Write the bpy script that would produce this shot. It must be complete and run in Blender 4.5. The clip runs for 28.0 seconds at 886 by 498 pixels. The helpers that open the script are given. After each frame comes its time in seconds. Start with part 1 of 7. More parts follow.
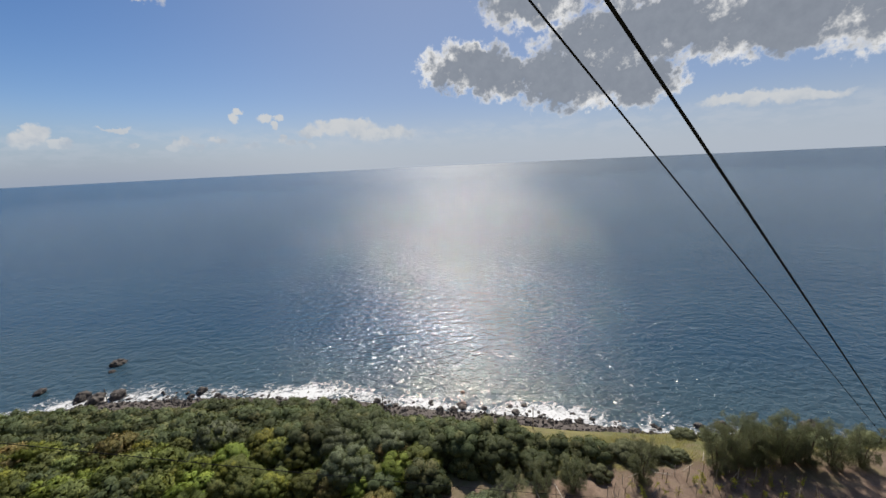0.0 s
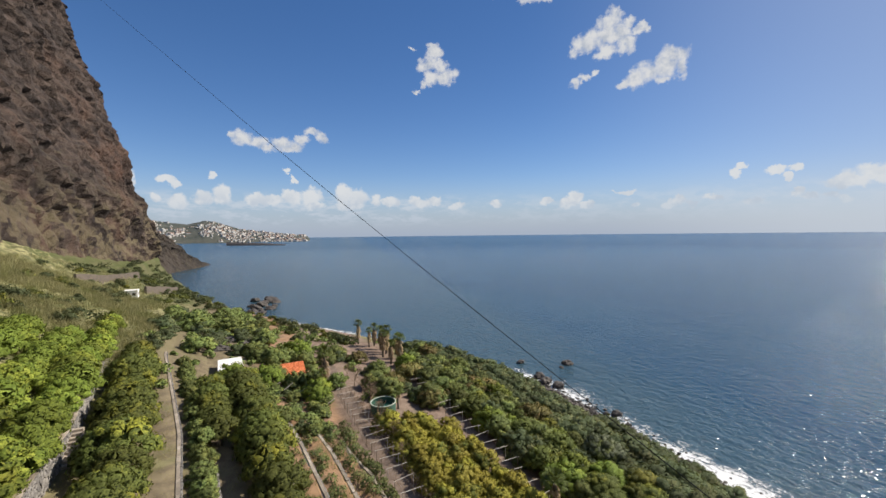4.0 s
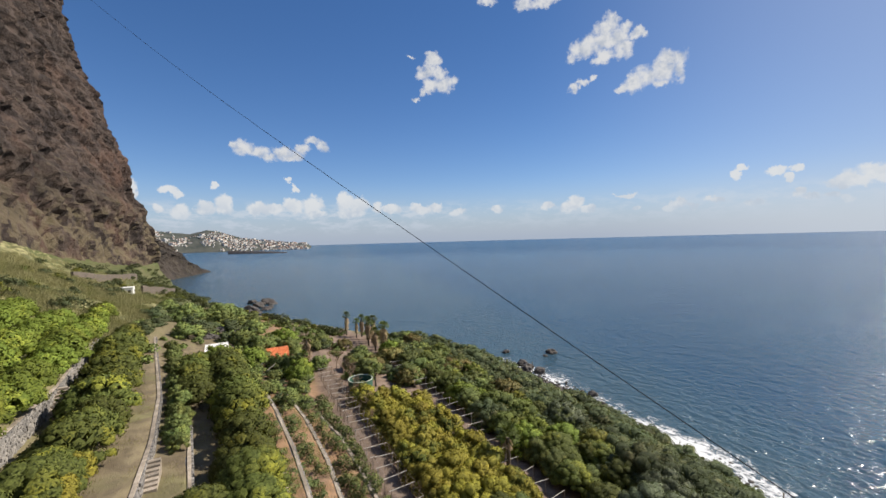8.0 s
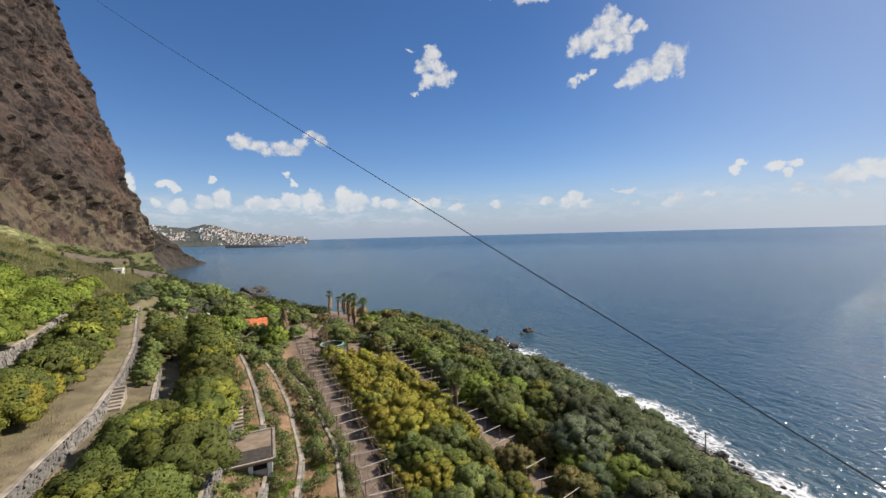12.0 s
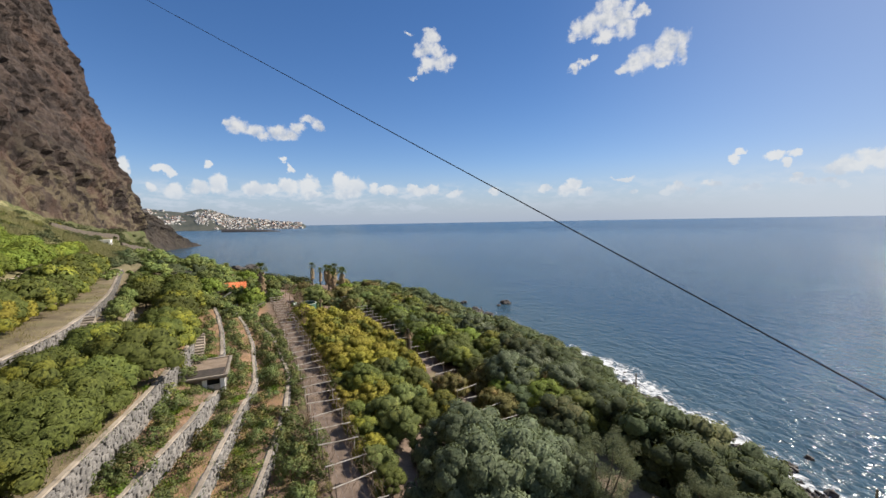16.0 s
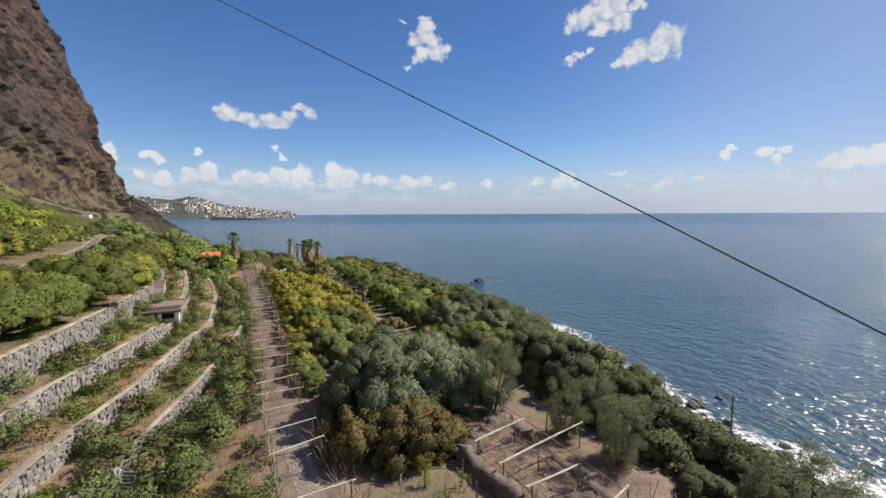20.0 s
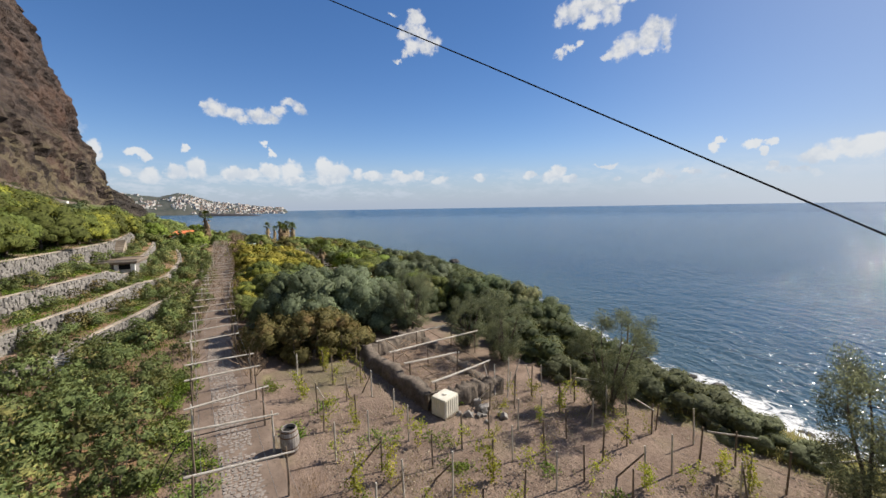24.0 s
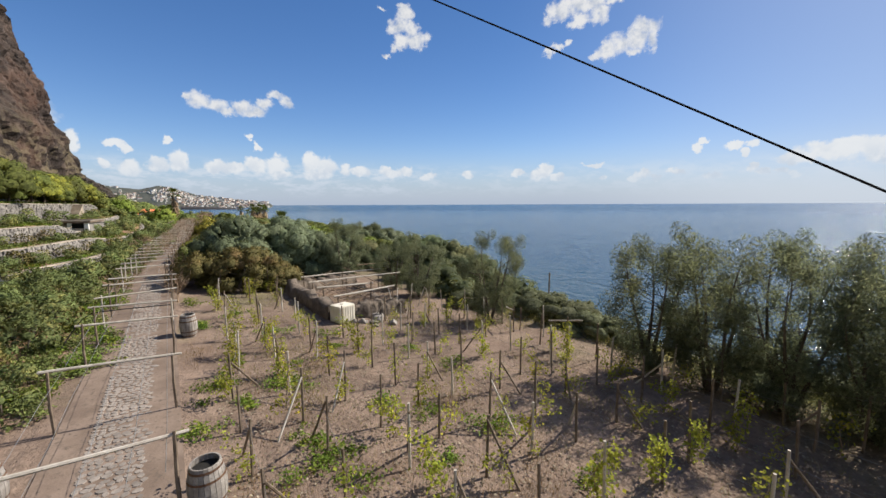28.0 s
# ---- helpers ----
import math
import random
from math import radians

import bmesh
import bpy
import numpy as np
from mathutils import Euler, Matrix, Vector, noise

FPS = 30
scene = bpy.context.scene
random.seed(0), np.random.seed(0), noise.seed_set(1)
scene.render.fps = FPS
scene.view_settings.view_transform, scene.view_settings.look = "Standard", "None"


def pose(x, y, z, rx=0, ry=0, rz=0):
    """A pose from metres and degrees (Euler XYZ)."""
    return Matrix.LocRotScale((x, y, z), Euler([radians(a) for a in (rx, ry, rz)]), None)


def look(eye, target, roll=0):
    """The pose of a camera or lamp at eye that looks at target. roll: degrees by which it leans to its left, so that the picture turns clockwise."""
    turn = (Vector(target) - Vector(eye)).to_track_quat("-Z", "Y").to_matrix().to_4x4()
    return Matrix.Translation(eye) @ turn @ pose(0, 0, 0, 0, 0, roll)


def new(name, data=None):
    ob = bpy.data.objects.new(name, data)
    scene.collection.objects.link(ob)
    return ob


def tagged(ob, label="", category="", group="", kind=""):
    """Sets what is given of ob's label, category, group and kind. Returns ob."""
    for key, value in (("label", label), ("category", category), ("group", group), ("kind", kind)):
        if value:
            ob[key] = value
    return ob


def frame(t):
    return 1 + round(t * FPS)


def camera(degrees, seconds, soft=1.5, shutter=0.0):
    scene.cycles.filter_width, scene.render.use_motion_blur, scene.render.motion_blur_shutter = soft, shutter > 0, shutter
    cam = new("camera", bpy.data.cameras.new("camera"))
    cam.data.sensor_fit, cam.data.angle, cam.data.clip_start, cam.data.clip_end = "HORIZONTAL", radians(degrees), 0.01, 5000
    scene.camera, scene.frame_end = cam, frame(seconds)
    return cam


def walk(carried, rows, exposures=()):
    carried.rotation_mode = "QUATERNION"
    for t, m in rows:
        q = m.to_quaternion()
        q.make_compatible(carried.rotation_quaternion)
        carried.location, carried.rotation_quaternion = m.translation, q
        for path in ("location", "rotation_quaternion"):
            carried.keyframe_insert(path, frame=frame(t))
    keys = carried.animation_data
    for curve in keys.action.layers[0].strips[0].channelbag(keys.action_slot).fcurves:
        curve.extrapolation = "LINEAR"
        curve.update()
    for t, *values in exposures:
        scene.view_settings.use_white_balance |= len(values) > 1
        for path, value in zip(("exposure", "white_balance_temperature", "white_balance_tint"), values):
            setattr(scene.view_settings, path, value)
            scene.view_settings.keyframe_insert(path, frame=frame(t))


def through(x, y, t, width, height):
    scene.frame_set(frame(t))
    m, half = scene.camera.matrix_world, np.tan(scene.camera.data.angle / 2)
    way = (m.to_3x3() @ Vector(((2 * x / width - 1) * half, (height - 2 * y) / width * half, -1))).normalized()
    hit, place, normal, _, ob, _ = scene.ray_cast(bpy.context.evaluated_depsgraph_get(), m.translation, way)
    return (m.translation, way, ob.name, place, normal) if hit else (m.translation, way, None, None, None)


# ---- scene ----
cam = camera(98.30, 28.0, soft=1.5)
# seconds, x, y, z, yaw, pitch, roll
ROWS = [
    (0.0, -42.72, -24.20, 48.94, -1.49, -12.56, -2.76),
    (0.5, -41.88, -23.64, 48.36, 1.57, -12.01, -2.87),
    (1.0, -41.06, -23.16, 47.75, 8.49, -11.06, -2.86),
    (1.5, -40.32, -22.57, 47.15, 18.34, -10.06, -2.98),
    (2.0, -39.87, -22.06, 46.20, 31.19, -8.59, -3.13),
    (2.5, -39.38, -21.56, 45.38, 43.29, -6.61, -2.45),
    (3.0, -38.87, -21.10, 44.62, 53.68, -4.85, -1.53),
    (3.5, -38.30, -20.65, 43.96, 60.31, -3.72, -0.72),
    (5.5, -35.64, -19.27, 41.74, 63.72, -0.77, -0.32),
    (6.0, -34.86, -18.90, 41.17, 63.01, -0.76, -0.46),
    (6.5, -34.07, -18.52, 40.66, 62.72, -0.86, -0.51),
    (7.0, -33.28, -18.11, 40.13, 62.72, -1.06, -0.77),
    (7.5, -32.49, -17.65, 39.58, 62.78, -1.17, -1.11),
    (8.0, -31.73, -17.20, 39.00, 62.65, -1.30, -1.54),
    (8.5, -31.00, -16.79, 38.39, 62.52, -1.21, -1.55),
    (9.0, -30.26, -16.38, 37.79, 62.34, -1.25, -1.61),
    (9.5, -29.51, -15.94, 37.22, 62.27, -1.31, -1.63),
    (10.0, -28.73, -15.48, 36.70, 62.32, -1.47, -1.62),
    (10.5, -27.91, -14.98, 36.18, 62.45, -1.61, -1.64),
    (11.0, -27.06, -14.46, 35.62, 62.54, -1.85, -1.69),
    (11.5, -26.22, -13.98, 34.99, 62.57, -1.95, -1.67),
    (12.0, -25.38, -13.55, 34.33, 62.49, -2.06, -1.50),
    (12.5, -24.55, -13.15, 33.66, 62.39, -2.34, -1.59),
    (14.5, -21.37, -11.17, 31.33, 62.48, -3.59, -1.64),
    (15.0, -20.57, -10.72, 30.74, 62.51, -3.68, -1.41),
    (15.5, -19.75, -10.32, 30.23, 62.41, -3.80, -1.23),
    (16.0, -18.93, -9.93, 29.73, 62.19, -4.00, -1.02),
    (16.5, -18.13, -9.54, 29.22, 61.96, -4.23, -0.91),
    (17.0, -17.31, -9.11, 28.70, 61.70, -4.48, -0.81),
    (17.5, -16.49, -8.69, 28.15, 61.52, -4.69, -0.94),
    (18.0, -15.61, -8.27, 27.65, 61.41, -4.87, -0.80),
    (18.5, -14.76, -7.85, 27.10, 61.42, -4.95, -0.71),
    (19.0, -13.92, -7.38, 26.50, 61.43, -5.04, -0.54),
    (19.5, -13.08, -6.97, 25.89, 61.34, -5.11, -0.40),
    (20.0, -12.25, -6.54, 25.26, 61.11, -5.25, -0.26),
    (20.5, -11.44, -6.09, 24.67, 60.86, -5.40, -0.18),
    (21.0, -10.58, -5.63, 24.08, 60.54, -5.62, -0.07),
    (21.5, -9.72, -5.18, 23.57, 60.28, -5.75, -0.01),
    (23.5, -6.41, -3.32, 21.19, 60.09, -5.90, -0.64),
    (24.0, -5.55, -2.94, 20.56, 60.02, -6.04, -0.89),
    (24.5, -4.75, -2.52, 19.99, 59.95, -6.14, -1.18),
    (25.0, -3.96, -2.09, 19.42, 59.66, -6.16, -1.20),
    (25.5, -3.23, -1.65, 18.93, 59.36, -6.23, -1.35),
    (26.0, -2.50, -1.25, 18.44, 58.94, -6.23, -1.18),
    (26.5, -1.81, -0.90, 17.96, 58.71, -6.18, -0.94),
    (27.0, -1.15, -0.59, 17.48, 58.53, -6.21, -0.69),
    (27.5, -0.55, -0.30, 17.05, 58.44, -6.31, -0.47),
    (28.0, 0.00, 0.00, 16.68, 58.18, -6.55, -0.23),
]
walk(cam, [(t, pose(x, y, z, 90 + pitch, 0, yaw) @ pose(0, 0, 0, 0, 0, roll)) for t, x, y, z, yaw, pitch, roll in ROWS],
     exposures=[(0.0, 0.2), (1.2, 0.17), (2.0, 0.10), (3.0, 0.24), (4.5, 0.45), (12.0, 0.46), (16.0, 0.52), (23.0, 0.52), (28.0, 0.62)])

# ---- sky, sun and clouds ----
SUN_AZ, SUN_EL = 86.0, 41.0


class Nodes:
    """Short hand for shader nodes: values, vectors and sockets may be mixed."""

    def __init__(self, tree):
        self.tree = tree
        tree.nodes.clear()

    def add(self, kind, ins=None, **props):
        n = self.tree.nodes.new(kind)
        for k, v in props.items():
            setattr(n, k, v)
        for k, v in (ins or {}).items():
            self.put(n.inputs[k], v)
        return n

    def put(self, socket, v):
        if isinstance(v, bpy.types.NodeSocket):
            self.tree.links.new(v, socket)
        elif isinstance(v, (tuple, list)) and len(v) == 3 and socket.type == "RGBA":
            socket.default_value = (*v, 1)
        else:
            socket.default_value = v

    def math(self, op, a, b=0.0, c=0.0, clamp=False):
        n = self.add("ShaderNodeMath", {0: a, 1: b, 2: c}, operation=op, use_clamp=clamp)
        return n.outputs[0]

    def ramp(self, v, lo, hi, a=0.0, b=1.0, smooth=True):
        n = self.add("ShaderNodeMapRange", {0: v, 1: lo, 2: hi, 3: a, 4: b}, interpolation_type="SMOOTHSTEP" if smooth else "LINEAR")
        return n.outputs[0]

    def mix(self, f, a, b):
        n = self.add("ShaderNodeMix", data_type="RGBA")
        self.put(n.inputs[0], f), self.put(n.inputs[6], a), self.put(n.inputs[7], b)
        return n.outputs[2]

    def noise(self, vec, scale, detail=4.0, rough=0.55, lac=2.0, distort=0.0):
        n = self.add("ShaderNodeTexNoise", {"Scale": scale, "Detail": detail, "Roughness": rough, "Lacunarity": lac, "Distortion": distort})
        self.put(n.inputs["Vector"], vec)
        return n.outputs["Fac"]

    def scaled(self, vec, s):
        return self.add("ShaderNodeVectorMath", {0: vec, 1: s}, operation="MULTIPLY").outputs[0]


def build_world():
    w = bpy.data.worlds.new("sky")
    scene.world = w
    w.use_nodes = True
    n = Nodes(w.node_tree)
    sky = n.add("ShaderNodeTexSky", sky_type="NISHITA", sun_disc=False, sun_elevation=radians(SUN_EL), sun_rotation=radians(90 - SUN_AZ),
                altitude=50.0, air_density=1.0, dust_density=0.15, ozone_density=3.0)
    co = n.add("ShaderNodeTexCoord").outputs["Generated"]
    turned = n.add("ShaderNodeVectorRotate", {"Vector": co, "Angle": radians(-110)}, rotation_type="Z_AXIS").outputs[0]
    sep = n.add("ShaderNodeSeparateXYZ", {0: turned})
    az = n.math("MULTIPLY", n.math("ARCTAN2", sep.outputs[1], sep.outputs[0]), 57.2958)
    el = n.math("MULTIPLY", n.math("ARCSINE", sep.outputs[2]), 57.2958)
    # warp the two angles, so that outlines curl and fray
    soft = n.add("ShaderNodeTexNoise", {"Vector": turned, "Scale": 30.0, "Detail": 9.0, "Roughness": 0.62})
    off = n.add("ShaderNodeVectorMath", {0: soft.outputs["Color"], 1: (0.5, 0.5, 0.5)}, operation="SUBTRACT").outputs[0]
    reach = n.ramp(el, 2.0, 18.0, 2.4, 3.2)
    off = n.add("ShaderNodeVectorMath", {0: off, "Scale": reach}, operation="SCALE").outputs[0]
    place = n.add("ShaderNodeCombineXYZ", {0: az, 1: el})
    place = n.add("ShaderNodeVectorMath", {0: place.outputs[0], 1: off}, operation="ADD").outputs[0]
    big = n.noise(turned, 9.0, 3.0)
    small = n.noise(turned, 42.0, 8.0, 0.62)
    fine = n.noise(turned, 110.0, 6.0, 0.65)

    def blobs(rows):
        """How deep inside the nearest of some puffs a direction lies: azimuth, height, half width, half height."""
        total = None
        for a, e, ra, re in rows:
            q = n.add("ShaderNodeVectorMath", {0: place, 1: (1 / ra, 1 / re, 0), 2: (-(a - 110) / ra, -e / re, 0)}, operation="MULTIPLY_ADD").outputs[0]
            v = n.add("ShaderNodeVectorMath", {0: q, 1: q}, operation="DOT_PRODUCT").outputs["Value"]
            total = v if total is None else n.math("SMOOTH_MIN", total, v, 0.25)
        return n.math("SUBTRACT", 1.0, n.math("MINIMUM", total, 2.2))

    high = blobs([(152.0, 21.9, 2.0, 1.1), (153.9, 21.7, 1.2, 1.0), (154.5, 23.2, 1.3, 1.2), (152.4, 23.3, 1.5, 0.8), (153.5, 24.7, 1.2, 1.2), (153.8, 25.6, 0.6, 0.6), (156.4, 20.0, 0.8, 0.35), (154.9, 20.7, 0.7, 0.6), (156.6, 25.4, 0.6, 0.25),
                  (130.3, 24.9, 2.4, 1.5), (127.9, 24.8, 1.9, 1.4), (132.1, 24.6, 1.6, 1.3), (126.9, 23.4, 1.5, 1.2), (129.6, 23.1, 1.4, 0.9), (133.4, 23.7, 1.2, 0.8), (125.3, 24.5, 0.8, 0.6), (126.6, 25.8, 0.9, 0.7), (129.3, 26.3, 1.7, 0.8),
                  (137.2, 30.4, 2.4, 0.8), (140.2, 30.6, 1.6, 0.7), (145.2, 31.4, 1.5, 0.6), (128.5, 27.0, 1.2, 1.0)])
    fair = blobs([(121.7, 21.2, 1.6, 1.3), (122.6, 20.2, 1.9, 1.4), (124.2, 19.9, 1.7, 1.4), (125.8, 19.4, 1.6, 1.0), (127.1, 19.0, 1.1, 0.5), (120.9, 19.6, 0.8, 1.2), (122.9, 18.8, 1.3, 0.6), (133.5, 20.0, 0.9, 0.5), (132.0, 20.3, 1.0, 0.35), (130.8, 20.8, 0.4, 0.5),
                  (179.5, 12.6, 1.6, 1.0), (177.9, 12.2, 1.5, 1.0), (180.8, 12.8, 0.6, 0.4), (176.6, 11.6, 1.4, 0.6), (175.2, 12.4, 1.3, 0.9), (173.8, 12.0, 1.6, 0.8), (172.3, 12.9, 1.2, 0.9), (170.8, 14.2, 1.3, 0.7), (169.6, 13.7, 0.9, 0.9), (195, 9.5, 2.4, 2.6)])
    left = blobs([(188.3, 7.0, 1.0, 0.5), (187.3, 6.6, 0.7, 0.4), (183.2, 7.8, 0.4, 0.5), (189.0, 4.6, 0.6, 0.6), (186.8, 4.4, 1.0, 1.0), (184.2, 4.8, 1.1, 1.0), (182.2, 5.4, 1.1, 1.3), (174.1, 8.7, 0.5, 0.4), (173.4, 7.6, 0.4, 0.5), (178.3, 4.7, 1.4, 0.9),
                  (176.2, 4.9, 1.5, 0.8), (173.7, 5.2, 1.7, 0.9), (171.2, 5.7, 1.4, 1.2), (170.7, 4.4, 1.4, 0.8), (166.7, 6.0, 1.3, 1.3), (165.0, 5.5, 1.6, 1.3), (165.8, 4.2, 2.1, 0.7), (162.2, 5.0, 0.7, 1.0), (160.2, 4.7, 1.3, 0.7), (155.7, 4.7, 1.5, 0.7), (153.4, 5.0, 1.0, 0.6), (150.2, 4.1, 1.2, 0.5), (191.6, 7.0, 0.7, 1.1)])
    right = blobs([(144.6, 4.4, 0.8, 0.7), (134.4, 4.2, 1.1, 0.8), (133.2, 4.7, 0.9, 1.0), (131.8, 3.9, 0.9, 0.5), (137.2, 4.7, 0.9, 0.5), (127.2, 5.3, 1.5, 0.25), (120.9, 3.9, 0.7, 0.7), (121.8, 3.6, 0.9, 0.6), (119.6, 3.4, 0.6, 0.4), (125.8, 3.6, 0.7, 0.4), (115.2, 7.0, 0.5, 0.7),
                   (114.6, 7.7, 0.5, 0.4), (111.4, 6.8, 0.8, 0.6), (110.0, 6.9, 0.6, 0.5), (110.7, 5.9, 0.5, 0.4), (109.7, 4.4, 0.5, 0.6), (108.8, 3.7, 0.7, 0.4), (107.2, 3.6, 0.6, 0.4), (106.0, 3.4, 0.6, 0.4), (117.4, 4.1, 0.9, 0.4), (113.5, 3.4, 1.0, 0.4), (101.5, 5.6, 4.6, 1.0), (97, 4.6, 5.0, 0.9), (105.5, 5.0, 2.4, 0.7), (51.0, 5.6, 4.5, 0.7), (46.0, 5.2, 3.5, 0.6)])
    grey = blobs([(84.5, 12.8, 7.5, 3.6), (79.0, 11.0, 6.5, 3.4), (69.0, 10.5, 10.5, 5.0), (62.0, 14.5, 15.0, 4.5), (50.0, 13.5, 12.0, 4.6), (40.0, 13.5, 14.0, 5.5), (62.0, 8.6, 6.0, 3.2),
                  (30.0, 15.0, 16.0, 9.0), (75, 19.5, 8.0, 4.0), (55.0, 21.0, 22.0, 6.0), ])
    ragged = n.math("ADD", n.math("MULTIPLY", n.math("SUBTRACT", small, 0.5), 2.0), n.math("MULTIPLY", n.math("SUBTRACT", fine, 0.5), 0.6))
    low = n.math("MAXIMUM", left, right)
    d1 = n.math("ADD", n.math("MAXIMUM", n.math("ADD", high, n.math("MULTIPLY", ragged, 1.35)), n.math("ADD", fair, n.math("MULTIPLY", ragged, 0.9))), -0.02)
    d0 = n.math("ADD", low, n.math("ADD", ragged, 0.05))
    d2 = n.math("ADD", grey, n.math("MULTIPLY", ragged, 0.9))
    a1 = n.ramp(d1, -0.35, 1.05)
    a0 = n.math("MULTIPLY", n.ramp(d0, -0.45, 0.60), n.ramp(el, 2.2, 4.6, 0.3, 1.0))
    a2 = n.ramp(d2, 0.05, 0.55)
    # low bank of far cumulus, soft below
    bank = n.math("MULTIPLY", n.ramp(el, 0.8, 2.6), n.ramp(el, 6.5, 3.6))
    west = n.ramp(az, 34.0, 48.0, 0.5, 1.0)
    band = n.ramp(n.math("ADD", n.noise(n.scaled(turned, (1, 1, 3.0)), 21.0, 7.0, 0.62), n.math("MULTIPLY", big, 0.25)), 0.55, 0.76)
    a3 = n.math("MULTIPLY", n.math("MULTIPLY", bank, band), n.math("MULTIPLY", west, 0.6))
    puff = n.noise(turned, 30.0, 6.0, 0.6)
    # towards the sun and above the puffs are white, below and behind they are grey
    lean = n.noise(n.add("ShaderNodeVectorMath", {0: turned, 1: (0.006, -0.006, 0.012)}, operation="ADD").outputs[0], 42.0, 8.0, 0.62)
    relief = n.math("MULTIPLY", n.math("SUBTRACT", lean, small), 1.8)
    lit1 = n.mix(n.ramp(n.math("ADD", n.math("ADD", n.math("MULTIPLY", d1, 0.30), relief), puff), 0.55, 1.20, 0.0, 0.9), (6.1, 6.1, 6.1), (3.9, 4.25, 4.85))
    lit0 = n.mix(n.math("MULTIPLY", n.ramp(puff, 0.40, 0.60, 0.25, 1.0), n.ramp(el, 6.6, 3.6, 0.15, 1.0)), (6.0, 6.2, 6.4), (4.3, 4.85, 5.6))
    lit2 = n.mix(n.ramp(n.math("ADD", d2, n.math("MULTIPLY", n.math("SUBTRACT", n.noise(turned, 9.0, 6.0, 0.55), 0.5), 2.4)), 0.12, 0.75), (8.6, 8.5, 8.3), n.mix(small, (1.9, 2.15, 2.6), (3.0, 3.3, 3.8)))
    # pale haze low over the sea, deeper blue above
    col = n.add("ShaderNodeHueSaturation", {"Hue": 0.5, "Saturation": 1.22, "Value": n.math("MULTIPLY", n.ramp(el, 4.0, 30.0, 0.80, 0.76), n.ramp(az, 10.0, 75.0, 0.96, 1.20)), "Color": sky.outputs[0]}).outputs[0]
    col = n.scaled(col, (1.03, 0.955, 1.06))
    col = n.mix(n.ramp(az, 32.0, -22.0, 0.0, 0.6), col, (3.0, 3.65, 5.1))
    col = n.mix(n.ramp(el, 9.0, -1.0, 0.0, 0.92), col, n.mix(n.ramp(az, 25.0, -10.0), (2.95, 3.65, 4.8), (4.3, 4.9, 5.7)))
    col = n.mix(a3, col, n.mix(n.ramp(el, 2.0, 5.5), (4.7, 5.2, 6.0), (6.0, 6.2, 6.5)))
    col = n.mix(a0, col, lit0)
    col = n.mix(n.math("MULTIPLY", a1, 0.96), col, lit1)
    col = n.mix(n.math("MULTIPLY", a2, 0.97), col, lit2)
    bg = n.add("ShaderNodeBackground", {"Color": col, "Strength": 0.087})
    out = n.add("ShaderNodeOutputWorld", {0: bg.outputs[0]})


build_world()
sun = new("sun", bpy.data.lights.new("sun", "SUN"))
sun.data.energy, sun.data.angle, sun.data.color = 5.0, radians(0.53), (1.0, 0.91, 0.78)
sun.matrix_world = look((200 * math.cos(radians(SUN_AZ)) * math.cos(radians(SUN_EL)), 200 * math.sin(radians(SUN_AZ)) * math.cos(radians(SUN_EL)),
                         200 * math.sin(radians(SUN_EL))), (0, 0, 0))
# ---- materials ----
def material(name):
    m = bpy.data.materials.new(name)
    m.use_nodes = True
    return m, Nodes(m.node_tree)


def finish(n, color, rough=0.85, bump=None, strength=0.4, distance=0.05, metal=0.0, spec=0.3, extra=None):
    b = n.add("ShaderNodeBsdfPrincipled", {"Base Color": color, "Roughness": rough, "Metallic": metal, "Specular IOR Level": spec})
    for k, v in (extra or {}).items():
        n.put(b.inputs[k], v)
    if bump is not None:
        n.put(b.inputs["Normal"], n.add("ShaderNodeBump", {"Height": bump, "Strength": strength, "Distance": distance}).outputs[0])
    n.add("ShaderNodeOutputMaterial", {0: b.outputs[0]})
    return b


def coords(n):
    return n.add("ShaderNodeTexCoord").outputs["Object"]


def world_coords(n):
    return n.add("ShaderNodeNewGeometry").outputs["Position"]


def mottled(name, a, b, scale=1.0, rough=0.85, bump=0.5, distance=0.03, c=None, fine=8.0, per_object=0.0, spec=0.3, metal=0.0):
    """A surface of two or three tones in patches and grain, in metres of the world."""
    m, n = material(name)
    p = world_coords(n)
    patch, grain = n.noise(p, scale, 5.0, 0.6), n.noise(p, scale * fine, 6.0, 0.65)
    col = n.mix(n.ramp(patch, 0.35, 0.65), a, b)
    if c:
        col = n.mix(n.ramp(grain, 0.5, 0.72), col, c)
    else:
        col = n.mix(n.ramp(grain, 0.3, 0.75, 0.0, 0.35), col, tuple(v * 0.55 for v in a))
    if per_object:
        r = n.add("ShaderNodeObjectInfo").outputs["Random"]
        col = n.add("ShaderNodeHueSaturation", {"Hue": 0.5, "Saturation": 1.0, "Value": n.ramp(r, 0, 1, 1 - per_object, 1 + per_object, False), "Color": col}).outputs[0]
    finish(n, col, rough, grain, bump, distance, metal, spec)
    return m


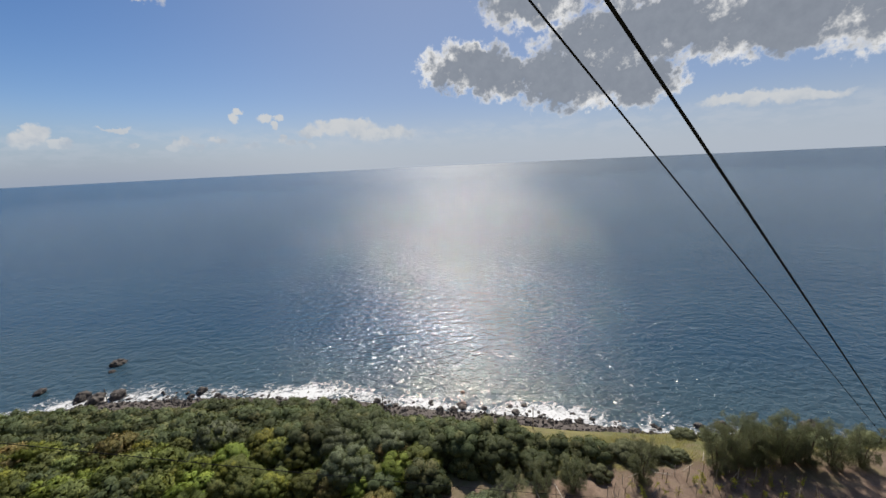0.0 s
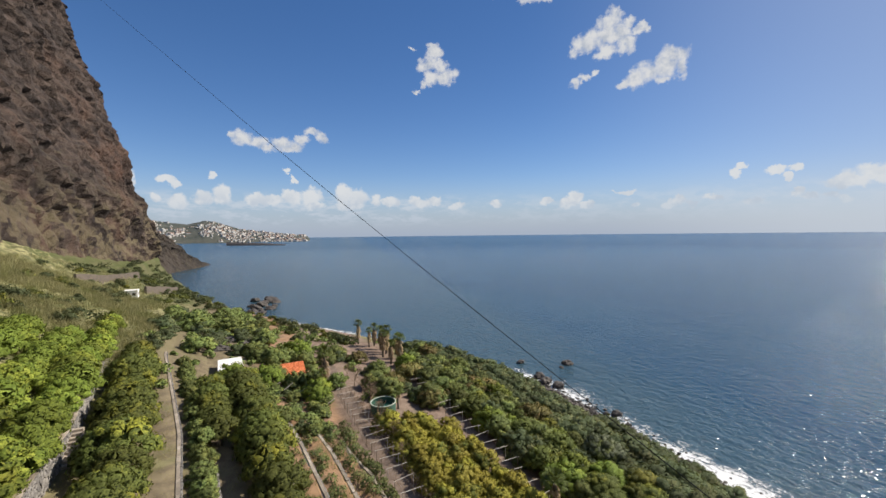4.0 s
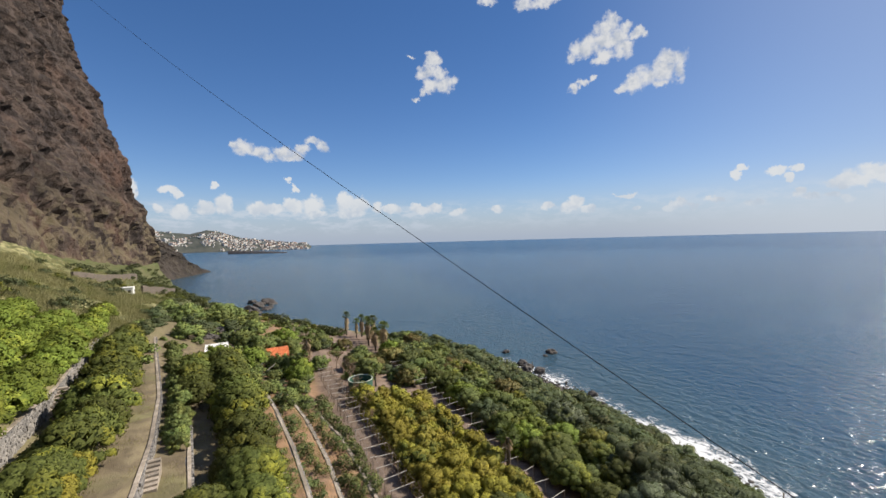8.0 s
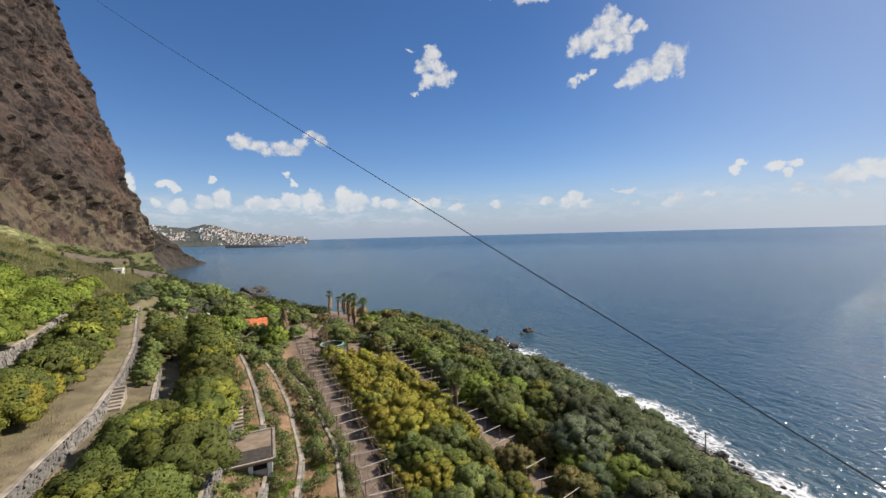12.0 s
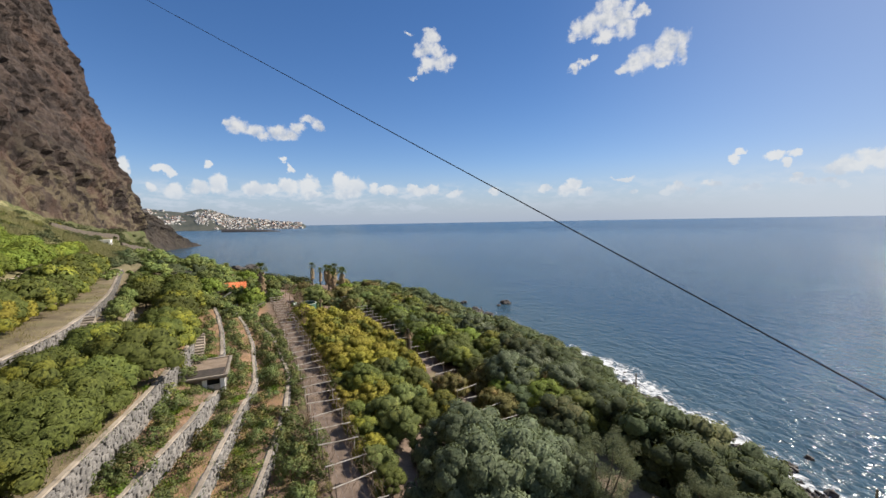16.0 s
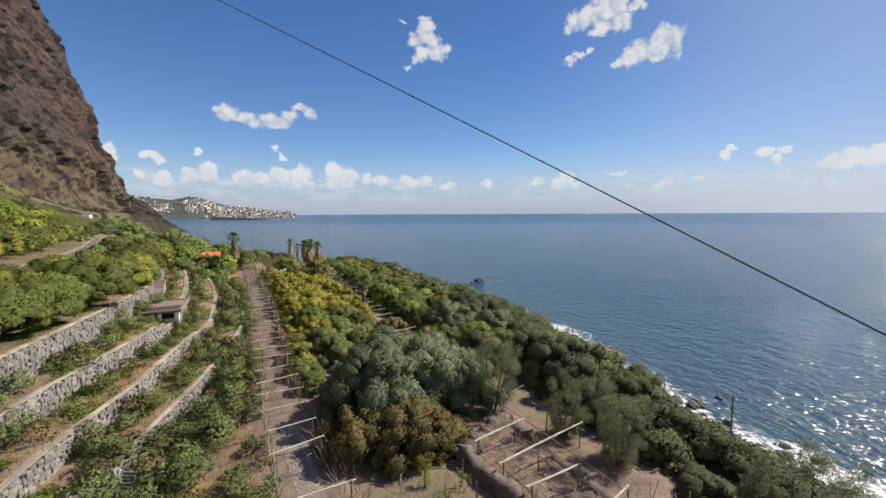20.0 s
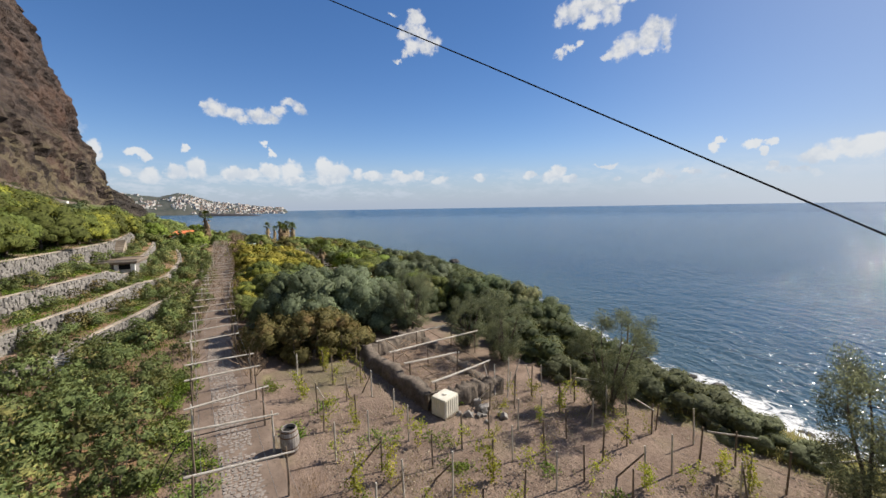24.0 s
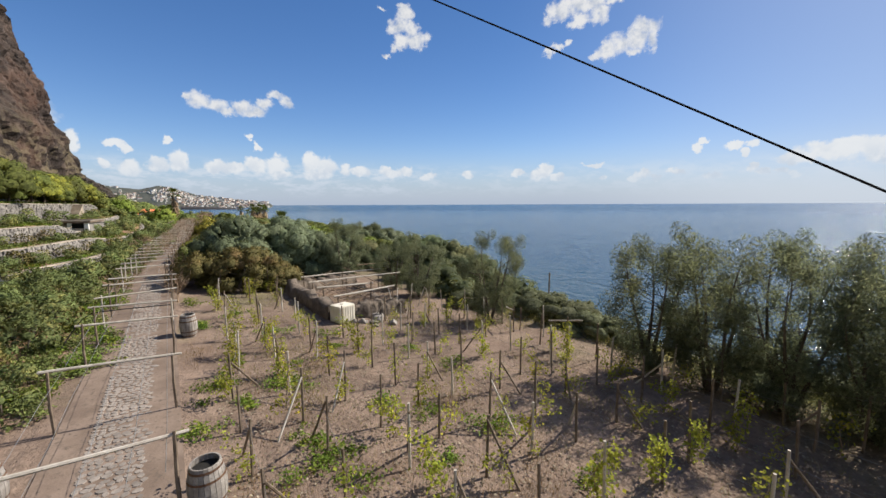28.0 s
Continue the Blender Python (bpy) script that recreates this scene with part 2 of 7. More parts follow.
def foliage(name, dark, light, tip=None, patchy=0.35, gloss=0.45, through=0.16, vary=0.28):
    """Leaves: each leaf its own tone, patches through the crown, and light that comes through the blade."""
    m, n = material(name)
    p = world_coords(n)
    isl = n.add("ShaderNodeNewGeometry").outputs["Random Per Island"]
    patch = n.noise(p, patchy, 3.0, 0.5)
    col = n.mix(n.ramp(isl, 0.0, 1.0, 0.28, 0.74, smooth=False), dark, light)
    if tip:
        col = n.mix(n.math("MULTIPLY", n.ramp(patch, 0.48, 0.66), n.ramp(isl, 0.15, 0.7)), col, tip)
    r = n.add("ShaderNodeObjectInfo").outputs["Random"]
    col = n.add("ShaderNodeHueSaturation", {"Hue": n.ramp(r, 0, 1, 0.488, 0.512, False), "Saturation": 1.0, "Value": n.ramp(r, 0, 1, 1 - vary, 1 + vary, False), "Color": col}).outputs[0]
    b = n.add("ShaderNodeBsdfPrincipled", {"Base Color": col, "Roughness": gloss + 0.2, "Specular IOR Level": 0.18})
    sprig = n.noise(p, 4.5, 3.0, 0.6)
    col = n.add("ShaderNodeHueSaturation", {"Hue": 0.5, "Saturation": 1.0, "Value": n.ramp(sprig, 0.32, 0.68, 0.62, 1.22), "Color": col}).outputs[0]
    n.put(b.inputs["Base Color"], col)
    n.put(b.inputs["Normal"], n.add("ShaderNodeBump", {"Height": n.noise(p, 11.0, 3.0, 0.65), "Strength": 0.8, "Distance": 0.10}).outputs[0])
    t = n.add("ShaderNodeBsdfTranslucent", {"Color": n.mix(0.35, col, (0.19, 0.20, 0.03))})
    s = n.add("ShaderNodeMixShader", {0: through, 1: b.outputs[0], 2: t.outputs[0]})
    n.add("ShaderNodeOutputMaterial", {0: s.outputs[0]})
    return m


def sea_material():
    m, n = material("sea_water")
    p = world_coords(n)
    q = n.scaled(p, (1.0, 1.25, 1.0))
    swell = n.noise(q, 0.03, 1.5, 0.5)
    chop = n.noise(q, 0.16, 2.0, 0.5, distort=0.5)
    mid = n.noise(q, 0.44, 1.8, 0.5, distort=0.4)
    ripple = n.noise(q, 1.5, 1.8, 0.5, distort=0.6)
    h = n.math("ADD", n.math("MULTIPLY", swell, 1.2), n.math("ADD", n.math("MULTIPLY", chop, 0.75), n.math("ADD", n.math("MULTIPLY", ripple, 0.36), n.math("MULTIPLY", mid, 0.95))))
    near = n.ramp(n.noise(p, 0.012, 4.0, 0.6), 0.35, 0.7)
    col = n.mix(near, (0.013, 0.051, 0.098), (0.021, 0.064, 0.110))
    # paler over the stony shallows along the shore
    sep = n.add("ShaderNodeSeparateXYZ", {0: p})
    out = n.math("ADD", n.math("ADD", sep.outputs[1], n.math("MULTIPLY", sep.outputs[0], 0.245)), n.math("MULTIPLY", n.noise(p, 0.05, 3.0, 0.6), 16.0))
    col = n.mix(n.ramp(out, 84.0, 44.0, 0.0, 0.6), col, (0.052, 0.088, 0.102))
    away = n.add("ShaderNodeVectorMath", {0: p}, operation="LENGTH").outputs["Value"]
    rough = n.ramp(away, 100.0, 1700.0, 0.115, 0.26)
    finish(n, col, rough, h, 1.0, 0.64, 0.0, 0.5, {"IOR": 1.33})
    return m


SEA = sea_material()


def ground_material():
    """Dry earth, low green growth and straw in patches, bare rock shingle towards the water."""
    m, n = material("terrace_ground")
    p = world_coords(n)
    sep = n.add("ShaderNodeSeparateXYZ", {0: p})
    big, mid, fine = n.noise(p, 0.09, 4.0, 0.6), n.noise(p, 0.55, 5.0, 0.6), n.noise(p, 5.0, 6.0, 0.7)
    earth = n.mix(n.ramp(mid, 0.35, 0.65), (0.190, 0.137, 0.107), (0.285, 0.212, 0.166))
    earth = n.mix(n.ramp(fine, 0.35, 0.75, 0, 0.6), earth, (0.10, 0.077, 0.064))
    ochre = n.mix(n.ramp(mid, 0.35, 0.65), (0.20, 0.125, 0.074), (0.33, 0.205, 0.118))
    earth = n.mix(n.math("MULTIPLY", n.ramp(sep.outputs[1], -4.5, -7.0), n.ramp(big, 0.36, 0.56, 0.35, 1.0)), earth, ochre)
    earth = n.mix(n.ramp(sep.outputs[1], -16.5, -19.0), earth, n.mix(n.ramp(mid, 0.35, 0.65), (0.130, 0.104, 0.070), (0.210, 0.172, 0.108)))
    straw = n.mix(fine, (0.23, 0.215, 0.105), (0.38, 0.35, 0.18))
    green = n.mix(fine, (0.055, 0.068, 0.024), (0.110, 0.122, 0.046))
    upper = n.ramp(sep.outputs[1], -30.0, -46.0)
    up = n.mix(n.ramp(n.math("ADD", mid, n.math("MULTIPLY", n.ramp(sep.outputs[0], -210.0, -290.0), 0.2)), 0.38, 0.56), straw, n.mix(n.ramp(big, 0.4, 0.6), green, (0.115, 0.112, 0.055)))
    col = n.mix(n.ramp(n.math("ADD", big, n.math("MULTIPLY", mid, 0.35)), 0.70, 0.95, 0.0, 0.7), earth, green)
    col = n.mix(n.ramp(n.math("ADD", big, n.math("MULTIPLY", mid, -0.4)), 0.42, 0.52, 0.0, 0.45), col, straw)
    bank = n.math("MULTIPLY", n.ramp(n.math("ADD", sep.outputs[1], n.math("MULTIPLY", mid, 3.0)), 17.6, 19.6), n.ramp(mid, 0.30, 0.55, 0.45, 0.9))
    col = n.mix(bank, col, n.mix(n.ramp(big, 0.42, 0.60), (0.20, 0.185, 0.075), (0.105, 0.115, 0.045)))
    col = n.mix(upper, col, up)
    low = n.ramp(sep.outputs[2], 3.2, 1.6)
    stone = n.mix(n.ramp(fine, 0.4, 0.6), (0.06, 0.052, 0.048), (0.17, 0.15, 0.14))
    col = n.mix(low, col, stone)
    finish(n, col, 0.95, n.math("ADD", fine, mid), 0.8, 0.12, 0.0, 0.15)
    return m


GROUND = ground_material()


def cliff_material():
    m, n = material("basalt_cliff")
    p = world_coords(n)
    strata = n.noise(n.scaled(p, (0.35, 0.35, 1.0)), 0.09, 6.0, 0.62, distort=1.4)
    big, mid, fine = n.noise(p, 0.018, 5.0, 0.6), n.noise(p, 0.11, 6.0, 0.62), n.noise(p, 0.8, 5.0, 0.7)
    col = n.mix(n.ramp(strata, 0.38, 0.62), (0.032, 0.025, 0.023), (0.090, 0.066, 0.055))
    col = n.mix(n.ramp(big, 0.50, 0.68, 0, 0.42), col, (0.150, 0.080, 0.053))
    col = n.mix(n.ramp(mid, 0.45, 0.75, 0, 0.8), col, (0.040, 0.034, 0.032))
    col = n.mix(n.ramp(fine, 0.5, 0.8, 0, 0.5), col, (0.135, 0.115, 0.098))
    nz = n.add("ShaderNodeSeparateXYZ", {0: n.add("ShaderNodeNewGeometry").outputs["Normal"]}).outputs[2]
    z = n.add("ShaderNodeSeparateXYZ", {0: p}).outputs[2]
    # dry grass and scree on the lower ledges
    low = n.math("MULTIPLY", n.ramp(z, 85.0, 35.0), n.ramp(n.math("ADD", mid, n.math("MULTIPLY", nz, 0.25)), 0.46, 0.62))
    col = n.mix(n.math("MULTIPLY", low, 0.75), col, n.mix(fine, (0.10, 0.082, 0.050), (0.21, 0.17, 0.105)))
    grass = n.math("MULTIPLY", n.ramp(nz, 0.45, 0.75), n.ramp(n.math("ADD", mid, n.math("MULTIPLY", z, -0.002)), 0.30, 0.55))
    col = n.mix(grass, col, n.mix(fine, (0.055, 0.052, 0.026), (0.12, 0.095, 0.055)))
    finish(n, col, 0.92, n.math("ADD", n.math("MULTIPLY", mid, 3.0), n.math("ADD", fine, n.math("MULTIPLY", strata, 2.0))), 0.9, 1.2, 0.0, 0.2)
    return m


CLIFF = cliff_material()
ROCK = mottled("shore_basalt", (0.035, 0.031, 0.030), (0.10, 0.088, 0.08), 0.8, 0.75, 0.8, 0.08, (0.14, 0.125, 0.115), 7.0)
STONE = mottled("terrace_stone", (0.155, 0.146, 0.138), (0.27, 0.252, 0.232), 1.7, 0.9, 0.7, 0.04, (0.13, 0.124, 0.12), 6.0, per_object=0.28)
MORTAR = mottled("dark_joint", (0.13, 0.12, 0.11), (0.20, 0.185, 0.168), 2.0, 0.95, 0.6, 0.03)
COPING = mottled("weathered_coping", (0.25, 0.21, 0.165), (0.41, 0.35, 0.285), 0.7, 0.92, 0.6, 0.03, (0.15, 0.14, 0.125), 8.0, per_object=0.22)
HEADLAND = mottled("far_brown_rock", (0.024, 0.021, 0.019), (0.058, 0.047, 0.039), 0.03, 0.95, 1.0, 4.0, (0.075, 0.064, 0.044), 6.0)
BARK = mottled("grey_bark", (0.085, 0.068, 0.052), (0.15, 0.125, 0.10), 2.0, 0.9, 0.8, 0.03)
MANGO = foliage("mango_leaf", (0.057, 0.073, 0.017), (0.154, 0.176, 0.041), (0.267, 0.261, 0.036), 0.22)
BRIGHT = foliage("bright_orchard_leaf", (0.083, 0.118, 0.018), (0.215, 0.267, 0.042), (0.286, 0.314, 0.047), 0.25)
YELLOW = foliage("yellow_blossom_leaf", (0.165, 0.155, 0.030), (0.430, 0.375, 0.052), (0.115, 0.140, 0.030), 0.28, vary=0.15)
GREYGREEN = foliage("grey_green_leaf", (0.040, 0.060, 0.032), (0.260, 0.305, 0.170), None, 0.3, 0.3, 0.2)
DARK = foliage("dark_scrub_leaf", (0.054, 0.074, 0.037), (0.145, 0.180, 0.082), (0.21, 0.212, 0.092), 0.3, 0.5, 0.25)
TAMARISK = foliage("feathery_leaf", (0.105, 0.130, 0.088), (0.335, 0.375, 0.262), (0.25, 0.262, 0.175), 0.5, 0.6, 0.6, 0.2)
LEAFY = foliage("field_leaf", (0.082, 0.112, 0.036), (0.231, 0.276, 0.083), (0.308, 0.325, 0.087), 0.5)
PALEBUSH = foliage("pale_bush_leaf", (0.080, 0.095, 0.050), (0.230, 0.250, 0.140), None, 0.4, 0.6, 0.3)
BROWNLEAF = foliage("brownish_leaf", (0.092, 0.092, 0.030), (0.250, 0.217, 0.075), (0.316, 0.225, 0.092), 0.7)
VINELEAF = foliage("vine_leaf", (0.25, 0.29, 0.042), (0.52, 0.53, 0.085), (0.66, 0.57, 0.07), 1.0, 0.5, 0.55)
WEED = foliage("weed_leaf", (0.087, 0.174, 0.026), (0.189, 0.319, 0.043), None, 1.0, 0.5, 0.4)
REED = foliage("reed_blade", (0.34, 0.33, 0.16), (0.58, 0.55, 0.28), (0.27, 0.31, 0.11), 0.12, 0.7, 0.5)
STRAW = foliage("straw_blade", (0.246, 0.214, 0.085), (0.478, 0.420, 0.175), (0.20, 0.23, 0.075), 0.15, 0.7, 0.5)
DRYTWIG = mottled("dry_twig", (0.24, 0.165, 0.11), (0.36, 0.265, 0.18), 3.0, 0.9, 0.4, 0.01)
PALMLEAF = foliage("palm_frond", (0.078, 0.113, 0.031), (0.192, 0.235, 0.061), None, 0.5, 0.45, 0.2)
PALMDEAD = foliage("dead_palm_frond", (0.32, 0.235, 0.14), (0.54, 0.41, 0.26), None, 0.5, 0.8, 0.15)
PALE_POLE = mottled("bleached_pole", (0.42, 0.38, 0.33), (0.58, 0.54, 0.48), 2.5, 0.85, 0.4, 0.01, (0.30, 0.27, 0.23))
POST_WOOD = mottled("weathered_post", (0.13, 0.10, 0.075), (0.24, 0.19, 0.145), 3.0, 0.9, 0.5, 0.01)
WIRE = mottled("galvanised_wire", (0.25, 0.25, 0.25), (0.35, 0.35, 0.35), 5.0, 0.5, 0.1, 0.002, metal=0.7)
FIELDLEAF = foliage("crop_leaf", (0.078, 0.108, 0.040), (0.235, 0.285, 0.105), (0.30, 0.285, 0.10), 0.7, 0.45, 0.3)
HERB = foliage("herb_leaf", (0.085, 0.150, 0.022), (0.230, 0.330, 0.050), (0.34, 0.36, 0.06), 1.4, 0.5, 0.4)
REDSTRAW = foliage("russet_straw", (0.17, 0.095, 0.055), (0.36, 0.235, 0.135), None, 0.6, 0.8, 0.2)
CABLE = mottled("steel_rope", (0.010, 0.011, 0.016), (0.022, 0.024, 0.032), 30.0, 0.9, 0.8, 0.006, spec=0.1)
WHITEWASH = mottled("white_render", (0.70, 0.69, 0.66), (0.80, 0.79, 0.76), 0.7, 0.85, 0.3, 0.01, (0.55, 0.53, 0.49))
TILE = mottled("orange_roof_tile", (0.62, 0.19, 0.075), (0.74, 0.26, 0.11), 1.2, 0.8, 0.4, 0.02, (0.48, 0.15, 0.07), 9.0, per_object=0.12)
# the shade inside openings is put into this near-black colour
DARKHOLE = mottled("interior_shade_black", (0.010, 0.010, 0.010), (0.02, 0.019, 0.018), 2.0, 0.9)
TANKGREEN = mottled("green_tank_lining", (0.045, 0.115, 0.085), (0.065, 0.145, 0.105), 0.9, 0.6, 0.2, 0.01, (0.03, 0.075, 0.055))
TANKRIM = mottled("pale_green_rim", (0.38, 0.44, 0.36), (0.46, 0.50, 0.42), 2.0, 0.6, 0.2, 0.01)
PLASTIC = mottled("white_tank_plastic", (0.60, 0.565, 0.47), (0.70, 0.67, 0.58), 1.5, 0.45, 0.2, 0.01, (0.5, 0.47, 0.40))
OAK = mottled("grey_barrel_stave", (0.22, 0.20, 0.185), (0.34, 0.32, 0.30), 4.0, 0.85, 0.5, 0.01, (0.14, 0.125, 0.11), per_object=0.15)
RUST = mottled("rusty_hoop", (0.10, 0.055, 0.035), (0.18, 0.10, 0.06), 6.0, 0.8, 0.4, 0.005, metal=0.3)
COBBLE = mottled("pale_cobble", (0.185, 0.162, 0.145), (0.27, 0.238, 0.212), 2.5, 0.9, 0.5, 0.015, (0.19, 0.17, 0.155), 6.0, per_object=0.15)
ROADBED = mottled("dusty_road", (0.155, 0.115, 0.09), (0.23, 0.175, 0.14), 0.8, 0.95, 0.6, 0.03, (0.10, 0.08, 0.065), 8.0)
ROOFEARTH = mottled("gravel_flat_roof", (0.20, 0.15, 0.11), (0.28, 0.215, 0.16), 1.5, 0.95, 0.6, 0.03, (0.13, 0.10, 0.08))
MUDWALL = mottled("dark_stone_and_earth", (0.095, 0.078, 0.064), (0.18, 0.148, 0.12), 1.4, 0.95, 0.9, 0.06, (0.05, 0.042, 0.036), 5.0)
PVC = mottled("black_hose", (0.015, 0.015, 0.015), (0.025, 0.025, 0.025), 4.0, 0.5)
LITTER = foliage("dry_leaf_litter", (0.11, 0.085, 0.065), (0.33, 0.28, 0.22), None, 0.8, 0.8, 0.1)
# ---- meshes ----
def mesh_from(name, verts, faces, mats, smooth=False):
    me = bpy.data.meshes.new(name)
    me.from_pydata(verts, [], faces)
    for m in (mats if isinstance(mats, (list, tuple)) else [mats]):
        me.materials.append(m)
    if smooth:
        me.polygons.foreach_set("use_smooth", [True] * len(me.polygons))
    me.update()
    return me


def link(name, me, parent=None, label="", at=None):
    ob = new(name, me)
    if parent is not None:
        ob.parent = parent
    if at is not None:
        ob.matrix_basis = at
    if label:
        ob["label"] = label
    return ob


def part(name, bm, mat, parent, label="", smooth=False):
    me = bpy.data.meshes.new(name)
    bm.to_mesh(me)
    bm.free()
    me.materials.append(mat)
    if smooth:
        me.polygons.foreach_set("use_smooth", [True] * len(me.polygons))
    return link(name, me, parent, label)


def box(bm, size, at=(0, 0, 0), turn=None, bevel=0.0):
    g = bmesh.ops.create_cube(bm, size=1.0)
    m = Matrix.Translation(at) @ (turn or Matrix()) @ Matrix.Diagonal((*size, 1))
    bmesh.ops.transform(bm, matrix=m, verts=g["verts"])
    if bevel:
        edges = list({e for v in g["verts"] for e in v.link_edges})
        bmesh.ops.bevel(bm, geom=edges, offset=bevel, segments=2, affect="EDGES", profile=0.7)


def stick(bm, a, b, r0, r1=None, sides=6, bend=0.0, steps=1):
    """A tapered, slightly bent pole from a to b."""
    a, b, r1 = Vector(a), Vector(b), r0 if r1 is None else r1
    q = (b - a).to_track_quat("Z", "Y").to_matrix()
    rings = []
    for k in range(steps + 1):
        s = k / steps
        c = a.lerp(b, s) + q @ Vector((math.sin(s * math.pi) * bend, 0, 0))
        r = r0 + (r1 - r0) * s
        rings.append([bm.verts.new(c + q @ Vector((r * math.cos(i * math.tau / sides), r * math.sin(i * math.tau / sides), 0))) for i in range(sides)])
    for p, q2 in zip(rings, rings[1:]):
        for i in range(sides):
            bm.faces.new((p[i], p[(i + 1) % sides], q2[(i + 1) % sides], q2[i]))
    bm.faces.new(rings[0][::-1]), bm.faces.new(rings[-1])


def tube(bm, pts, r, sides=4):
    """One unbroken wire through some points."""
    rings = []
    for i, p in enumerate(pts):
        q = (pts[min(i + 1, len(pts) - 1)] - pts[max(i - 1, 0)]).to_track_quat("Z", "Y").to_matrix()
        rings.append([bm.verts.new(p + q @ Vector((r * math.cos(k * math.tau / sides), r * math.sin(k * math.tau / sides), 0))) for k in range(sides)])
    for a, b in zip(rings, rings[1:]):
        for k in range(sides):
            bm.faces.new((a[k], a[(k + 1) % sides], b[(k + 1) % sides], b[k]))


def fbm(x, y, z=0.0, octaves=4):
    return noise.fractal(Vector((x, y, z)), 1.0, 2.0, octaves)


# ---- the lie of the land: lines along the shore, as (x, y) and (x, z) ----
def along(*pairs):
    xs, vs = zip(*sorted(pairs))
    return lambda x: float(np.interp(x, xs, vs))


SHORE = along((70, 13), (25, 27.2), (4, 32.2), (-9, 36.2), (-26, 41.5), (-45, 45.7), (-65, 51.3), (-89, 54.5), (-120, 55.5), (-137, 50), (-150, 45.5), (-180, 32), (-225, 8), (-266, -14), (-320, -40), (-420, -62))
EDGE = along((70, 8), (25, 15), (4, 17.8), (-10, 18.0), (-22, 18.4), (-32, 21), (-45, 24), (-70, 29), (-120, 32), (-150, 27), (-180, 15), (-225, -8), (-266, -28), (-320, -52), (-420, -72))
EDGE_Z = along((70, 9.6), (0, 9.8), (-15, 9.4), (-30, 8.6), (-45, 8.0), (-120, 8.0), (-150, 7.5), (-180, 5.5), (-225, 5), (-266, 5), (-320, 8))
MID = along((70, -1.0), (25, 5), (-45, 8), (-150, 8), (-180, 3), (-225, -15), (-266, -33), (-320, -55), (-420, -73))
MID_Z = along((70, 9.7), (0, 9.75), (-25, 9.65), (-60, 9.8), (-120, 10.4), (-150, 10.0), (-180, 8.0), (-225, 7.5), (-266, 8), (-320, 11))
ROAD_Z = along((70, 10.0), (0, 10.1), (-20, 10.3), (-31, 10.6), (-50, 11.0), (-80, 11.3), (-110, 11.6), (-130, 12.0), (-160, 11.6), (-180, 10.5), (-225, 10), (-266, 10.5), (-320, 13))
ROAD_R = along((70, 0.8), (0, -0.3), (-10, -0.85), (-20, -1.5), (-35, -2.3), (-48, -2.3), (-70, -1.6), (-110, -1.7), (-150, -1.8), (-180, -4), (-225, -21), (-266, -38), (-320, -57), (-420, -74))
ROAD_L = along((70, -2.2), (0, -3.1), (-10, -3.6), (-20, -4.2), (-35, -5.1), (-48, -5.1), (-70, -4.3), (-110, -4.5), (-150, -4.5), (-180, -7), (-225, -25), (-266, -42), (-320, -59), (-420, -75))
